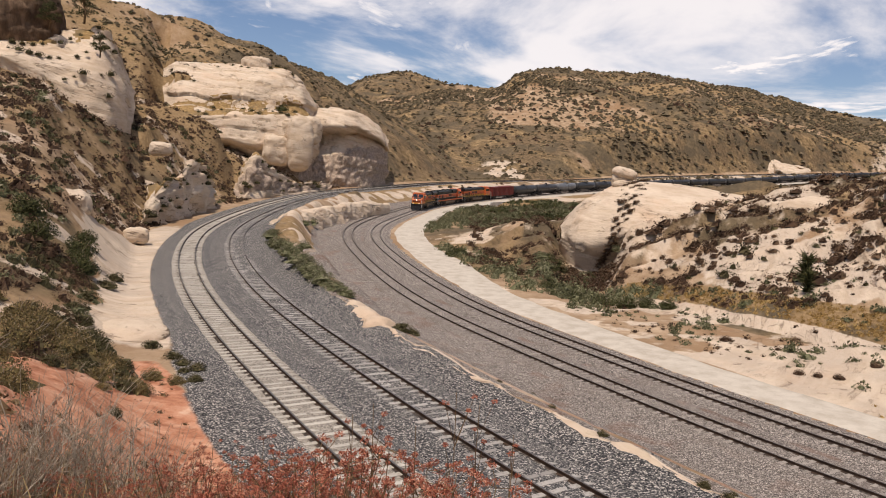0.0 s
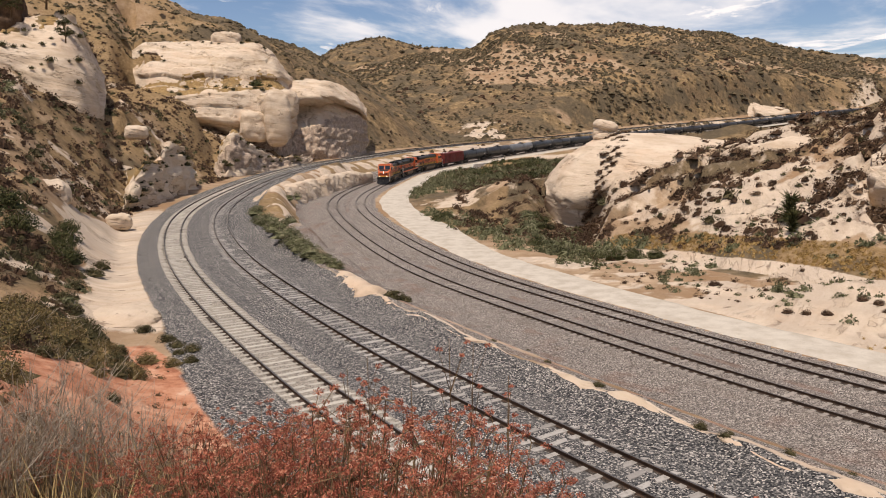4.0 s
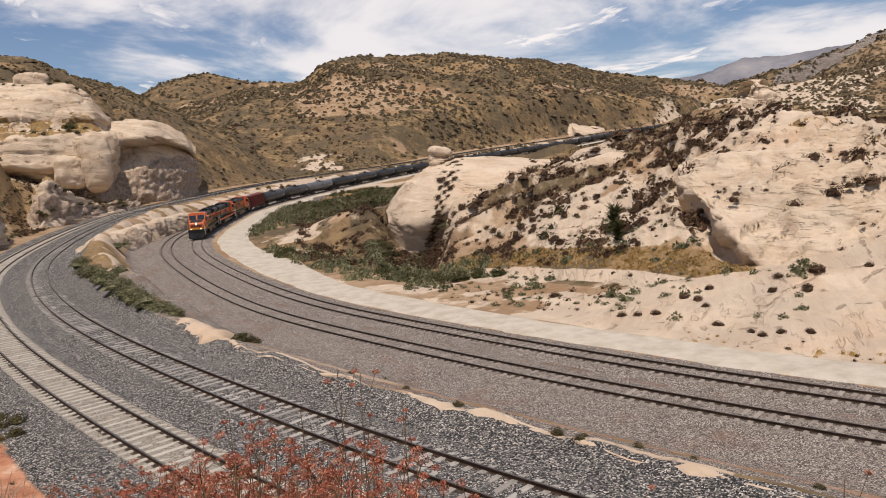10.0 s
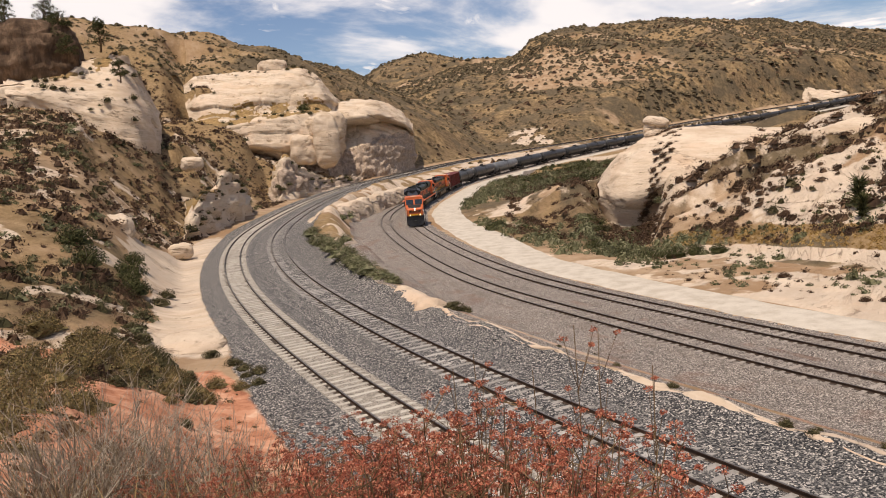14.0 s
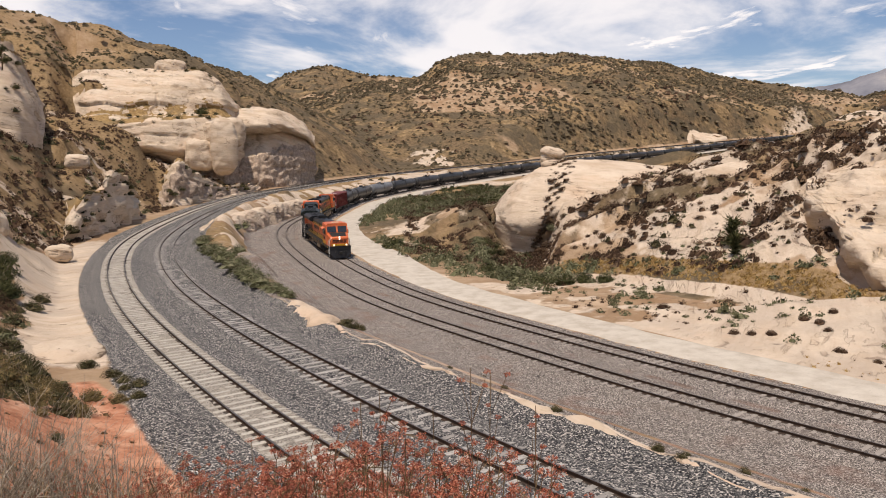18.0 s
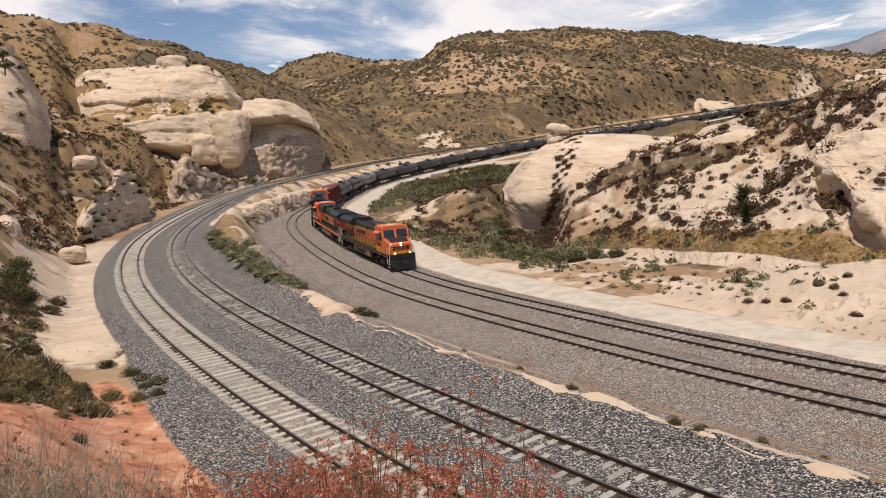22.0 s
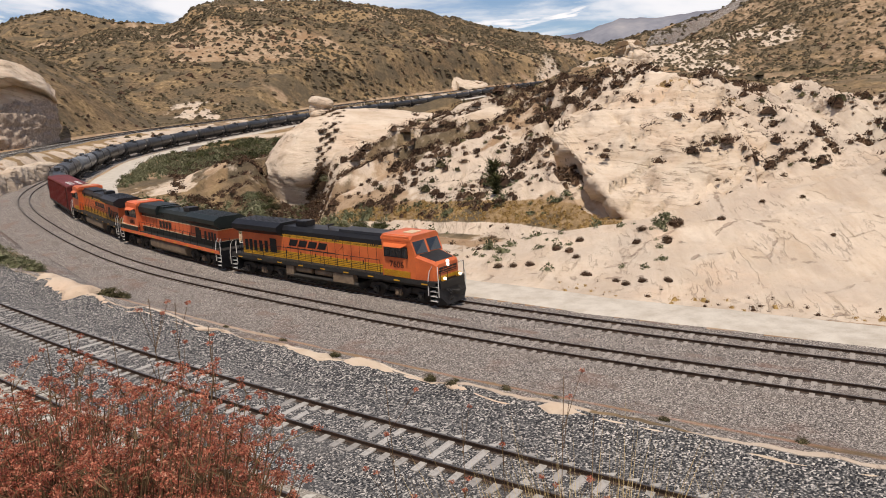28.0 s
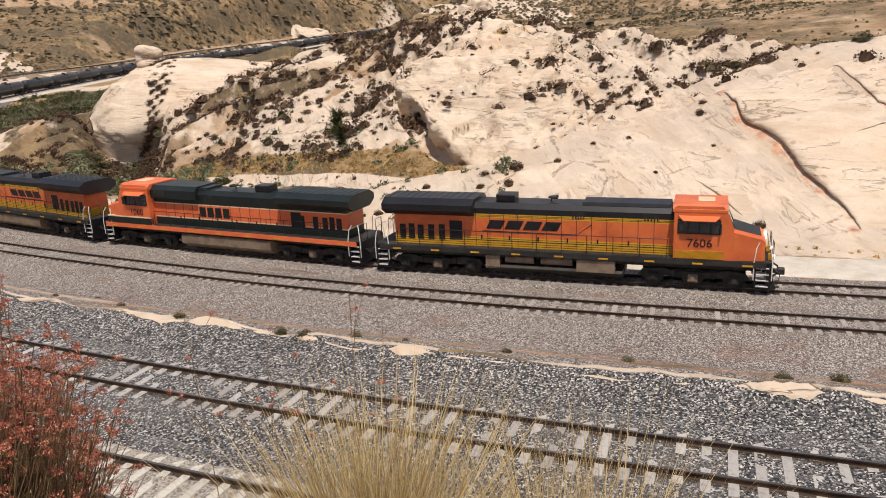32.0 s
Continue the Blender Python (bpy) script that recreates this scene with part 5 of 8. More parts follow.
rock_wall([(-13.4, 106, 0.6, 1.6), (-12.8, 110, 0.8, 3.0), (-11.6, 119, 0.8, 3.6), (-10.3, 129, 0.8, 4.0), (-9.0, 139, 1.0, 4.2), (-7.6, 150, 1.2, 4.4), (-6.4, 161, 1.6, 4.4), (-5.2, 173, 2.2, 4.2), (-4.2, 183, 3.0, 3.4)], 4.5, 1.25, 57, joints=1.6, lump=0.9, label="broken bank of pale sandstone between the upper and lower tracks", name="sandstone_bank", tilt=0.12)


rock_wall([(20.9, 566, 18, 19), (21.8, 562, 19, 25), (22.7, 558, 20, 30), (23.6, 557, 21, 33), (24.5, 560, 23, 31), (25.4, 566, 25, 28), (26.0, 572, 26, 26.5)], 26, 9.0, 61, square=1.2, label="bare white bluff with gullies at the foot of the hill", joints=3.0, lump=0.3)
rock_wall([(35.2, 604, 33, 36), (35.9, 598, 34, 50), (36.6, 596, 35, 54), (37.3, 600, 37, 50), (38.0, 606, 40, 43)], 18, 8.0, 62, label="pale bare bluff among stony hills", joints=2.0, lump=0.7)


def build_pinnacle():
    """The small balanced rock on the whaleback's crest."""
    root = tagged(new("balanced_rock"), "small pale balanced rock perched on a sandstone neck", "rock")
    cap = new("rock_cap", rock_mesh("rock_cap", 2.35, 1.6, 1.0, 91, 0.8, 0.2, 48, 30, 0.7, 14))
    cap.parent = root
    cap.matrix_basis = pose(0.3, 0, 1.5, 0, 14, 0)
    neck = new("rock_neck", rock_mesh("rock_neck", 1.45, 1.3, 1.2, 92, 0.8, 0.5, 36, 24, 0.6, 0))
    neck.parent = root
    neck.matrix_basis = pose(-0.7, 0.1, 0.2)
    foot = new("rock_foot", rock_mesh("rock_foot", 2.2, 1.6, 0.9, 93, 0.7, 0.5, 40, 26, 0.8, 0))
    foot.parent = root
    foot.matrix_basis = pose(0.2, 0, -0.6)
    root.matrix_basis = pose(28.3, 119.6, 12.6, 0, 0, -14) @ Matrix.Diagonal((0.85, 0.85, 0.85, 1))


build_pinnacle()


def build_ledge():
    """The broken pale rim between the upper and the lower tracks."""
    ss = np.arange(station(LINE_B, -9, 46) - 12, station(LINE_B, 24, -4), 0.22)
    verts = []
    us = np.linspace(0, 1, 7)
    for s in ss:
        p, d = LINE_B.at(s), LINE_B.way(s)
        n = float(fbm(np.array([s / 1.1]), np.array([0.3]), 4, 301)[0])
        n2 = float(fbm(np.array([s / 5.0]), np.array([4.3]), 2, 305)[0])
        wide = max(0.0, n - 0.38) * (1.1 + 2.2 * float(smooth(34, 46, p[1]))) * (1 if n2 > 0.42 else 0.12)
        mid = -4.25 - (n2 - 0.5) * 0.9 - 0.8 * float(smooth(38, 55, p[1]))
        for u in us:
            o = mid - (u - 0.5) * 2 * (wide + 0.05)
            x, y = p[0] + d[1] * o, p[1] - d[0] * o
            verts.append((x, y, height_fast(x, y) - 0.10 + (0.10 + 0.30 * wide) * math.sin(math.pi * u) ** 0.6 * (0.7 + n * 0.6)))
    return tagged(new("rock_ledge", mesh_of("rock_ledge", verts, grid_faces(len(ss), 7), [M_SAND])), "broken rim of pale sandstone between ballast and slope", "rock ledge", kind="structure")


class Lookup:
    """Ground heights on a grid over the middle of the place."""

    def __init__(self, x0, x1, y0, y1, step):
        self.x0, self.y0, self.step = x0, y0, step
        xs, ys = np.arange(x0, x1, step), np.arange(y0, y1, step)
        X, Y = np.meshgrid(xs, ys, indexing='ij')
        self.z = land(X.ravel(), Y.ravel())[0].reshape(X.shape)

    def __call__(self, x, y):
        u, v = (np.asarray(x) - self.x0) / self.step, (np.asarray(y) - self.y0) / self.step
        i = np.clip(np.floor(u).astype(int), 0, self.z.shape[0] - 2)
        j = np.clip(np.floor(v).astype(int), 0, self.z.shape[1] - 2)
        fx, fy = np.clip(u - i, 0, 1), np.clip(v - j, 0, 1)
        z = self.z
        return (z[i, j] * (1 - fx) + z[i + 1, j] * fx) * (1 - fy) + (z[i, j + 1] * (1 - fx) + z[i + 1, j + 1] * fx) * fy


near_ground = Lookup(-45, 70, -15, 90, 0.4)


def height_fast(x, y):
    return float(near_ground(x, y))


build_ledge()

# ---- plants ----
def make_leaf(name, stops, island=True, rough=0.85):
    k = Mat(name, rough, spec=0.15)
    r = k.random(island)
    c = k.ramp(r, stops)
    c = k.mix(k.span(k.noise(6, 3), 0.4, 0.65), c, k.mix(0.5, c, stops[0][1]))
    return k.done(c)


M_SCRUB = make_leaf("scrub_leaves", [(0, (0.026, 0.023, 0.011)), (0.35, (0.055, 0.050, 0.021)), (0.7, (0.09, 0.078, 0.036)), (1, (0.155, 0.122, 0.065))])
M_FAR_SCRUB = make_leaf("hill_scrub_leaves", [(0, (0.05, 0.038, 0.022)), (0.35, (0.095, 0.075, 0.042)), (0.7, (0.14, 0.108, 0.062)), (1, (0.21, 0.155, 0.095))])
M_BROWN = make_leaf("dry_brown_leaves", [(0, (0.028, 0.016, 0.010)), (0.4, (0.065, 0.037, 0.022)), (0.75, (0.115, 0.068, 0.04)), (1, (0.21, 0.14, 0.085))])
M_SAGE = make_leaf("sage_leaves", [(0, (0.05, 0.052, 0.025)), (0.4, (0.12, 0.122, 0.06)), (0.8, (0.20, 0.195, 0.11)), (1, (0.31, 0.285, 0.18))])
M_GREEN = make_leaf("green_leaves", [(0, (0.022, 0.026, 0.010)), (0.5, (0.060, 0.064, 0.024)), (1, (0.125, 0.115, 0.048))])
M_TWIG = make_leaf("grey_twigs", [(0, (0.14, 0.105, 0.07)), (0.5, (0.29, 0.235, 0.17)), (1, (0.52, 0.45, 0.36))])
M_STEM = make_leaf("reddish_stems", [(0, (0.06, 0.035, 0.02)), (0.5, (0.15, 0.09, 0.045)), (1, (0.24, 0.17, 0.09))])
M_BLOOM = make_leaf("rust_blooms", [(0, (0.15, 0.045, 0.03)), (0.4, (0.34, 0.095, 0.058)), (0.75, (0.49, 0.17, 0.10)), (1, (0.62, 0.34, 0.22))])
M_STRAW = make_leaf("straw", [(0, (0.30, 0.20, 0.08)), (0.5, (0.50, 0.37, 0.17)), (1, (0.66, 0.53, 0.29))])
M_OCHRE = make_leaf("ochre_grass", [(0, (0.22, 0.13, 0.045)), (0.5, (0.38, 0.25, 0.09)), (1, (0.52, 0.37, 0.17))])


def clump_core(radius, tall, gen, sides=6, rings=3, lump=0.28):
    """The close inner mass of a bush: an uneven dome in facets, as triangles."""
    grid = np.zeros((sides, rings + 1, 3))
    for i in range(sides):
        for j in range(rings + 1):
            t, p = 2 * np.pi * (i + 0.5 * (j % 2)) / sides, 0.5 * np.pi * j / (rings + 0.35)
            k = 1 + gen.normal(0, lump)
            grid[i, j] = (math.cos(t) * math.cos(p) * radius * k, math.sin(t) * math.cos(p) * radius * k, (math.sin(p) * (0.8 + 0.4 * k * 0.6) - 0.08) * tall)
    top = np.array([gen.normal(0, 0.1) * radius, gen.normal(0, 0.1) * radius, tall * gen.uniform(0.85, 1.1)])
    out = []
    for i in range(sides):
        k = (i + 1) % sides
        for j in range(rings):
            out += [(grid[i, j], grid[k, j], grid[k, j + 1]), (grid[i, j], grid[k, j + 1], grid[i, j + 1])]
        out.append((grid[i, rings], grid[k, rings], top))
    return np.array(out)


def clump(n, radius, tall, leaf, gen, flat=0.0):
    """Leaf triangles filling an uneven dome; returns vertices of n triangles."""
    d = gen.normal(size=(n, 3))
    d /= np.linalg.norm(d, axis=1)[:, None]
    d[:, 2] = np.abs(d[:, 2]) ** (1 + flat)
    lobes = gen.normal(size=(5, 3))
    lobes /= np.linalg.norm(lobes, axis=1)[:, None]
    bulge = 0.72 + 0.40 * np.max(d @ lobes.T, axis=1).clip(0) ** 2
    rad = bulge * gen.uniform(0.35, 1.0, n) ** 0.45
    c = d * rad[:, None] * np.array([radius, radius, tall])
    c[:, 2] += tall * 0.04
    a, b = gen.normal(size=(n, 3)), gen.normal(size=(n, 3))
    a /= np.linalg.norm(a, axis=1)[:, None]
    b -= a * np.sum(a * b, axis=1)[:, None]
    b /= np.linalg.norm(b, axis=1)[:, None]
    size = leaf * gen.uniform(0.6, 1.4, n)[:, None]
    return np.stack([c - a * size * 0.5, c + a * size * 0.5, c + b * size], axis=1)


def tri_mesh(name, tris, mat):
    t = np.asarray(tris).reshape(-1, 3)
    return mesh_of(name, t, np.arange(len(t)).reshape(-1, 3), mat if isinstance(mat, list) else [mat], False)


def scatter(name, label, count, area, keep, size, leaves, mat, seed, leaf=0.34, tall=0.75):
    """A field of shrubs as one body of stuff. area(gen, n) gives x, y; keep(x, y, masks) a chance."""
    gen = np.random.default_rng(seed)
    x, y = area(gen, count)
    z, m = land(x, y)
    ok = gen.uniform(size=len(x)) < keep(x, y, m)
    x, y, z = x[ok], y[ok], z[ok]
    if leaves < 20:
        models = [clump_core(1.0, tall, gen, 5, 1) for _ in range(7)]
    else:
        models = [np.concatenate([clump_core(0.58, tall * 0.7, gen, 6, 1), clump(leaves, 1.05, tall * 1.1, leaf, gen)]) for _ in range(7)]
    pick = gen.integers(0, 7, len(x))
    sc = (size[0] + (size[1] - size[0]) * gen.uniform(size=len(x)) ** 1.8) * gen.uniform(0.7, 1.25, len(x))
    if leaves < 20:
        sc = sc * np.clip(np.hypot(x, y) / 480, 0.42, 1.1)       # lower growth on the nearer slopes
    rot = gen.uniform(0, 2 * np.pi, len(x))
    out = []
    for k in range(7):
        i = np.where(pick == k)[0]
        if len(i) == 0:
            continue
        t = models[k].reshape(-1, 3)
        c, s = np.cos(rot[i])[:, None], np.sin(rot[i])[:, None]
        px = (t[None, :, 0] * c - t[None, :, 1] * s) * sc[i][:, None] + x[i][:, None]
        py = (t[None, :, 0] * s + t[None, :, 1] * c) * sc[i][:, None] + y[i][:, None]
        pz = t[None, :, 2] * sc[i][:, None] * gen.uniform(0.8, 1.2, len(i))[:, None] + z[i][:, None] - 0.05
        out.append(np.stack([px, py, pz], axis=2).reshape(-1, 3))
    return tagged(new(name, tri_mesh(name, np.concatenate(out), mat)), label, "shrubs", kind="stuff")


def polar_area(a0, a1, r0, r1, even=True):
    def area(gen, n):
        a = np.radians(gen.uniform(a0, a1, n))
        r = np.sqrt(gen.uniform(r0 ** 2, r1 ** 2, n)) if even else np.exp(gen.uniform(math.log(r0), math.log(r1), n))
        return r * np.sin(a), r * np.cos(a)
    return area


def free(m):
    """Off the tracks and the road."""
    return np.where(m["outer"], m["sB"] > 11.6 + 3 * np.exp(-((m["r"] - 72) / 10) ** 2), np.where(m["inner"], m["sD"] < -9.0, (m["gap"] > 0.2) & (m["gap"] < 0.85)))


def share(m, k):
    return np.clip(m["parts"][k] / (m["hills"] + 0.01), 0, 1) ** 4


def patches(x, y, size, seed, lo=0.42, hi=0.6):
    return smooth(lo, hi, fbm(x / size, y / size, 4, seed))


scatter("hill_scrub", "dark dry scrub dotting the far hillsides", 92000, polar_area(-34, 60, 260, 950), lambda x, y, m: free(m) * (0.42 + 0.58 * patches(x, y, 60, 401)) * (1 - 0.1 * share(m, "yellow")) * (m["hills"] > 6), (0.6, 2.1), 7, M_FAR_SCRUB, 11, 0.8)
scatter("peak_scrub", "dark scrub on the far peak", 15000, polar_area(-14, 62, 850, 1250), lambda x, y, m: 0.2 + 0.8 * patches(x, y, 90, 403), (1.2, 3.4), 7, M_FAR_SCRUB, 12, 0.8)
scatter("hill_brush", "brown brush in hollows of the hills", 5000, polar_area(-30, 56, 270, 800), lambda x, y, m: free(m) * patches(x, y, 45, 405, 0.5, 0.62), (1.0, 2.2), 9, M_BROWN, 13, 0.75)
scatter("bluff_brush", "brown and dark brush on the sandstone bluff", 22000, polar_area(10, 80, 74, 165), lambda x, y, m: free(m) * np.where(m["slab"] < 0.45, 1.0, 0.04) * smooth(1.0, 3.0, m["hills"]) * (0.14 + 0.5 * smooth(10, 14, m["hills"]) * patches(x, y, 8, 60) + 0.55 * (m["slab"] > 0.02) + 0.86 * patches(x, y, 9, 59, 0.34, 0.50) * (1 - 0.35 * smooth(32, 38, np.degrees(np.arctan2(x, y))))), (0.3, 1.25), 56, M_BROWN, 14, 0.15)
scatter("bluff_scrub", "dark green scrub on the sandstone bluff", 2600, polar_area(10, 80, 74, 175), lambda x, y, m: free(m) * (m["slab"] < 0.3) * smooth(1.0, 3.0, m["hills"]) * (0.08 + 0.92 * patches(x, y, 12, 409)) * (1 - 0.6 * smooth(30, 36, np.degrees(np.arctan2(x, y)))), (0.4, 1.1), 70, M_SCRUB, 15, 0.16)
scatter("left_brush", "brown brush on the slope beside the bend", 24000, polar_area(-60, -4, 54, 260), lambda x, y, m: free(m) * m["outer"] * (m["sB"] > 13 - 2 * smooth(40, 50, y)) * (0.45 + 0.55 * patches(x, y, 12, 411)) * (1 - 0.4 * smooth(170, 190, m["r"])), (0.3, 1.2), 34, M_BROWN, 16, 0.18)
scatter("left_scrub", "dark green scrub on the slope beside the bend", 9000, polar_area(-60, -4, 54, 300), lambda x, y, m: free(m) * m["outer"] * (m["sB"] > 13 - 2 * smooth(40, 50, y)) * (0.12 + 0.8 * patches(x, y, 15, 413)) * (1 - 0.3 * smooth(170, 190, m["r"])), (0.45, 1.25), 44, M_SCRUB, 17, 0.19)
scatter("hollow_sage", "grey-green sagebrush in the hollow inside the bend", 5200, polar_area(-6, 17, 84, 245), lambda x, y, m: m["inner"] * (np.hypot(x - 15, y - 236) > 14) * free(m) * (0.5 + 0.5 * patches(x, y, 14, 415, 0.35, 0.5)) * (1 - smooth(1.5, 3.0, m["parts"]["bluff"])), (0.6, 1.5), 80, M_SAGE, 18, 0.15, 0.8)
scatter("hollow_green", "green brush in the hollow inside the bend", 1900, polar_area(-2, 18, 95, 255), lambda x, y, m: m["inner"] * (np.hypot(x - 15, y - 236) > 14) * free(m) * patches(x, y, 18, 417) * (1 - smooth(1.5, 3.0, m["parts"]["bluff"])), (0.8, 2.0), 100, M_GREEN, 19, 0.15, 0.8)
scatter("hollow_brown", "brown dry brush in the hollow below the whaleback", 1900, polar_area(2, 14, 96, 230), lambda x, y, m: m["inner"] * (np.hypot(x - 15, y - 236) > 14) * free(m) * (0.35 + 0.65 * patches(x, y, 11, 431, 0.4, 0.55)), (0.5, 1.3), 60, M_BROWN, 24, 0.16)
scatter("left_sage", "grey sage on the slope beside the bend", 2600, polar_area(-60, -10, 44, 190), lambda x, y, m: free(m) * m["outer"] * patches(x, y, 10, 433), (0.35, 0.9), 60, M_SAGE, 25, 0.28)
scatter("plain_scrub", "dark scrub on the plain behind the bluff", 7000, polar_area(24, 84, 118, 420), lambda x, y, m: free(m) * (m["parts"]["bluff"] < 8) * (m["parts"]["slab"] < 8) * (0.25 + 0.75 * patches(x, y, 25, 419)), (0.6, 1.7), 14, M_SCRUB, 20, 0.6)
scatter("path_sage", "low sage and weeds along the dirt path", 620, polar_area(10, 40, 56, 84), lambda x, y, m: m["inner"] * free(m) * patches(x, y, 7, 421, 0.45, 0.6), (0.25, 0.7), 50, M_SAGE, 21, 0.3)
scatter("ochre_grass", "strip of ochre dry grass above the dirt path", 9000, polar_area(12, 40, 62, 96), lambda x, y, m: m["inner"] * (polyline_distance(x, y, GRASS_LINE)[0] < 1.7) * 1.0, (0.18, 0.4), 24, M_OCHRE, 27, 0.3, 0.9)
for nm, mat, sd, words in (("bank_brush", M_BROWN, 29, "brown brush on the bank beside the dirt road"), ("bank_scrub", M_SCRUB, 30, "dark olive scrub on the bank beside the dirt road")):
    scatter(nm, words, 2600, polar_area(-58, -12, 30, 56), lambda x, y, m: free(m) * m["outer"] * (m["sB"] > 13 - 1.5 * smooth(38, 48, y)) * (0.25 + 0.7 * patches(x, y, 6, 427)), (0.25, 0.75), 170, mat, sd, 0.085, 0.85)
scatter("mound_weeds", "dry reddish weeds on the red earth bank", 900, polar_area(-42, -12, 9, 36), lambda x, y, m: m["outer"] * (m["sB"] > 9.2) * (0.15 + 0.85 * patches(x, y, 4, 425, 0.42, 0.58)), (0.1, 0.34), 60, M_STEM, 28, 0.16, 0.9)
scatter("verge_weeds", "dry ochre weeds along the foot of the slab", 2600, polar_area(30, 84, 36, 66), lambda x, y, m: m["inner"] * (m["sD"] < -6.9) * (m["sD"] > -9.0) * (0.2 + 0.8 * patches(x, y, 5, 429, 0.44, 0.56)), (0.1, 0.36), 40, M_OCHRE, 31, 0.16, 1.0)
scatter("verge_scrub", "small dark weeds along the foot of the slab", 700, polar_area(30, 84, 36, 66), lambda x, y, m: m["inner"] * (m["sD"] < -6.9) * (m["sD"] > -10.5) * (0.1 + 0.7 * patches(x, y, 7, 430)), (0.12, 0.4), 60, M_BROWN, 32, 0.14, 1.0)
scatter("slope_weeds", "small brown weeds on the pale slope above the road", 2600, polar_area(10, 60, 44, 84), lambda x, y, m: m["inner"] * free(m) * (m["slab"] < 0.5) * (0.12 + 0.8 * patches(x, y, 6, 423, 0.46, 0.62)), (0.12, 0.42), 36, M_BROWN, 26, 0.22)
scatter("bank_weeds", "small dry weeds between the tracks", 260, polar_area(-14, 40, 22, 120), lambda x, y, m: (~m["outer"]) * (~m["inner"]) * (m["gap"] > 0.25) * (m["gap"] < 0.85) * 0.25, (0.12, 0.3), 40, M_SCRUB, 22, 0.3)
# ---- train ----
class Body:
    """Collects simple solids into one mesh."""

    def __init__(self):
        self.v, self.f, self.m, self.slot = [], [], [], 0

    def add(self, verts, faces):
        k = len(self.v)
        self.v += [tuple(p) for p in verts]
        self.f += [[k + i for i in f] for f in faces]
        self.m += [self.slot] * len(faces)
        return self

    def box(self, x0, x1, y0, y1, z0, z1, c=0.0):
        """A box, its edges along x chamfered by c."""
        if c:
            return self.prism([(y0 + c, z0), (y1 - c, z0), (y1, z0 + c), (y1, z1 - c), (y1 - c, z1), (y0 + c, z1), (y0, z1 - c), (y0, z0 + c)], x0, x1)
        v = [(x, y, z) for x in (x0, x1) for y in (y0, y1) for z in (z0, z1)]
        return self.add(v, [[0, 1, 3, 2], [4, 6, 7, 5], [0, 4, 5, 1], [2, 3, 7, 6], [0, 2, 6, 4], [1, 5, 7, 3]])

    def prism(self, yz, x0, x1):
        n = len(yz)
        v = [(x0, y, z) for y, z in yz] + [(x1, y, z) for y, z in yz]
        return self.add(v, [list(range(n))[::-1], list(range(n, 2 * n))] + [[i, (i + 1) % n, n + (i + 1) % n, n + i] for i in range(n)])

    def slab(self, xz, y0, y1):
        n = len(xz)
        v = [(x, y0, z) for x, z in xz] + [(x, y1, z) for x, z in xz]
        return self.add(v, [list(range(n)), list(range(2 * n - 1, n - 1, -1))] + [[(i + 1) % n, i, n + i, n + (i + 1) % n] for i in range(n)])

    def cyl(self, axis, c, r, half, n=16, r2=None):
        a = [2 * math.pi * i / n for i in range(n)]
        r2 = r if r2 is None else r2
        def at(t, off, rad):
            u, w = rad * math.cos(t), rad * math.sin(t)
            return {'x': (c[0] + off, c[1] + u, c[2] + w), 'y': (c[0] + u, c[1] + off, c[2] + w), 'z': (c[0] + u, c[1] + w, c[2] + off)}[axis]
        v = [at(t, -half, r) for t in a] + [at(t, half, r2) for t in a]
        return self.add(v, [list(range(n))[::-1], list(range(n, 2 * n))] + [[i, (i + 1) % n, n + (i + 1) % n, n + i] for i in range(n)])

    def tube(self, pts, r, n=5):
        pts = [Vector(p) for p in pts]
        rings = []
        for i, p in enumerate(pts):
            d = (pts[min(i + 1, len(pts) - 1)] - pts[max(i - 1, 0)]).normalized()
            a = d.cross(Vector((0, 0, 1)) if abs(d.z) < 0.9 else Vector((1, 0, 0))).normalized()
            b = d.cross(a)
            rings.append([p + r * (a * math.cos(2 * math.pi * j / n) + b * math.sin(2 * math.pi * j / n)) for j in range(n)])
        v = [q for ring in rings for q in ring]
        f = [[i * n + j, i * n + (j + 1) % n, (i + 1) * n + (j + 1) % n, (i + 1) * n + j] for i in range(len(pts) - 1) for j in range(n)]
        return self.add(v, f + [list(range(n))[::-1], list(range(len(v) - n, len(v)))])

    def mesh(self, name, mats, smooth_faces=False):
        me = mesh_of(name, self.v, self.f, mats if isinstance(mats, list) else [mats], smooth_faces)
        if max(self.m) > 0:
            me.polygons.foreach_set("material_index", self.m)
        return me


def part(name, body, mat, parent, label="", smooth_faces=False):
    o = new(name, body.mesh(name, mat, smooth_faces) if isinstance(body, Body) else body)
    o.parent = parent
    return tagged(o, label) if label else o


M_ORANGE = make_plain("orange_paint", (0.66, 0.15, 0.042), (0.50, 0.10, 0.03), 1.5, 0.45, spec=0.45, grime=0.4)
M_ORANGE_PINK = make_plain("faded_orange_paint", (0.72, 0.16, 0.055), (0.62, 0.12, 0.04), 1.2, 0.5, spec=0.4, grime=0.28)
M_YELLOW = make_plain("yellow_paint", (0.62, 0.33, 0.02), (0.50, 0.25, 0.02), 0.9, 0.45, grime=0.4)
M_CREAM = make_plain("cream_stripe", (0.72, 0.55, 0.34), (0.6, 0.45, 0.28), 0.9, 0.5, grime=0.3)
M_BLACKP = make_plain("black_paint", (0.007, 0.007, 0.009), (0.014, 0.014, 0.015), 1.1, 0.45, spec=0.35, grime=0.4)
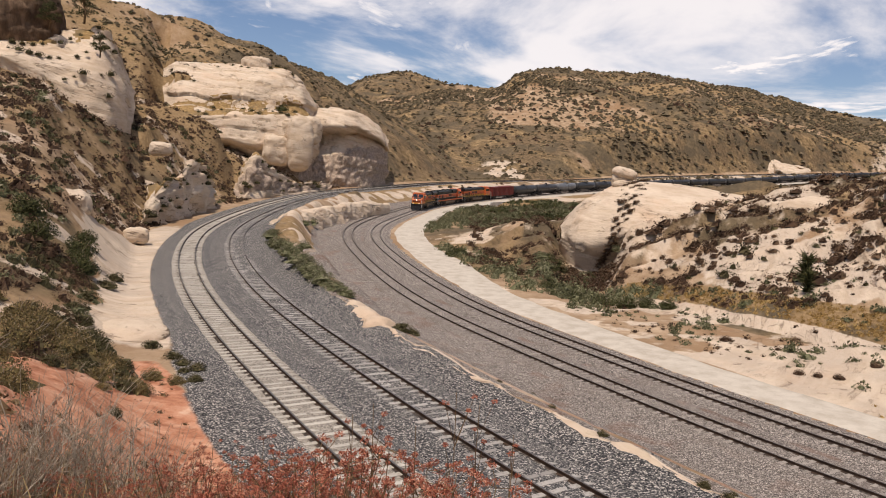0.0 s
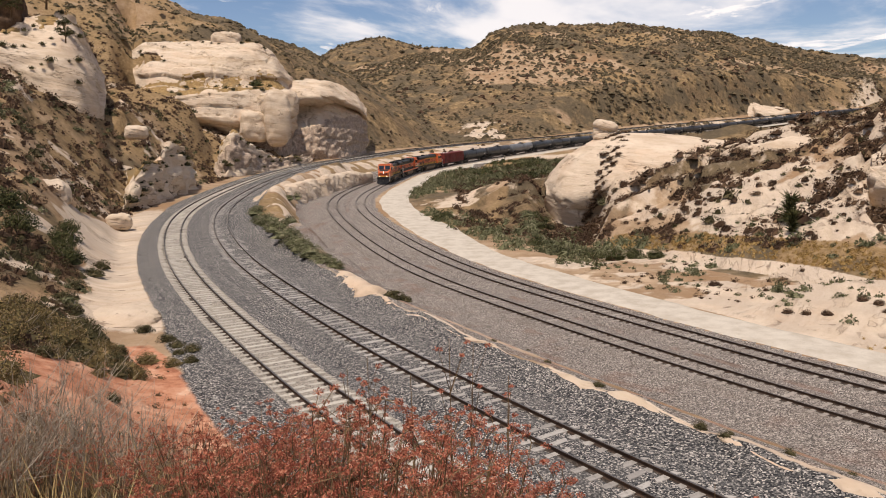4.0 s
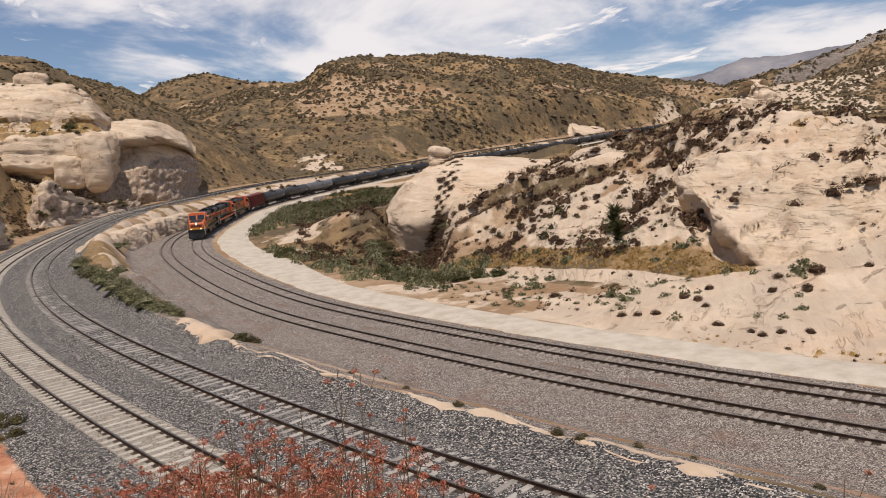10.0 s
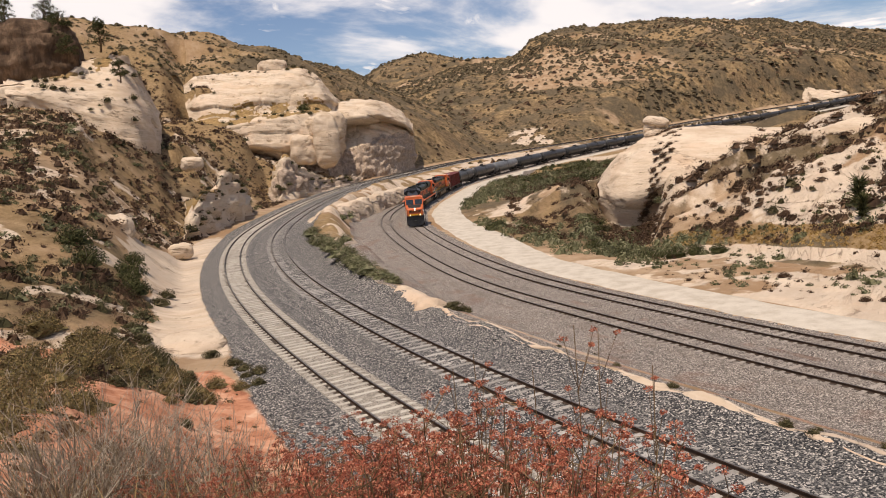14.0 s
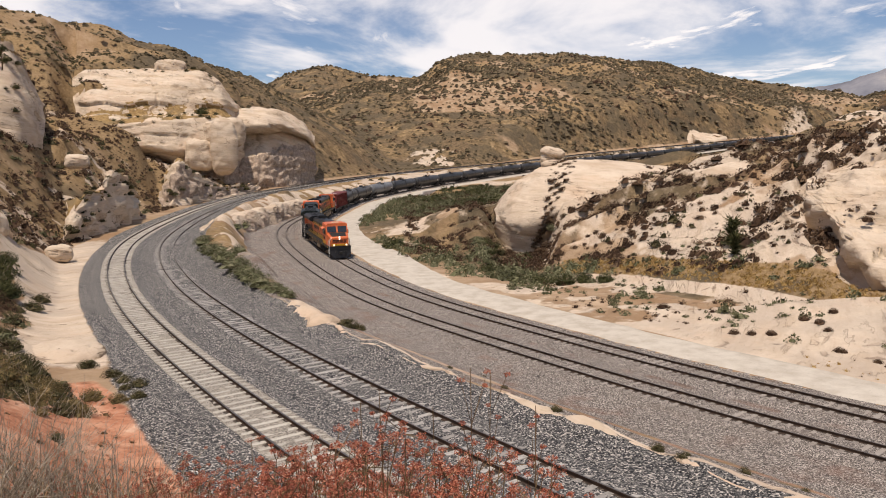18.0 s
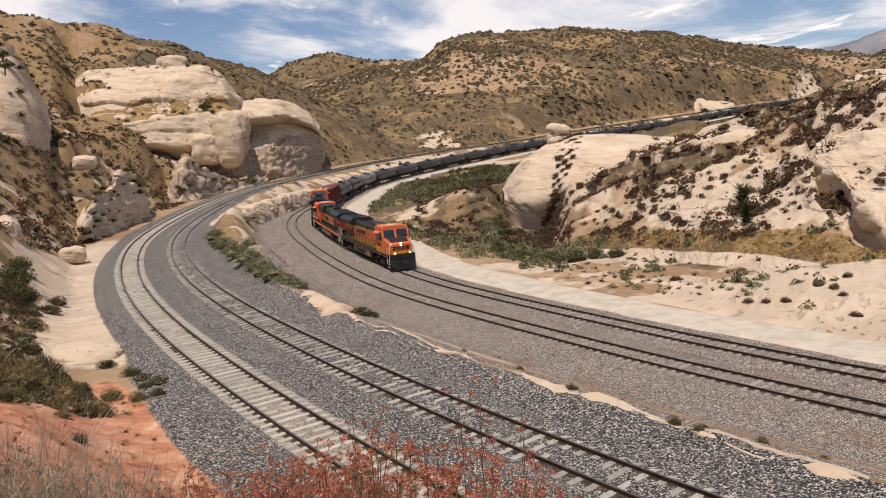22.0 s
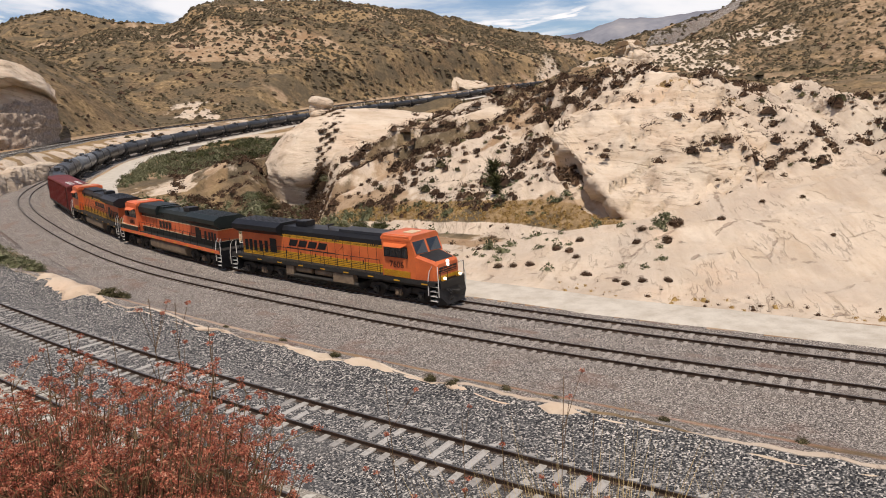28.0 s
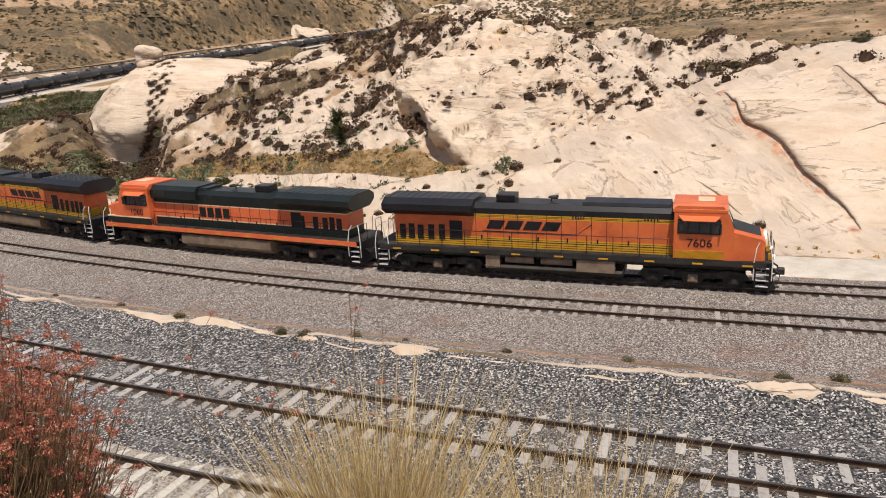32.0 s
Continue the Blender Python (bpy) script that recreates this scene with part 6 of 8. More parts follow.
M_GREENP = make_plain("dark_green_paint", (0.006, 0.011, 0.010), (0.012, 0.018, 0.016), 1.1, 0.48, spec=0.35, grime=0.4)
M_DARK = make_plain("dirty_steel", (0.020, 0.018, 0.016), (0.05, 0.044, 0.037), 0.5, 0.7, 0.2, grime=0.5)
M_TAN = make_plain("dusty_tank_paint", (0.24, 0.175, 0.115), (0.13, 0.095, 0.065), 0.6, 0.7, grime=0.5)
M_SILL = make_plain("black_sill_paint", (0.016, 0.015, 0.014), (0.03, 0.028, 0.025), 0.7, 0.6, grime=0.4)
M_WHITE = make_plain("white_paint", (0.70, 0.68, 0.63), (0.58, 0.55, 0.50), 0.4, 0.5, grime=0.3)
M_RED = make_plain("oxide_red_paint", (0.17, 0.026, 0.020), (0.11, 0.018, 0.015), 1.4, 0.6, grime=0.45)
M_TANK = make_plain("black_tank_paint", (0.018, 0.018, 0.020), (0.040, 0.039, 0.038), 1.6, 0.38, spec=0.5, grime=0.35)
M_TANK_GREY = make_plain("grey_tank_paint", (0.035, 0.038, 0.041), (0.022, 0.024, 0.026), 1.6, 0.4, grime=0.35)
M_TANK_PALE = make_plain("pale_tank_paint", (0.16, 0.17, 0.178), (0.11, 0.117, 0.124), 1.6, 0.4, grime=0.4)


def make_glass():
    k = Mat("cab_glass", 0.06, spec=0.8)
    return k.done(k.mix(k.noise(0.5, 2), (0.012, 0.015, 0.018), (0.03, 0.035, 0.04)))


def make_lamp():
    k = Mat("lit_headlamp", 0.2)
    k.b.inputs["Emission Color"].default_value = (1.0, 0.93, 0.78, 1)
    k.b.inputs["Emission Strength"].default_value = 1.8
    return k.done((0.9, 0.88, 0.82))


M_GLASS, M_LAMP = make_glass(), make_lamp()


def wheel_set(parent, x, r=0.52):
    b = Body()
    for s in (-1, 1):
        b.cyl('y', (x, s * 0.79, r), r, 0.07, 20)
        b.cyl('y', (x, s * 0.72, r), r + 0.03, 0.015, 20)
    b.cyl('y', (x, 0, r), 0.09, 0.75, 8)
    return part("wheelset", b, M_DARK, parent)


def loco_truck(root, cx):
    t = part("truck", Body().box(cx - 2.55, cx + 2.55, -0.35, 0.35, 0.55, 0.85, 0.05), M_DARK, root, "grimy three-axle truck")
    for s in (-1, 1):
        b = Body()
        b.slab([(cx - 2.7, 0.62), (cx - 2.5, 0.95), (cx - 1.5, 1.05), (cx - 1.0, 0.88), (cx + 1.0, 0.88), (cx + 1.5, 1.05), (cx + 2.5, 0.95), (cx + 2.7, 0.62), (cx + 2.3, 0.5), (cx + 1.4, 0.62), (cx + 0.7, 0.55), (cx - 0.7, 0.55), (cx - 1.4, 0.62), (cx - 2.3, 0.5)], s * 1.02 - 0.07, s * 1.02 + 0.07)
        part("side_frame", b, M_DARK, t)
        for k in (-1.98, 0, 1.98):
            a = Body().box(cx + k - 0.24, cx + k + 0.24, s * 1.12 - 0.12, s * 1.12 + 0.12, 0.34, 0.78, 0.04)
            a.cyl('y', (cx + k, s * 1.26, 0.55), 0.13, 0.05, 12)
            part("axle_box", a, M_TAN if abs(k) < 0.1 else M_DARK, t)
        for k in (-1.0, 1.0):
            part("spring", Body().cyl('z', (cx + k, s * 1.12, 0.80), 0.13, 0.17, 10), M_DARK, t)
    for k in (-1.98, 0, 1.98):
        wheel_set(t, cx + k)


def railing(root, x0, x1, y, z0, posts, mat=None):
    b = Body()
    b.tube([(x0, y, z0 + 1.02), (x1, y, z0 + 1.02)], 0.022)
    b.tube([(x0, y, z0 + 0.52), (x1, y, z0 + 0.52)], 0.014)
    for i in range(posts):
        x = x0 + (x1 - x0) * i / (posts - 1)
        b.tube([(x, y, z0 - 0.1), (x, y, z0 + 1.02)], 0.022)
    return part("handrail", b, mat or M_BLACKP, root)


def steps_unit(root, x, s, face):
    """Corner steps with white edges between two stringers."""
    b = Body().box(x - 0.36, x - 0.30, s * 1.25 - 0.22, s * 1.25 + 0.22, 0.32, 1.62).box(x + 0.30, x + 0.36, s * 1.25 - 0.22, s * 1.25 + 0.22, 0.32, 1.62)
    st = part("steps", b, M_BLACKP, root)
    for i in range(4):
        z = 0.38 + i * 0.33
        part("step", Body().box(x - 0.30, x + 0.30, s * 1.27 - 0.2, s * 1.27 + 0.2, z, z + 0.045), M_WHITE if i < 4 else M_DARK, st)
    g = Body()
    for k in (-0.42, 0.42):
        g.tube([(x + k, s * 1.5, 0.75), (x + k, s * 1.52, 1.75), (x + k * 0.8, s * 1.45, 2.45), (x + k * 0.5, s * 1.3, 2.75)], 0.028)
    part("grab_rail", g, M_WHITE, root, "white grab rail")


def coupler(root, x, d):
    b = Body().box(min(x - d * 0.9, x), max(x - d * 0.9, x), -0.11, 0.11, 0.78, 1.0, 0.03)
    b.box(x - 0.16, x + 0.16, -0.2, 0.2, 0.72, 1.06, 0.05)
    part("coupler", b, M_DARK, root)
    h = Body()
    for y in (-0.75, -0.55, 0.5, 0.7, 0.85):
        h.tube([(x - d * 0.45, y, 1.2), (x - d * 0.1, y, 0.95), (x - d * 0.12, y * 0.9, 0.55), (x - d * 0.35, y * 0.8, 0.4)], 0.025)
    part("air_hose", h, M_DARK, root)


def flat_letters(root, text, size, x, y, z, facing, mat, name="number"):
    """Raised numerals on the side of the body."""
    cu = bpy.data.curves.new(name, 'FONT')
    cu.body, cu.size, cu.align_x, cu.align_y, cu.extrude = text, size, 'CENTER', 'CENTER', 0.004
    tmp = bpy.data.objects.new(name, cu)
    me = bpy.data.meshes.new_from_object(tmp)
    bpy.data.objects.remove(tmp)
    me.materials.clear()
    me.materials.append(mat)
    o = new(name, me)
    o.parent = root
    o.matrix_basis = pose(x, y, z, 90, 0, 180 if facing > 0 else 0)
    return o


def build_loco(style, number):
    """A six-axle road locomotive; x ahead, rail top at z 0."""
    heritage = style == "heritage"
    words = {"lead": "orange and black diesel locomotive with yellow stripes, headlights lit", "heritage": "faded orange and dark green diesel locomotive with cream stripes", "trail": "grimy orange and black diesel locomotive with yellow stripes"}
    root = tagged(new("locomotive"), words[style], "locomotive", "locomotives of the train")
    orange = M_ORANGE_PINK if heritage else M_ORANGE
    dark = M_GREENP if heritage else M_BLACKP
    stripe = M_CREAM if heritage else M_YELLOW
    # frame
    part("underframe", Body().box(-10.3, 10.1, -1.05, 1.05, 1.12, 1.5), M_DARK, root)
    for s in (-1, 1):
        part("side_sill", Body().box(-10.45, 10.3, s * 1.50 - 0.05, s * 1.50 + 0.05, 1.42, 1.72), orange if heritage else M_SILL, root)
        for i in range(9):
            part("reflector", Body().box(-9.6 + i * 2.35, -9.1 + i * 2.35, s * 1.557 - 0.004, s * 1.557 + 0.004, 1.47, 1.56), M_YELLOW, root)
    part("walkway", Body().box(-10.6, 10.5, -1.5, 1.5, 1.66, 1.75), M_DARK, root)
    # engine hood with its bands of paint
    def band(name, z0, z1, x0, x1, half, mat, top=0.0):
        return part(name, Body().box(x0, x1, -half, half, z0, z1), mat, root)
    hw = 0.98
    if heritage:
        band("lower_band", 1.75, 2.28, -9.6, 5.9, hw, dark)
        band("stripe", 2.28, 2.36, -9.6, 5.9, hw + 0.003, stripe)
        band("hood_side", 2.36, 3.30, -9.6, 5.9, hw, orange)
        band("stripe", 3.30, 3.37, -9.6, 5.9, hw + 0.003, stripe)
        top0 = 3.37
    else:
        band("stripe", 1.75, 2.34, -9.6, 5.9, hw + 0.004, stripe)
        lines = Body()
        for z in (1.84, 1.97, 2.10, 2.23, 3.56, 3.63):
            lines.box(-9.6, 5.9, -hw - 0.008, hw + 0.008, z, z + 0.022)
        part("stripe_line", lines, M_BLACKP, root)
        band("hood_side", 2.34, 3.48, -9.6, 5.9, hw, orange)
        band("stripe", 3.48, 3.72, -5.0, 5.9, hw + 0.004, stripe)
        band("rear_band", 3.48, 3.72, -9.6, -5.0, hw, orange)
        top0 = 3.72
    part("hood_roof", Body().prism([(-hw, top0), (hw, top0), (hw, 4.05), (hw - 0.22, 4.36), (-hw + 0.22, 4.36), (-hw, 4.05)], -9.6, 5.9), dark, root)
    for s in (-1, 1):
        doors = Body()
        for i in range(13):
            x = -4.7 + i * 0.8
            doors.box(x, x + 0.022, s * (hw + 0.007) - 0.007, s * (hw + 0.007) + 0.007, 1.8, 3.75)
        for i in range(6):
            doors.box(-4.4 + i * 1.6, -4.32 + i * 1.6, s * (hw + 0.02) - 0.012, s * (hw + 0.02) + 0.012, 2.2, 2.45)
        part("door_seam", doors, M_BLACKP, root)
    for s in (-1, 1):
        for x0 in ((-9.3, -8.75, -8.2, -7.55, -6.9) if not heritage else (-9.2, -8.7, -8.2, -7.5, -6.5, -6.0)):
            z1 = 3.0 if not heritage else 3.1
            part("louvre", Body().box(x0, x0 + 0.36, s * (hw + 0.012) - 0.012, s * (hw + 0.012) + 0.012, 2.05, z1 - 0.1 * (x0 % 1)), M_BLACKP, root)
        part("side_door", Body().box(-6.25, -5.5, s * (hw + 0.014) - 0.014, s * (hw + 0.014) + 0.014, 2.1, 3.25), M_BLACKP, root)
        g = Body()
        for i in range(5):
            g.box(4.4 + i * 0.16, 4.48 + i * 0.16, s * (hw + 0.01) - 0.01, s * (hw + 0.01) + 0.01, 3.6, 3.98)
            g.box(0.7 + i * 0.14, 0.77 + i * 0.14, s * (hw + 0.01) - 0.01, s * (hw + 0.01) + 0.01, 3.6, 3.98)
        part("grille", g, M_DARK, root)
    # radiator wings
    part("radiator_wing", Body().prism([(-1.0, 3.55), (1.0, 3.55), (1.56, 3.92), (1.56, 4.28), (1.0, 4.58), (-1.0, 4.58), (-1.56, 4.28), (-1.56, 3.92)], -10.15, -4.75), dark, root)
    for i in range(11):
        part("radiator_fin", Body().box(-9.9 + i * 0.46, -9.86 + i * 0.46, -0.95, 0.95, 4.575, 4.60), M_SILL, root)
    part("exhaust", Body().box(-3.6, -2.55, -0.5, 0.5, 4.34, 4.80, 0.06), M_BLACKP, root)
    part("roof_box", Body().prism([(-0.8, 4.34), (0.8, 4.34), (0.72, 4.52), (-0.72, 4.52)], 1.2, 5.7), dark, root)
    if heritage:
        part("brake_hatch", Body().prism([(-1.25, 3.7), (1.25, 3.7), (1.25, 4.3), (1.0, 4.6), (-1.0, 4.6), (-1.25, 4.3)], 1.9, 5.9), dark, root)
        for s in (-1, 1):
            part("vent_pane", Body().box(4.6, 5.6, s * 1.258 - 0.006, s * 1.258 + 0.006, 3.85, 4.3), M_SILL, root)
    horn = Body().tube([(-0.6, 0, 4.36), (-0.6, 0, 4.6)], 0.04)
    for k in (-0.16, 0, 0.16):
        horn.cyl('x', (-0.5, k, 4.62), 0.03, 0.25, 8, 0.09)
    part("horn", horn, M_DARK, root)
    # cab and nose
    cw = 1.53
    cab = part("cab", Body().slab([(5.9, 1.75), (8.75, 1.75), (8.75, 3.42), (8.38, 4.42), (8.2, 4.62), (6.05, 4.62), (5.9, 4.5)], -cw + 0.02, cw - 0.02), orange, root)
    part("cab_roof", Body().prism([(-cw, 4.30), (cw, 4.30), (cw, 4.45), (cw - 0.3, 4.68), (-cw + 0.3, 4.68), (-cw, 4.45)], 5.82, 8.42), orange, root)
    part("roof_hatch", Body().box(7.0, 7.8, -0.5, 0.5, 4.67, 4.74, 0.02), M_CREAM, root)
    for s in (-1, 1):
        for x0, x1 in ((6.15, 6.55), (6.6, 7.1), (7.15, 7.62), (7.67, 8.05)):
            part("side_window", Body().box(x0, x1, s * cw - 0.012, s * cw + 0.012, 3.20, 3.86), M_GLASS, cab)
        fr = Body()
        fr.box(6.08, 8.12, s * cw - 0.018, s * cw + 0.018, 3.13, 3.2).box(6.08, 8.12, s * cw - 0.018, s * cw + 0.018, 3.86, 3.92)
        for x0 in (6.08, 6.55, 7.1, 7.62, 8.05):
            fr.box(x0, x0 + 0.055, s * cw - 0.018, s * cw + 0.018, 3.2, 3.86)
        part("window_frame", fr, M_BLACKP, cab)
        part("sunshade", Body().add([(6.1, s * cw, 4.12), (8.1, s * cw, 4.12), (7.85, s * (cw + 0.38), 3.93), (6.35, s * (cw + 0.38), 3.93), (6.1, s * cw, 4.08), (8.1, s * cw, 4.08), (7.85, s * (cw + 0.38), 3.90), (6.35, s * (cw + 0.38), 3.90)], [[0, 1, 2, 3], [7, 6, 5, 4], [0, 4, 5, 1], [1, 5, 6, 2], [2, 6, 7, 3], [3, 7, 4, 0]]), orange, cab)
        part("mirror", Body().box(8.1, 8.16, s * (cw + 0.12) - 0.1, s * (cw + 0.12) + 0.1, 3.2, 3.75), M_DARK, cab)
        if not heritage:
            gr = Body()
            for i in range(9):
                gr.box(5.98, 8.3, s * cw - 0.012 + s * 0.004, s * cw + 0.012 + s * 0.004, 1.80 + i * 0.05, 1.825 + i * 0.05)
            part("cab_grille", gr, M_YELLOW, cab)
        else:
            part("lower_band", Body().box(5.9, 10.0, s * (cw - 0.11) - 0.16, s * (cw - 0.11) + 0.115, 1.76, 2.20), dark, cab)
            part("stripe", Body().box(5.9, 10.0, s * (cw - 0.11) - 0.16, s * (cw - 0.11) + 0.118, 2.20, 2.28), stripe, cab)
    for s in (-1, 1):
        y0, y1 = (0.12, 1.36) if s > 0 else (-1.36, -0.12)
        part("windscreen", Body().add([(8.770, y0, 3.50), (8.770, y1, 3.42), (8.440, y1, 4.28), (8.440, y0, 4.28), (8.72, y0, 3.50), (8.72, y1, 3.42), (8.39, y1, 4.28), (8.39, y0, 4.28)], [[0, 1, 2, 3], [7, 6, 5, 4], [0, 4, 5, 1], [1, 5, 6, 2], [2, 6, 7, 3], [3, 7, 4, 0]]), M_GLASS, cab)
    nose_w = 1.30
    v = []
    for x, w, zt in ((8.7, cw - 0.03, 3.40), (10.05, nose_w, 3.02), (10.22, nose_w - 0.12, 2.85)):
        v += [(x, -w, 1.75), (x, w, 1.75), (x, w, zt - 0.12), (x, w - 0.25, zt), (x, -w + 0.25, zt), (x, -w, zt - 0.12)]
    f = [[5, 4, 3, 2, 1, 0], [12, 13, 14, 15, 16, 17]]
    for k in (0, 6):
        f += [[k + i, k + (i + 1) % 6, k + 6 + (i + 1) % 6, k + 6 + i] for i in range(6)]
    nose = part("nose", Body().add(v, f), orange, root)
    part("nose_top", Body().add([(8.75, -1.15, 3.405), (8.75, 1.15, 3.405), (10.02, 0.98, 3.045), (10.02, -0.98, 3.045), (8.75, -1.15, 3.38), (8.75, 1.15, 3.38), (10.02, 0.98, 3.02), (10.02, -0.98, 3.02)], [[0, 1, 2, 3], [7, 6, 5, 4], [0, 4, 5, 1], [1, 5, 6, 2], [2, 6, 7, 3], [3, 7, 4, 0]]), M_SILL if not heritage else orange, nose)
    if not heritage:
        emblem = Body()
        for k in range(4):
            emblem.box(10.20, 10.24, -0.98 + k * 0.5, -0.56 + k * 0.5, 2.30, 2.40).box(10.20, 10.24, -0.94 + k * 0.5, -0.52 + k * 0.5, 2.46, 2.60)
        emblem.box(10.20, 10.24, -1.0, 0.95, 2.20, 2.24)
        part("emblem", emblem, M_BLACKP, nose, "dark plain emblem shape")
        part("nose_stripe", Body().box(9.0, 10.235, -nose_w + 0.16, nose_w - 0.16, 1.78, 2.02), M_YELLOW, nose)
    lit = M_LAMP if style == "lead" else M_GLASS
    for z in (2.98, 2.76):
        part("headlight", Body().cyl('x', (10.24, 0, z - 0.05), 0.12, 0.06, 14), lit, nose, "lit white headlight" if style == "lead" else "")
    for s in (-1, 1):
        part("ditch_light", Body().cyl('x', (10.62, s * 0.85, 1.92), 0.10, 0.07, 14), lit, root, "lit white ditch light" if style == "lead" else "")
        part("light_bracket", Body().box(10.40, 10.56, s * 0.85 - 0.16, s * 0.85 + 0.16, 1.72, 2.06), M_YELLOW if style == "lead" else M_DARK, root)
        # lettering and plain logo shapes
        if number:
            flat_letters(cab, number, 0.62, 7.15, s * (cw + 0.004), 2.62, s, M_BLACKP)
        n = 4
        for i in range(n):
            wide, gap = (0.86, 1.04) if not heritage else (0.52, 0.66)
            x0 = (-4.1 if not heritage else -0.6) + (i if s < 0 else n - 1 - i) * gap
            lean = 0.26 if not heritage else 0.0
            zt, zb = (2.84, 3.36) if not heritage else (2.50, 3.18)
            letter = Body().slab([(x0, zt), (x0 + wide, zt), (x0 + wide + lean, zb), (x0 + lean, zb)], s * (hw + 0.012) - 0.006, s * (hw + 0.012) + 0.006)
            part("logo_shape", letter, M_BLACKP if not heritage else M_GREENP, root, "plain dark logo shape")
        if not heritage:
            part("logo_bar", Body().slab([(-4.3, 2.64), (0.9, 2.64), (1.7, 3.3), (1.76, 3.3), (0.95, 2.69), (-4.3, 2.72)], s * (hw + 0.012) - 0.006, s * (hw + 0.012) + 0.006), M_BLACKP, root)
        # between the trucks
        if style == "lead":
            for x0, x1 in ((-2.95, -1.35), (-0.95, 0.75)):
                part("air_reservoir", Body().cyl('x', ((x0 + x1) / 2, s * 1.18, 1.13), 0.24, (x1 - x0) / 2, 16), M_TAN, root, "", True)
            part("battery_box", Body().box(1.0, 3.0, s * 1.22 - 0.25, s * 1.22 + 0.25, 0.62, 1.36, 0.04), M_TAN, root)
            part("valve_box", Body().box(-4.05, -3.25, s * 1.22 - 0.22, s * 1.22 + 0.22, 0.55, 1.36, 0.04), M_TAN, root)
        railing(root, -9.3, 5.6, s * 1.46, 1.75, 12)
        steps_unit(root, 10.15, s, 1)
        steps_unit(root, -10.3, s, -1)
    tank = M_TAN if style == "lead" else M_TAN
    zt = 0.78 if style == "lead" else 1.25
    part("fuel_tank", Body().prism([(-1.35, zt), (-1.45, zt - 0.12), (-1.45, 0.62), (-1.0, 0.28), (1.0, 0.28), (1.45, 0.62), (1.45, zt - 0.12), (1.35, zt)], -4.0, 3.4), tank if style != "lead" else M_DARK, root, "dusty tan fuel tank" if style != "lead" else "")
    for c in (-7.0, 6.9):
        loco_truck(root, c)
    # ends
    part("plow", Body().add([(10.55, -1.45, 1.25), (10.55, 1.45, 1.25), (10.65, 1.45, 0.75), (10.65, -1.45, 0.75), (10.85, -0.9, 0.14), (10.85, 0.9, 0.14), (10.4, -1.45, 0.16), (10.4, 1.45, 0.16), (10.3, -1.45, 1.25), (10.3, 1.45, 1.25)],
                            [[0, 3, 2, 1], [3, 4, 5, 2], [3, 6, 4], [2, 5, 7], [0, 8, 6, 3], [1, 2, 7, 9], [8, 0, 1, 9], [6, 8, 9, 7], [4, 6, 7, 5]]), M_BLACKP, root)
    part("rear_pilot", Body().box(-10.7, -10.55, -1.45, 1.45, 0.25, 1.3), M_BLACKP, root)
    part("end_platform", Body().box(10.2, 10.62, -1.35, 1.35, 1.25, 1.75, 0.03), M_BLACKP, root)
    part("rear_platform", Body().box(-10.72, -10.3, -1.35, 1.35, 1.25, 1.72, 0.03), M_BLACKP, root)
    for x in (10.6, -10.68):
        for y in (-1, 1):
            part("end_rail", Body().tube([(x, y * 1.3, 1.3), (x, y * 1.3, 2.75), (x, y * 0.55, 2.75), (x, y * 0.55, 1.3)], 0.022), M_BLACKP, root)
    coupler(root, 11.1, 1)
    coupler(root, -11.1, -1)
    return root


def car_truck(root, cx):
    t = part("truck", Body().box(cx - 0.3, cx + 0.3, -1.0, 1.0, 0.45, 0.75, 0.04), M_DARK, root)
    for s in (-1, 1):
        part("side_frame", Body().slab([(cx - 1.2, 0.42), (cx - 1.15, 0.62), (cx - 0.5, 0.82), (cx + 0.5, 0.82), (cx + 1.15, 0.62), (cx + 1.2, 0.42), (cx + 0.7, 0.36), (cx + 0.4, 0.2), (cx - 0.4, 0.2), (cx - 0.7, 0.36)], s * 1.0 - 0.08, s * 1.0 + 0.08), M_DARK, t)
    for k in (-0.88, 0.88):
        wheel_set(t, cx + k, 0.46)


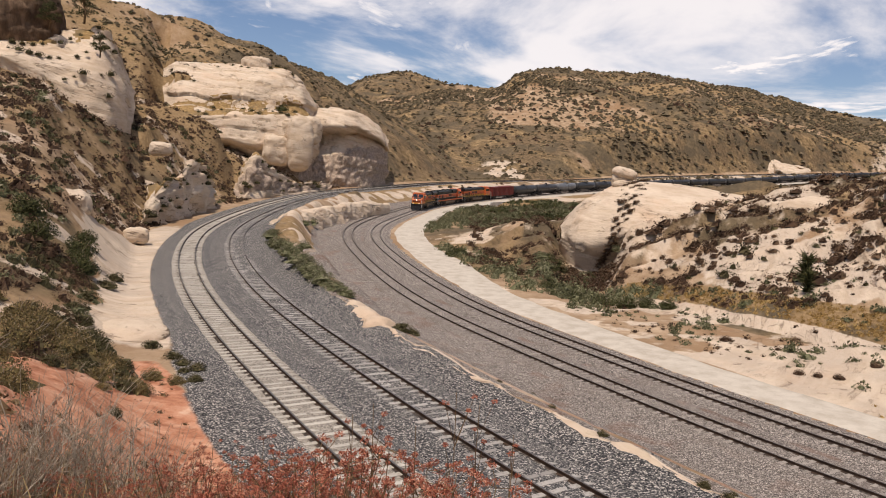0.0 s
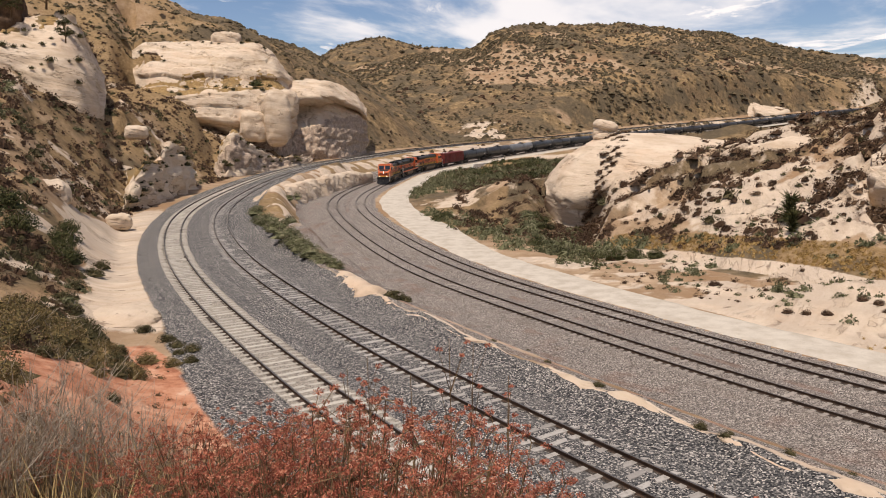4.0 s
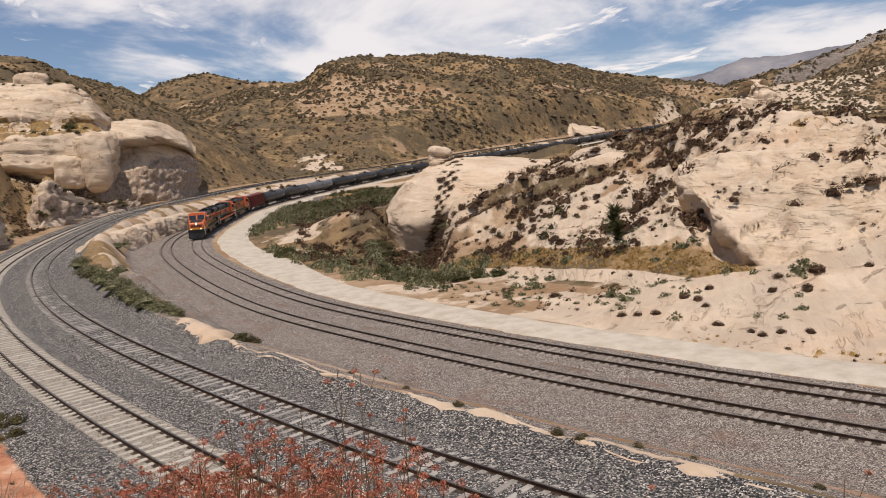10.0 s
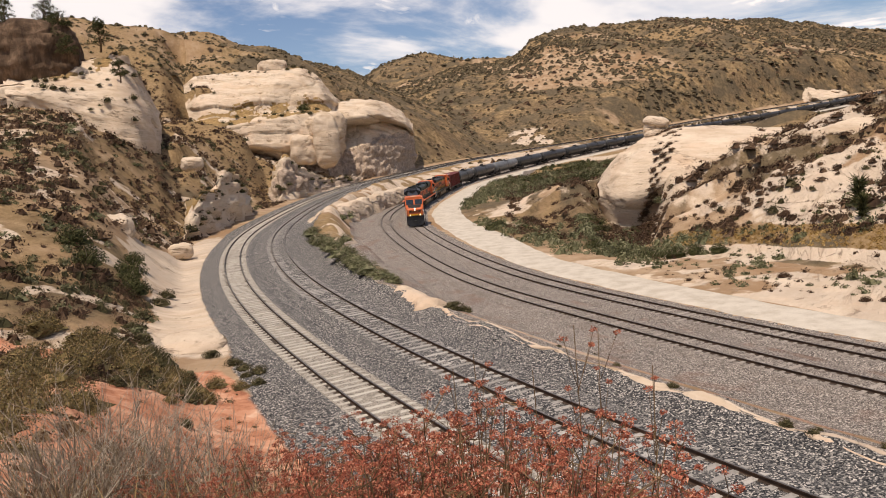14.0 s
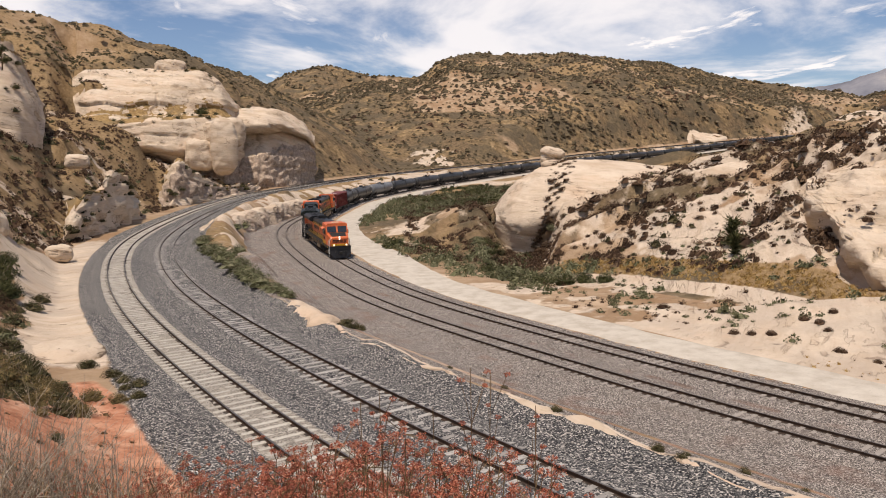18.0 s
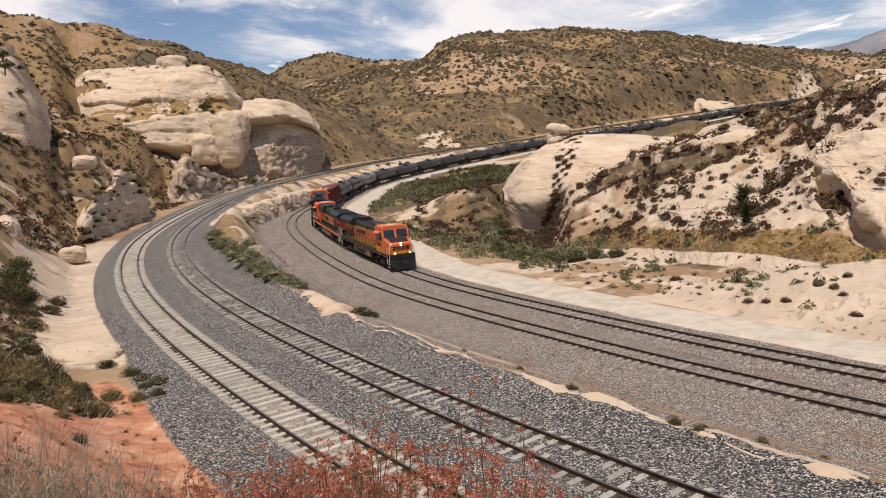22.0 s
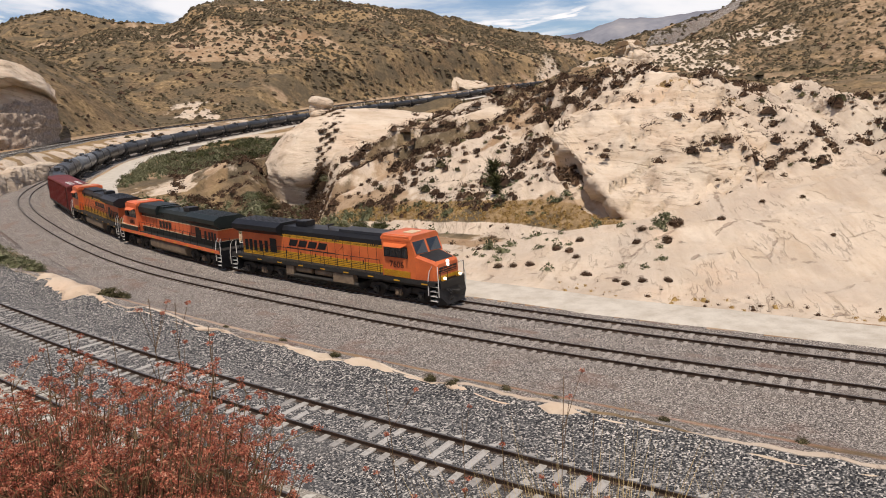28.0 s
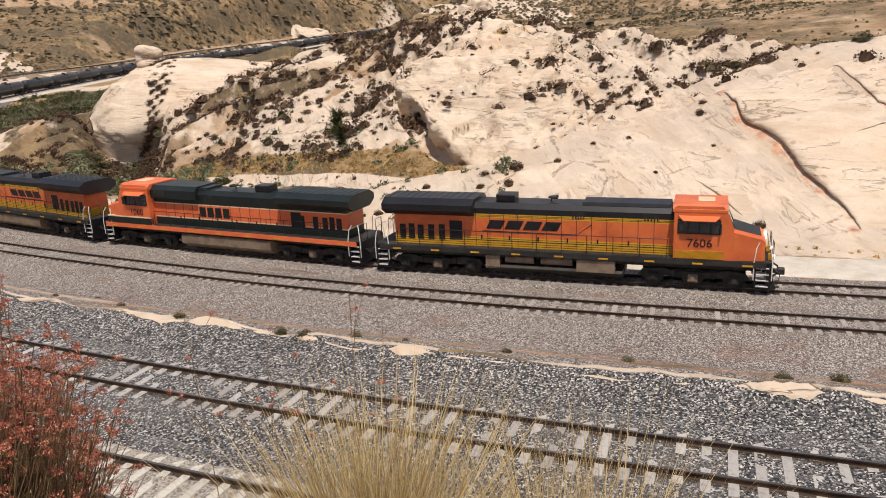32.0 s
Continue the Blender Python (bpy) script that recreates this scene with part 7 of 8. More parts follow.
def build_tank_car(mat, label):
    root = tagged(new("tank_car"), label, "tank car", "tank cars of the train")
    L, R, zc = 8.35, 1.50, 2.62
    rings = [(-L, 0.0)]
    for a in (20, 42, 62, 78, 90):
        rings.append((-L + 0.75 * (1 - math.cos(radians(a))), R * math.sin(radians(a))))
    rings += [(-x, r) for x, r in rings[::-1]]
    n = 28
    v, f = [], []
    for x, r in rings:
        v += [(x, r * math.cos(2 * math.pi * j / n), zc + r * math.sin(2 * math.pi * j / n)) for j in range(n)]
    for i in range(len(rings) - 1):
        f += [[i * n + j, i * n + (j + 1) % n, (i + 1) * n + (j + 1) % n, (i + 1) * n + j] for j in range(n)]
    part("tank", Body().add(v, f), mat, root, "", True)
    for x in (-5.6, -2.8, 0.0, 2.8, 5.6):
        part("weld_band", Body().cyl('x', (x, 0, zc), R + 0.012, 0.03, 28), mat, root, "", True)
    part("manway", Body().cyl('z', (0, 0, 4.25), 0.48, 0.28, 16), mat, root)
    part("valve_dome", Body().cyl('z', (1.5, 0, 4.18), 0.2, 0.2, 12), M_DARK, root)
    b = Body().box(-1.4, 1.4, -0.95, -0.55, 4.06, 4.10).box(-1.4, 1.4, 0.55, 0.95, 4.06, 4.10)
    part("platform", b, M_DARK, root)
    rl = Body()
    for s in (-1, 1):
        rl.tube([(-1.4, s * 0.95, 4.08), (-1.4, s * 0.95, 4.75), (1.4, s * 0.95, 4.75), (1.4, s * 0.95, 4.08)], 0.025)
        rl.tube([(0, s * 0.95, 4.08), (0, s * 0.95, 4.75)], 0.025)
    part("safety_rail", rl, M_DARK, root)
    for s in (-1, 1):
        ld = Body()
        for k in (-0.22, 0.22):
            ld.tube([(k, s * 1.55, 1.0), (k, s * 1.58, 2.6), (k, s * 1.2, 3.9), (k, s * 0.95, 4.1)], 0.022)
        for i in range(8):
            ld.tube([(-0.22, s * 1.56, 1.1 + i * 0.25), (0.22, s * 1.56, 1.1 + i * 0.25)], 0.014, 4)
        part("ladder", ld, M_DARK, root)
        part("placard", Body().box(-6.6, -5.9, s * 1.46 - 0.02, s * 1.46 + 0.02, 2.2, 2.5), M_WHITE, root)
    part("sill", Body().box(-8.9, 8.9, -0.3, 0.3, 0.80, 1.12), M_DARK, root)
    for c in (-6.6, 6.6):
        part("bolster", Body().prism([(-1.35, 0.95), (1.35, 0.95), (1.38, 2.0), (0.9, 1.45), (-0.9, 1.45), (-1.38, 2.0)], c - 0.3, c + 0.3), M_DARK, root)
        car_truck(root, c)
    for d in (-1, 1):
        part("end_sill", Body().box(min(d * 8.5, d * 8.75), max(d * 8.5, d * 8.75), -1.35, 1.35, 0.85, 1.1), M_DARK, root)
        part("end_rail", Body().tube([(d * 8.65, -1.3, 1.0), (d * 8.65, -1.3, 2.1), (d * 8.65, 1.3, 2.1), (d * 8.65, 1.3, 1.0)], 0.025), M_DARK, root)
        part("coupler", Body().box(min(d * 8.7, d * 9.1), max(d * 8.7, d * 9.1), -0.12, 0.12, 0.76, 1.0), M_DARK, root)
    return root


def build_boxcar():
    root = tagged(new("boxcar"), "dark red ribbed boxcar with patched pale roof panels", "boxcar")
    part("car_body", Body().box(-7.6, 7.6, -1.42, 1.42, 1.05, 4.15, 0.06), M_RED, root)
    part("roof", Body().prism([(-1.5, 4.12), (1.5, 4.12), (1.4, 4.3), (0, 4.42), (-1.4, 4.3)], -7.7, 7.7), M_RED, root)
    for i in range(3):
        part("roof_patch", Body().box(3.0 + i * 1.3, 3.7 + i * 1.3, -0.9, 0.7, 4.36, 4.40), M_WHITE, root, "white roof patch")
    for s in (-1, 1):
        for i in range(17):
            x = -7.5 + i * 0.935
            part("rib", Body().box(x - 0.06, x + 0.06, s * 1.46 - 0.06, s * 1.46 + 0.06, 1.1, 4.1), M_RED, root)
        part("side_sill", Body().box(-7.6, 7.6, s * 1.45 - 0.07, s * 1.45 + 0.07, 0.9, 1.12), M_DARK, root)
        ld = Body()
        for x in (6.9, 7.35):
            ld.tube([(x, s * 1.6, 1.0), (x, s * 1.6, 4.1)], 0.022)
        for i in range(9):
            ld.tube([(6.9, s * 1.6, 1.15 + 0.34 * i), (7.35, s * 1.6, 1.15 + 0.34 * i)], 0.016, 4)
        part("ladder", ld, M_DARK, root)
    for c in (-5.6, 5.6):
        car_truck(root, c)
    part("sill", Body().box(-8.1, 8.1, -0.25, 0.25, 0.75, 1.05), M_DARK, root)
    for d in (-1, 1):
        part("coupler", Body().box(min(d * 7.9, d * 8.3), max(d * 7.9, d * 8.3), -0.12, 0.12, 0.76, 1.0), M_DARK, root)
    return root


SCALE = 1.035
TRAIN = []      # thing, half length over couplers, half distance of the trucks, turned round
TRAIN.append((build_loco("lead", "7606"), 11.15, 7.0, False))
TRAIN.append((build_loco("heritage", "1060"), 11.15, 7.0, True))
TRAIN.append((build_loco("trail", ""), 11.15, 7.0, True))
TRAIN.append((build_boxcar(), 8.3, 5.6, False))
tank_models = [build_tank_car(M_TANK_GREY, "dark grey cylindrical railway tank car"), build_tank_car(M_TANK_PALE, "pale grey cylindrical railway tank car"), build_tank_car(M_TANK, "black cylindrical railway tank car")]
order = [0, 2, 1, 0, 2, 0, 2]
used = set()
FRONT = (-8.109701e-05, 0.007706683, -0.1986248, 6.961273, 1402.157)      # place of the leading coupler along the line, by seconds


def front(t):
    return (((FRONT[0] * t + FRONT[1]) * t + FRONT[2]) * t + FRONT[3]) * t + FRONT[4]


room = front(0) - 2 * (3 * 11.15 + 8.3) - 30
for i in range(int(room / (18.2 * SCALE))):
    k = order[i] if i < len(order) else (0 if i % 7 == 3 else 2)
    TRAIN.append((tank_models[k] if k not in used else copy_thing(tank_models[k], Matrix()), 9.1, 6.6, False))
    used.add(k)


def motions():
    """The train rolls round the bend towards the camera."""
    times = [0, 2, 4, 6, 8, 10, 12, 14, 16, 18, 20, 22, 24, 26, 28, 30, 32]
    behind = 0.0
    for thing, half, trucks, turned in TRAIN:
        thing.scale = (SCALE, 0.975, 0.98)
        half, trucks = half * SCALE, trucks * SCALE
        rows = []
        for t in times:
            s = front(t) - behind - half
            a, b = Vector(LINE_D.at(s + trucks)), Vector(LINE_D.at(s - trucks))
            if turned:
                a, b = b, a
            d = (a - b).normalized()
            x = d
            y = Vector((0, 0, 1)).cross(x).normalized()
            z = x.cross(y)
            m = Matrix((x, y, z)).transposed().to_4x4()
            m.translation = (a + b) / 2
            rows.append((t, m))
        walk(thing, rows)
        behind += 2 * half
# ---- plants on the bank, close to the camera ----
def strand(pts, r0, r1):
    """A thin three-sided stalk through the points, as triangles."""
    pts = np.asarray(pts)
    out = []
    n = len(pts)
    ring = []
    for i, p in enumerate(pts):
        d = pts[min(i + 1, n - 1)] - pts[max(i - 1, 0)]
        d = d / (np.linalg.norm(d) + 1e-9)
        a = np.cross(d, (0.3, 0.9, 0.1))
        a /= np.linalg.norm(a) + 1e-9
        b = np.cross(d, a)
        r = r0 + (r1 - r0) * i / (n - 1)
        ring.append([p + r * (a * math.cos(t) + b * math.sin(t)) for t in (0, 2.094, 4.189)])
    for i in range(n - 1):
        for j in range(3):
            k = (j + 1) % 3
            out.append((ring[i][j], ring[i][k], ring[i + 1][k]))
            out.append((ring[i][j], ring[i + 1][k], ring[i + 1][j]))
    return out


def buckwheat_model(seed, height=0.62, spread=0.34, stems=64, plain=110):
    g = np.random.default_rng(seed)
    wood, bloom, leaf = [], [], []
    for i in range(stems + plain):
        a, q = g.uniform(0, 2 * np.pi), g.uniform(0, 1) ** 0.5
        base = np.array([math.cos(a) * q * spread * 0.45, math.sin(a) * q * spread * 0.45, -0.05])
        h = height * g.uniform(0.62, 1.08) * (1 if i < stems else 0.78)
        tip = np.array([math.cos(a) * q * spread * 1.15 + g.normal(0, 0.05), math.sin(a) * q * spread * 1.15 + g.normal(0, 0.05), h])
        mid = base * 0.45 + tip * 0.55 + g.normal(0, 0.018, 3)
        wood += strand([base, mid, tip], 0.0028, 0.0014)
        if i < stems:
            for k in range(g.integers(2, 5)):
                end = tip + np.array([g.normal(0, 0.035), g.normal(0, 0.035), g.uniform(0.0, 0.06)])
                wood += strand([tip, end], 0.0013, 0.001)
                r = g.uniform(0.011, 0.021)
                m = 56
                d = g.normal(size=(m, 3))
                d /= np.linalg.norm(d, axis=1)[:, None]
                c = end + d * np.array([r, r, r * 0.55]) * g.uniform(0.5, 1, m)[:, None]
                u, v = g.normal(size=(m, 3)), g.normal(size=(m, 3))
                u, v = u / np.linalg.norm(u, axis=1)[:, None], v / np.linalg.norm(v, axis=1)[:, None]
                s = g.uniform(0.0028, 0.0048, m)[:, None]
                bloom.append(np.stack([c - u * s, c + u * s, c + v * s], axis=1))
        for k in range(7):
            t = g.uniform(0.15, 0.8)
            p = base + (tip - base) * t
            u = g.normal(size=3)
            u /= np.linalg.norm(u)
            u[2] = abs(u[2]) * 0.7
            w = np.cross(u, (0.2, 0.1, 1)) * 0.0022
            leaf.append(np.array([[p - w, p + w, p + u * g.uniform(0.012, 0.024)]]))
    return tri_mesh("stalks", wood, M_STEM), tri_mesh("blooms", np.concatenate(bloom), M_BLOOM), tri_mesh("leaves", np.concatenate(leaf), M_SCRUB_OLIVE)


M_SCRUB_OLIVE = make_leaf("olive_leaves", [(0, (0.06, 0.05, 0.02)), (0.5, (0.16, 0.13, 0.05)), (1, (0.30, 0.25, 0.12))])


def ground_at(x, y):
    return float(near_ground(x, y))


models = [buckwheat_model(500 + i, 0.60 + 0.05 * i) for i in range(4)]
BUCKWHEAT = [   # azimuth, distance
    (-14, 2.9), (-11, 2.5), (-8.5, 3.1), (-6, 2.6), (-4, 3.1), (-2.5, 2.4), (-1, 2.9), (0.6, 2.4), (2.0, 3.0), (3.5, 2.9), (4.6, 3.9), (5.6, 3.7),
    (6.8, 3.9), (-17, 3.6), (-20.5, 4.0), (-24, 3.4), (3.4, 3.6), (-5, 3.7), (1.5, 3.5), (2.2, 3.2), (-0.4, 2.15), (6.2, 3.4), (-8, 2.2), (-3.4, 2.05), (-28, 3.6), (-12.5, 3.4), (-15.5, 3.2), (-18.5, 2.9), (-22, 3.3), (-26, 4.2), (-30.5, 4.0), (-10, 2.9), (-2, 3.4), (5, 3.3), (3, 2.15)]
TOPS = ([-34, -21, -15, -10, -5, 0, 2.5, 4.2, 7.1, 9, 11, 14, 20], [-20.5, -20.5, -20, -19.6, -19.4, -19.8, -20.6, -21.4, -22.6, -24, -25, -28, -31])
for i, (a, r) in enumerate(BUCKWHEAT):
    a = a if a < 0 else a * 0.72
    x, y = pol(a, r)
    s = 13.3 + r * math.tan(radians(float(np.interp(a, *TOPS)) - 1.2 * ((i * 0.618) % 1))) - ground_at(x, y)
    s = min(max(s / (0.76 + 0.06 * (i % 4)), 0.45), 1.35 if r < 3.15 else 1.75 if a < 6.3 else 1.15)
    root = tagged(new("buckwheat_bush"), "dry buckwheat bush with rust-red flower heads on thin stalks", "bush", "buckwheat bushes on the bank")
    for nm, me in zip(("stem", "bloom", "foliage"), models[i % 4]):
        o = new(nm, me)
        o.parent = root
    root.matrix_basis = pose(x, y, ground_at(x, y) - 0.02, 0, 0, i * 77) @ Matrix.Diagonal((s * (1 if a < 2.5 else 0.62), s * (1 if a < 2.5 else 0.62), s, 1))


def tall_stalk(a, r, top, seed):
    """One long stalk of blooms standing above the bush."""
    g = np.random.default_rng(seed)
    x, y = pol(a, r)
    z0 = ground_at(x, y)
    h = top - z0
    wood, heads = [], []
    tip = np.array([g.normal(0, 0.05), g.normal(0, 0.05), h])
    wood += strand([(0, 0, 0), tip * 0.5 + g.normal(0, 0.02, 3), tip], 0.003, 0.0015)
    for k in range(5):
        t = g.uniform(0.75, 1.0)
        end = tip * t + np.array([g.normal(0, 0.05), g.normal(0, 0.05), g.uniform(0, 0.05)])
        wood += strand([tip * (t - 0.08), end], 0.0016, 0.001)
        r0 = g.uniform(0.010, 0.018)
        m = 44
        d = g.normal(size=(m, 3))
        d /= np.linalg.norm(d, axis=1)[:, None]
        c = end + d * np.array([r0, r0, r0 * 0.6]) * g.uniform(0.5, 1, m)[:, None]
        u, v = g.normal(size=(m, 3)), g.normal(size=(m, 3))
        u, v = u / np.linalg.norm(u, axis=1)[:, None], v / np.linalg.norm(v, axis=1)[:, None]
        s = g.uniform(0.0035, 0.006, m)[:, None]
        heads.append(np.stack([c - u * s, c + u * s, c + v * s], axis=1))
    root = tagged(new("buckwheat_stalk"), "single tall buckwheat stalk with rust-red blooms", "plant", "buckwheat stalks on the bank")
    for nm, me in [("stalk", tri_mesh("stalk", wood, M_STEM))] + [("flower_head", tri_mesh("flower_head", h, M_BLOOM)) for h in heads]:
        o = new(nm, me)
        o.parent = root
    root.matrix_basis = pose(x, y, z0)


for i, (a, r, el) in enumerate([(3.2, 2.7, -14.3), (1.2, 2.6, -17.0), (-5.2, 2.8, -16.8), (5.0, 2.8, -15.2), (-2.4, 2.9, -16.0), (25.5, 2.3, -23.5), (29, 2.5, -26.5), (39, 2.4, -22.0), (41, 2.5, -25.5), (35.5, 2.3, -26.8), (7.5, 2.6, -16.8)]):
    tall_stalk(a, r, 13.25 + r * math.tan(radians(el)), 900 + i)


M_DRYGRASS = make_leaf("grey_grass", [(0, (0.12, 0.08, 0.04)), (0.5, (0.26, 0.18, 0.095)), (1, (0.44, 0.34, 0.21))])


def grass_tuft(a, r, blades, tall, spread, seed, top=None, mat=None, label="tuft of tall dry straw-coloured grass"):
    g = np.random.default_rng(seed)
    tris = []
    x, y = pol(a, r)
    if top is not None:
        tall = max(0.3, top - ground_at(x, y))
    for i in range(blades):
        t, q = g.uniform(0, 2 * np.pi), g.uniform(0, 1) ** 0.5 * spread
        b = np.array([math.cos(t) * q, math.sin(t) * q, -0.03])
        h = tall * g.uniform(0.5, 1.1)
        lean = np.array([g.normal(0, 0.10), g.normal(0, 0.10), 0]) * h / 0.5
        p1, p2 = b + lean * 0.3 + (0, 0, h * 0.55), b + lean + (0, 0, h)
        w = np.array([math.cos(t + 1.3), math.sin(t + 1.3), 0]) * g.uniform(0.0016, 0.0034)
        tris += [(b - w, b + w, p1 + w), (b - w, p1 + w, p1 - w), (p1 - w, p1 + w, p2)]
    x, y = pol(a, r)
    o = tagged(new("grass_tuft", tri_mesh("grass_tuft", tris, mat or M_STRAW)), label, "grass", "grass tufts on the bank")
    o.matrix_basis = pose(x, y, ground_at(x, y))


for i, (a, r, n, h, s) in enumerate([(-17, 2.9, 160, 0.40, 0.2), (-22, 3.2, 200, 0.42, 0.25), (-27, 3.0, 180, 0.42, 0.22), (-12, 3.6, 160, 0.45, 0.2), (-8, 2.3, 160, 0.45, 0.2)]):
    grass_tuft(a, r, n, h, s, 1300 + i)
for i in range(26):
    grass_tuft(-35 + 23 * ((i * 0.618) % 1), 3.0 + 3.4 * ((i * 0.414) % 1), 110, 0.42, 0.24, 1400 + i, mat=M_DRYGRASS if i % 3 else M_TWIG, label="low tuft of grey-brown dry grass")
for i, (a, r, n, s, top) in enumerate([(41.6, 1.81, 700, 0.08, 12.0), (43.9, 1.83, 1100, 0.09, 12.08), (46.3, 1.85, 900, 0.08, 12.06), (49.5, 1.89, 400, 0.07, 11.96), (39, 1.85, 120, 0.07, 11.75), (61.5, 2.05, 600, 0.07, 11.92), (64.5, 2.08, 340, 0.07, 11.82), (67.2, 2.12, 520, 0.07, 11.88), (55, 2.0, 120, 0.09, 11.6)]):
    grass_tuft(a, r, n, 0.5, s, 1360 + i, top)


def twig_bush(a, r, size, seed, label="leafless grey bush of fine dry twigs"):
    g = np.random.default_rng(seed)
    tris = []
    for i in range(70):
        t = g.uniform(0, 2 * np.pi)
        out = g.uniform(0.2, 1.0)
        d = np.array([math.cos(t) * out, math.sin(t) * out, g.uniform(0.7, 1.3)])
        d /= np.linalg.norm(d)
        p0 = np.array([g.normal(0, 0.04), g.normal(0, 0.04), -0.03])
        p1 = p0 + d * size * g.uniform(0.35, 0.55)
        p2 = p1 + (d + g.normal(0, 0.25, 3)) * size * g.uniform(0.25, 0.5)
        tris += strand([p0, p1, p2], 0.0032, 0.0014)
        for k in range(5):
            q = p1 + (p2 - p1) * g.uniform(0, 0.9)
            tris += strand([q, q + (d + g.normal(0, 0.5, 3)) * size * g.uniform(0.12, 0.3)], 0.0014, 0.0007)
    x, y = pol(a, r)
    o = tagged(new("twig_bush", tri_mesh("twig_bush", tris, M_TWIG)), label, "bush", "dry twig bushes on the bank")
    o.matrix_basis = pose(x, y, ground_at(x, y))


for i, (a, r, s) in enumerate([(-16, 3.1, 0.5), (-19, 3.3, 0.55), (-22.5, 3.6, 0.6), (-12.5, 3.3, 0.5), (-9, 3.6, 0.55), (-25.5, 4.0, 0.6), (-28.5, 4.4, 0.7), (-18, 4.4, 0.6), (-6, 3.4, 0.5), (-31, 3.6, 0.6)]):
    twig_bush(a, r, s, 1700 + i)


# ---- shrubs that stand singly ----
M_OLIVE = make_leaf("olive_brush", [(0, (0.05, 0.038, 0.018)), (0.4, (0.13, 0.10, 0.04)), (0.75, (0.22, 0.165, 0.07)), (1, (0.32, 0.21, 0.11))])



def shrub_model(seed, mat, leaves=1100, tall=0.8, leaf=0.06, name="foliage"):
    g = np.random.default_rng(seed)
    fol = tri_mesh(name, np.concatenate([clump_core(0.66, tall * 0.72, g, 10, 4), clump(leaves, 1.0, tall, leaf, g)]), mat)
    wood = []
    for i in range(22):
        t = g.uniform(0, 2 * np.pi)
        d = np.array([math.cos(t) * g.uniform(0.2, 1), math.sin(t) * g.uniform(0.2, 1), g.uniform(0.4, 1.0) * tall])
        wood += strand([(0, 0, -0.08), d * 0.5 + g.normal(0, 0.06, 3), d], 0.022, 0.008)
    return fol, tri_mesh("branches", wood, M_TWIG)


SHRUBS = {"brown": ([shrub_model(2000 + i, M_BROWN) for i in range(3)], "small rounded dark brown shrub"), "sage": ([shrub_model(2010 + i, M_SAGE, 1300) for i in range(3)], "grey-green sagebrush"),
          "green": ([shrub_model(2020 + i, M_GREEN, 1900, 0.85) for i in range(3)], "dense dark green shrub"), "scrub": ([shrub_model(2030 + i, M_SCRUB) for i in range(3)], "low dry scrub bush"),
          "olive": ([shrub_model(2040 + i, M_OLIVE, 2600, 0.85, 0.045) for i in range(3)], "olive-brown bush of fine dry leaves")}


def shrub(kind, x, y, size, where, z=None, i=0):
    sets, words = SHRUBS[kind]
    fol, wood = sets[i % 3]
    root = tagged(new("shrub"), words + " " + where, "shrub", "single shrubs " + where)
    for nm, me in (("foliage", fol), ("branching", wood)):
        o = new(nm, me)
        o.parent = root
    zz = float(land(np.array([x]), np.array([y]))[0][0]) if z is None else z
    root.matrix_basis = pose(x, y, zz - 0.03, 0, 0, (x * 37 + y * 91) % 360) @ Matrix.Diagonal((size, size, size * (0.85 + 0.3 * ((x * 7.3) % 1)), 1))


for i, (x, y, s) in enumerate([(43.8, 46.4, .42), (55.6, 40.9, .55), (41.1, 48.7, .75), (38.8, 46.9, .5), (38.7, 50.1, .5), (45.2, 27.9, .55), (37.1, 48.6, .45), (47.6, 45.9, .3), (34.3, 52.7, .5),
                                (30.6, 45.8, .35), (31.4, 43.4, .35), (32.8, 42.2, .4), (34.3, 41.3, .35), (40.8, 48.3, .8), (32.4, 51.4, .5), (31.9, 52.6, .5), (32.0, 49.7, .4), (38.5, 46.6, .5),
                                (24.4, 61.5, .6), (26.2, 52.2, .5), (27.2, 51.5, .45), (28.4, 50.9, .5), (30.4, 46.0, .4), (31.5, 42.4, .4), (34.2, 41.0, .35), (50, 44, .3), (58, 42.5, .45), (62, 44, .4), (46.5, 38, .25), (52, 36.8, .25)]):
    shrub("brown", x, y, s, "on the pale rock slope", i=i)
for i, (x, y, s) in enumerate([(70.6, 35.1, 1.0), (73.3, 49.9, 1.2), (68.4, 25.2, .8), (75, 42, 1.0), (72, 30.5, .6), (66, 46, .6)]):
    shrub("scrub", x, y, s, "along the crest of the slab", i=i)
for i, (x, y, s) in enumerate([(9.3, 24.0, .33), (10.0, 23.2, .22), (9.7, 22.9, .28), (6.7, 28.2, .3), (14.7, 17.4, .26), (11.2, 21.6, .25), (19.8, 10.6, .3), (21.3, 9.6, .35), (12.5, 20.4, .18), (3.2, 35.6, .2), (17.5, 14.6, .25), (-2.3, 45.6, .85), (-1.6, 46.2, .6), (5.2, 31.5, .25)]):
    shrub("scrub", x, y, s, "between the tracks", i=i)
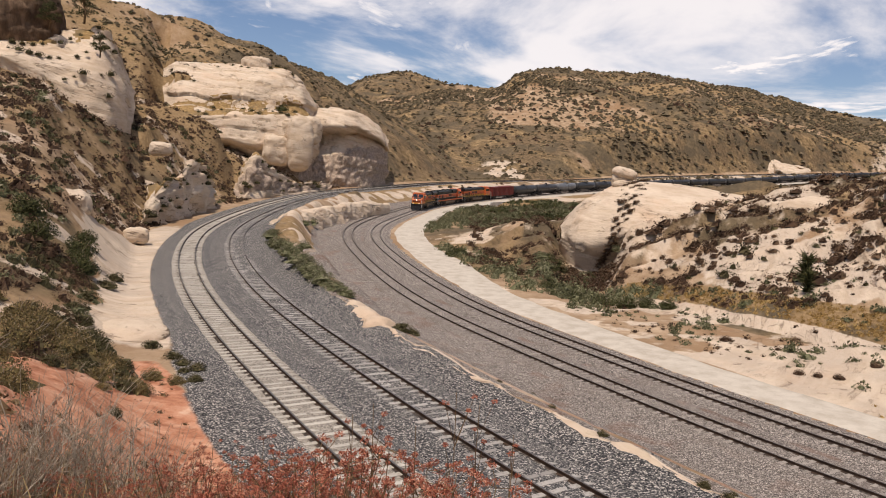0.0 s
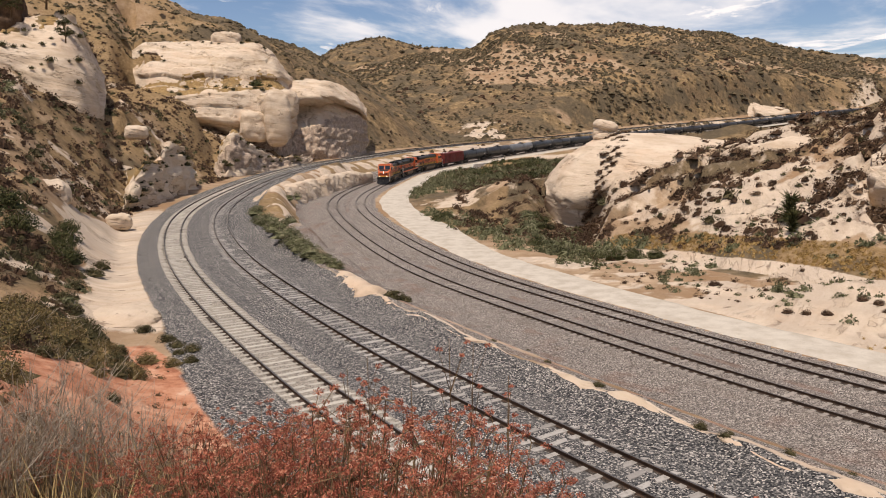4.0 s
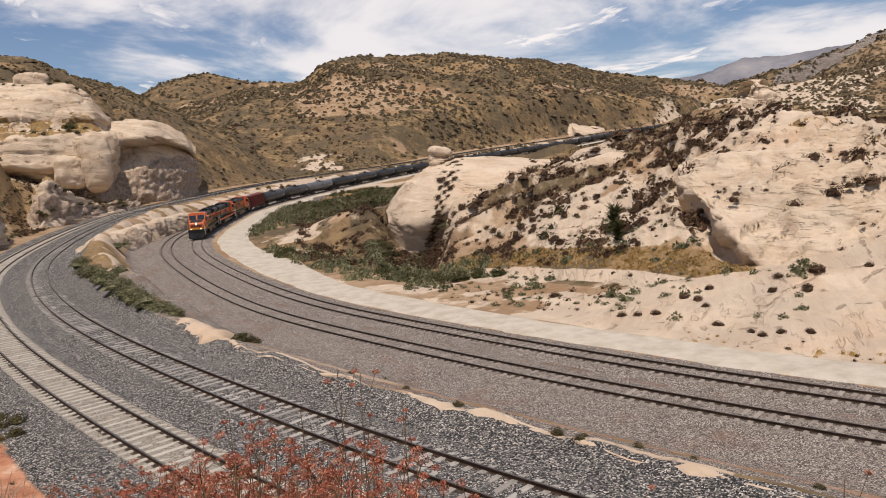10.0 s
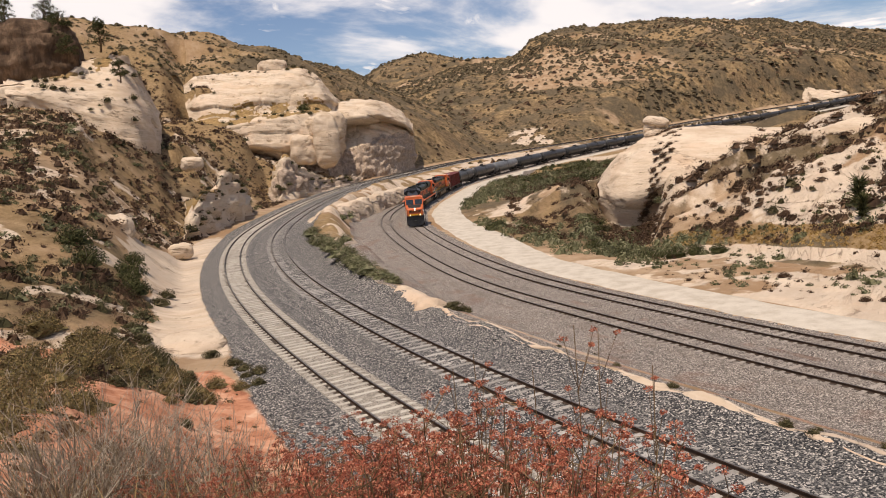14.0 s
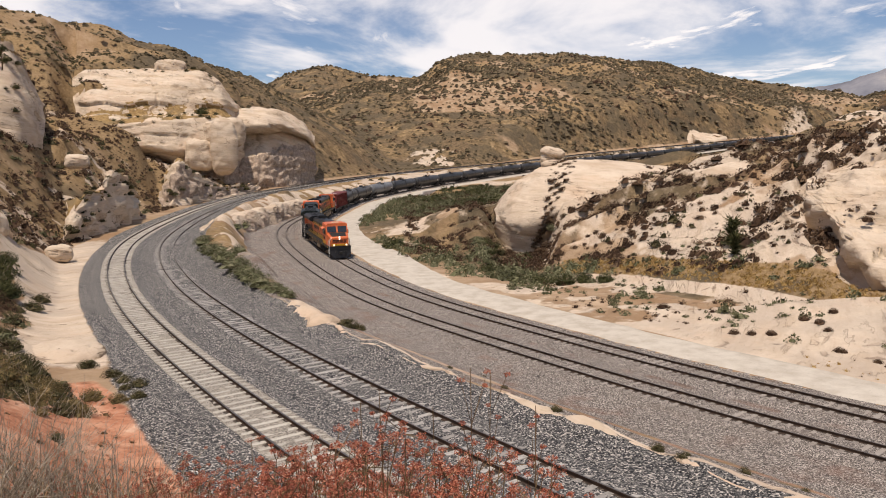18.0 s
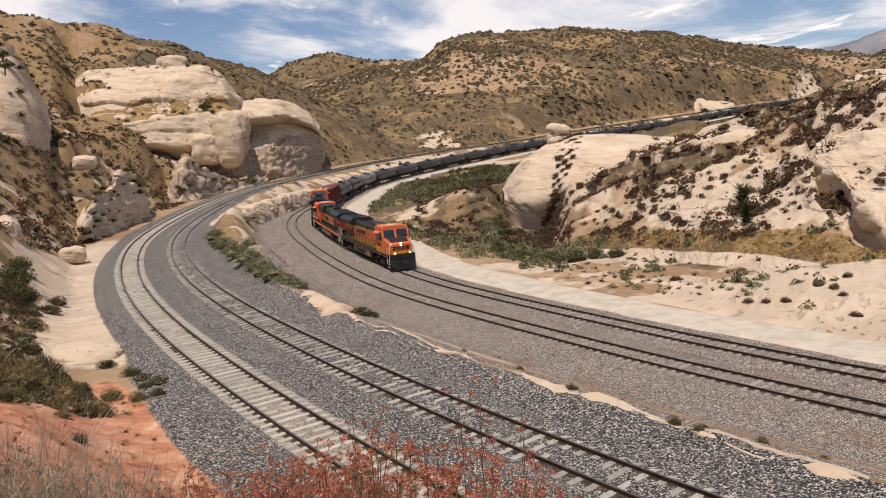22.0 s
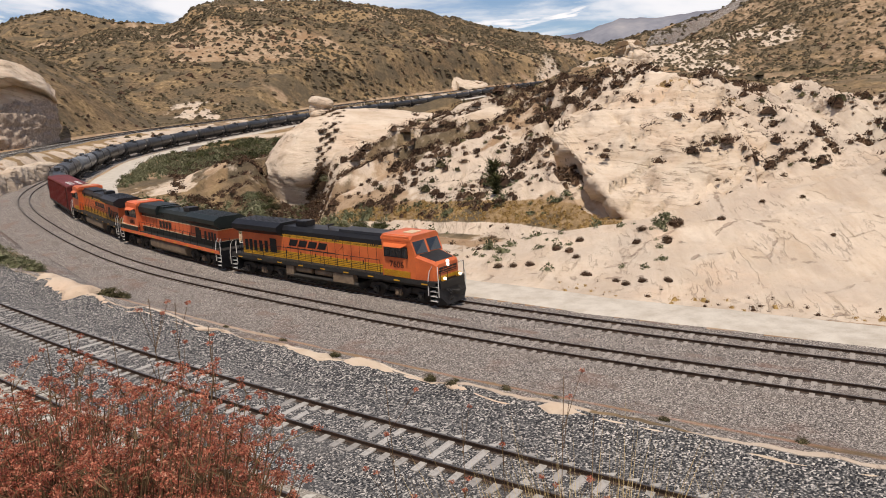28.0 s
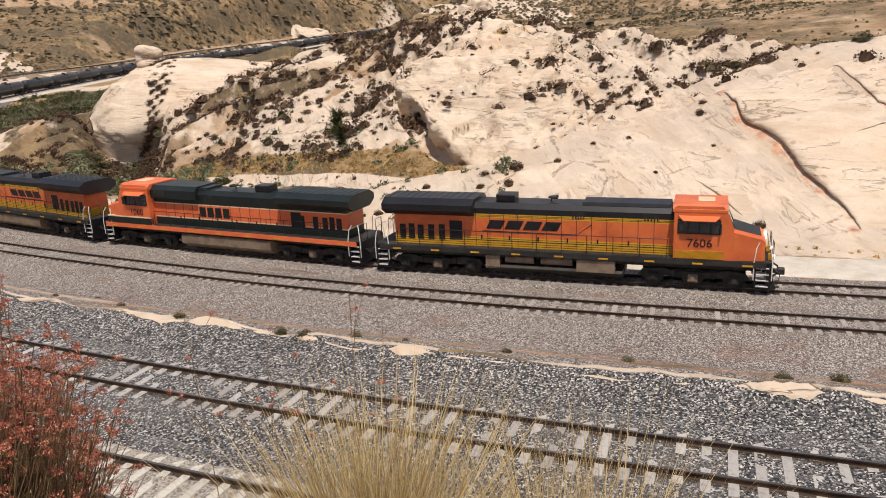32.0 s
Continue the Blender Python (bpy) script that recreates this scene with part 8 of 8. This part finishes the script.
for i, (x, y, s) in enumerate([(-16.9, 77.7, 1.5), (-15.2, 73, 1.3), (-14.3, 70, 1.5), (-12.6, 66, 1.5), (-11.4, 63, 1.4), (-10.4, 60.4, 1.3), (-9.4, 58, 1.2), (-8.2, 56.6, 1.1), (-7.2, 55.6, .9), (-18.6, 82, 1.4), (-20.3, 88, 1.3), (-17.5, 80.3, 1.1), (-13.6, 72.2, 1.0), (-21.4, 93, 1.0),
                                (-24.1, 141, 1.2), (-22.7, 149, 1.4), (-21.2, 158, 1.5), (-20.4, 166, 1.3), (-23.6, 131, 1.4), (-22.8, 121, 1.2), (-19.6, 171, 1.2)]):
    shrub("sage", x, y, s, "on the bank between the tracks", i=i)
for i, (x, y, s) in enumerate([(20.0, 78.5, 1.6), (18.2, 82.4, 1.3), (22.3, 79, 1.2), (15.8, 86, 1.3), (24.2, 77, 1.1), (13.2, 90.6, 1.2)]):
    shrub("green", x, y, s, "beside the service road", i=i)
for i, (x, y, s) in enumerate([(-24.8, 50.6, 1.3), (-26.6, 53.6, 1.5), (-25.8, 51.8, 1.1), (-28.6, 58.6, 1.2), (-27.4, 49.6, 1.4), (-29.6, 52.6, 1.5)]):
    shrub("green", x, y, s, "beside the dirt road", i=i)
for i, (x, y, s) in enumerate([(-16.4, 25.8, 1.2), (-17.0, 28.6, 1.3), (-15.8, 23.0, 1.0), (-18.4, 26.0, 1.4), (-16.0, 20.6, 1.0), (-14.6, 17.6, 0.9), (-17.6, 30.2, 1.4), (-16.2, 31.6, 1.2), (-18.4, 32.4, 1.4), (-17.0, 33.6, 1.2), (-19.4, 34.0, 1.5),
                                (-22.0, 33.2, 1.6), (-19.8, 29.4, 1.4), (-21.4, 28.4, 1.5), (-24.8, 30.0, 1.7), (-23.4, 37.2, 1.4), (-25, 24.6, 1.6), (-15.0, 24.0, 1.0), (-14.2, 21.4, 1.0), (-13.4, 18.8, 0.9), (-14.8, 18.4, 1.0), (-12.4, 16.4, 0.8), (-11.8, 14.6, 0.8), (-9.6, 16.0, 0.7), (-8.8, 13.4, 0.6), (-10.6, 17.6, 0.8), (-8.2, 11.8, 0.55), (-7.2, 10.2, 0.5), (-9.8, 13.8, 0.7), (-11.0, 16.0, 0.8), (-9.0, 11.4, 0.6), (-8.0, 9.6, 0.5), (-20.4, 24.0, 1.3), (-18.4, 22.0, 1.2), (-19.0, 35.4, 1.3), (-21.0, 36.6, 1.3), (-15.2, 33.4, 0.9), (-14.4, 32.0, 0.8), (-13.0, 31.0, 0.7), (-12.2, 30.0, 0.55), (-12.8, 32.6, 0.6), (-13.8, 29.4, 0.8), (-14.6, 27.6, 0.7), (-11.6, 32.4, 0.5), (-12.9, 28.0, 0.4)]):
    shrub("olive", x, y, s, "beside the red earth bank", i=i)
for i, (x, y, s) in enumerate([(-10.9, 32.9, .45), (-12.4, 35.4, .5), (-13.2, 36.4, .55), (-13.6, 31.4, .8), (-12.8, 29.6, .7), (-15, 38.2, .6), (-16.4, 40.4, .6), (-11.9, 34.2, .4), (-14.2, 26.6, .6), (-11, 24.8, .4), (-15.9, 34.4, 1.0), (-14.6, 33.6, .8), (-17.0, 36.2, .9), (-18.2, 37.8, .8), (-19.4, 39.6, .9), (-15.2, 31.2, .9), (-20.8, 41.6, .9), (-22.0, 45.6, .8), (-23.4, 51.2, .9), (-24.4, 54.6, .8), (-11.4, 34.6, .5), (-17.2, 34.2, 1.0)]):
    shrub("scrub", x, y, s, "on the red earth bank", i=i)


def face_brush(name, label, spots, mat, seed):
    """Small bushes rooted on a rock face, as one body of stuff: spots of (face, azimuth, height share, size)."""
    g = np.random.default_rng(seed)
    models = [np.concatenate([clump_core(0.58, 0.56, g, 6, 2), clump(170, 1.05, 0.82, 0.12, g)]) for _ in range(5)]
    out = []
    for k, (key, a, u, size) in enumerate(spots):
        t = g.uniform(0, 2 * np.pi)
        turn = np.array([[math.cos(t), -math.sin(t), 0], [math.sin(t), math.cos(t), 0], [0, 0, 1]])
        out.append((models[k % 5].reshape(-1, 3) @ turn.T) * size + np.array(on_face(key, a, u)) - (0, 0, 0.25))
    return tagged(new(name, tri_mesh(name, np.concatenate(out), mat)), label, "shrubs", kind="stuff")


def spread(n):
    """Evenly strewn pairs and a third number between 0 and 1."""
    return [((i * 0.618) % 1, (i * 0.414) % 1, (i * 0.37) % 1) for i in range(n)]


face_brush("cleft_brush", "brown brush in the clefts of the whaleback", [("whaleback", 11.9 + 2.6 * u ** 0.8 + 1.7 * (v - 0.45) * (0.2 + u), u, 0.22 + 0.55 * w ** 1.5) for u, v, w in spread(120)]
           + [("whaleback", 13.4 + 7.5 * u, v * (0.42 - 0.1 * u), 0.5 + 0.7 * w) for u, v, w in spread(80)], M_BROWN, 71)
face_brush("slab_brush", "brown bushes on the tilted sandstone slab", [("overhang", 33.5 + 11 * u + 0.5 * math.sin(37 * v), 0.45 + 0.55 * v ** 0.8, 0.22 + 0.85 * w ** 2.5) for u, v, w in spread(75)], M_BROWN, 72)
face_brush("crag_brush", "dark scrub among the broken rocks", [("broken", -22 + 4.4 * u, 0.15 + 0.85 * v, 0.4 + 0.8 * w) for u, v, w in spread(26)] + [("crag", -15.4 + 6 * u, 0.2 + 0.8 * v, 0.5 + 0.8 * w) for u, v, w in spread(18)], M_SCRUB, 73)
face_brush("ledge_brush", "dark scrub on the ledges of the dome", [("dome", -20.5 + 9 * u, (0.5 + 0.16 * v) if k % 2 else 0.95 + 0.05 * v, 0.6 + 0.9 * w) for k, (u, v, w) in enumerate(spread(40))]
           + [("slope", -30.5 + 6.5 * u, 0.25 + 0.75 * v, 0.4 + 0.8 * w) for u, v, w in spread(30)], M_SCRUB, 74)
for i in range(26):
    x, y = pol(7.4 + 6.2 * ((i * 0.618) % 1), 103 + 11 * ((i * 0.414) % 1))
    shrub(("brown", "sage", "green", "scrub")[i % 4], x, y, 0.7 + 0.8 * ((i * 0.37) % 1), "in the hollow below the whaleback", i=i)
for i in range(16):
    x, y, z = on_face("overhang", 31.6 + 4.2 * ((i * 0.618) % 1), 0.0)
    shrub("brown", x * 0.985, y * 0.985, 0.35 + 0.4 * ((i * 0.37) % 1), "in the dark cleft under the slab", i=i)


def small_tree(x, y, z, tall, wide, seed, label):
    """Tapered trunk, limbs and a loose crown of leaf clumps."""
    g = np.random.default_rng(seed)
    root = tagged(new("tree"), label, "tree", "dark trees among the rocks")
    wood = strand([(0, 0, -0.5), (0.05 * tall, 0, tall * 0.3), (0, 0.03 * tall, tall * 0.6), (0.02 * tall, 0, tall * 0.92)], 0.05 * tall, 0.008 * tall)
    fol = []
    for i in range(26):
        h = g.uniform(0.10, 0.95)
        t = g.uniform(0, 2 * np.pi)
        reach = wide * (1.05 - h * 0.75) * g.uniform(0.5, 1.0)
        e = np.array([math.cos(t) * reach, math.sin(t) * reach, tall * (h + 0.08)])
        wood += strand([(0, 0, tall * h * 0.85), e * np.array([0.5, 0.5, 1]) - (0, 0, tall * 0.03), e], 0.016 * tall, 0.005 * tall)
        fol.append(clump(90, wide * 0.42, tall * 0.16, wide * 0.08, g) + e)
    part("trunk", tri_mesh("trunk", wood, M_STEM), None, root)
    part("crown", tri_mesh("crown", np.concatenate(fol), M_GREEN), None, root)
    root.matrix_basis = pose(x, y, z)


shrub("green", -51.6, 229.5, 2.3, "on the ledge of the dome", 27.6)
for i, (x, y, z, h, w) in enumerate([(-72, 133, 36.5, 6.0, 2.6), (-66, 135, 35.5, 5.0, 2.2), (-81, 132, 38, 6.5, 2.6), (-69.5, 130, 33.5, 4.0, 1.8), (-58, 124, 28.5, 3.0, 1.5), (-76, 136, 40, 5, 2.4)]):
    small_tree(x, y, z, h, w, 3000 + i, "dark green tree rooted among sandstone ledges")


def build_yucca(x, y, size, seed):
    g = np.random.default_rng(seed)
    tris = []
    for i in range(320):
        d = g.normal(size=3)
        d /= np.linalg.norm(d)
        d[2] = d[2] * 0.8 + 0.35
        c = np.array([0, 0, size * g.uniform(0.1, 1.0)])
        w = np.cross(d, g.normal(size=3))
        w /= np.linalg.norm(w)
        tris.append((c - w * 0.035 * size, c + w * 0.035 * size, c + d * size * 0.42))
    o = tagged(new("yucca", tri_mesh("yucca", tris, M_GREEN)), "dark green spiky yucca on the bluff", "yucca")
    o.matrix_basis = pose(x, y, float(land(np.array([x]), np.array([y]))[0][0]))


build_yucca(35.0, 70.6, 2.6, 61)
build_yucca(34.2, 68.4, 1.9, 62)


# ---- concrete culvert below the lower track ----
def build_culvert():
    s = station(LINE_D, 9.2, 250.6)
    p, d = LINE_D.at(s), LINE_D.way(s)
    root = tagged(new("culvert"), "white concrete culvert with dark square openings below the track", "culvert")
    conc = make_plain("white_concrete", (0.66, 0.64, 0.60), (0.52, 0.50, 0.46), 1.5, 0.9, spec=0.2, grime=0.4)
    part("headwall", Body().box(-6.0, 6.0, -0.4, 0.0, -0.1, 0.9).box(-6.0, -3.2, -0.4, 0.0, -3.4, -0.1).box(-1.8, -0.6, -0.4, 0.0, -3.4, -0.1).box(0.9, 1.6, -0.4, 0, -3.4, -0.1).box(3.0, 6.0, -0.4, 0, -3.4, -0.1).box(-0.6, 3.0, -0.4, 0, -1.9, -1.3), conc, root)
    # solid black blocks behind the gaps stand in for the shade inside
    for x0, x1, z0, z1 in ((-3.2, -1.8, -3.4, -0.1), (-0.6, 0.9, -1.3, -0.1), (1.6, 3.0, -1.3, -0.1), (-0.6, 0.9, -3.4, -1.9), (1.6, 3.0, -3.4, -1.9)):
        part("opening", Body().box(x0, x1, 0.15, 1.6, z0, z1), M_BLACKP, root, "black block for the shade inside a culvert gap")
    part("wing_wall", Body().slab([(6.0, 0.5), (10.5, -0.4), (10.5, -1.0), (6.0, -3.0)], -0.4, -0.1), conc, root)
    part("wing_wall", Body().slab([(-6.0, 0.5), (-10.5, -0.6), (-10.5, -1.2), (-6.0, -3.0)], -0.4, -0.1), conc, root)
    o = 8.6
    root.matrix_basis = pose(p[0] - d[1] * o, p[1] + d[0] * o, p[2] - 0.75, 0, 0, math.degrees(math.atan2(d[1], d[0])) + 180)


build_culvert()


motions()
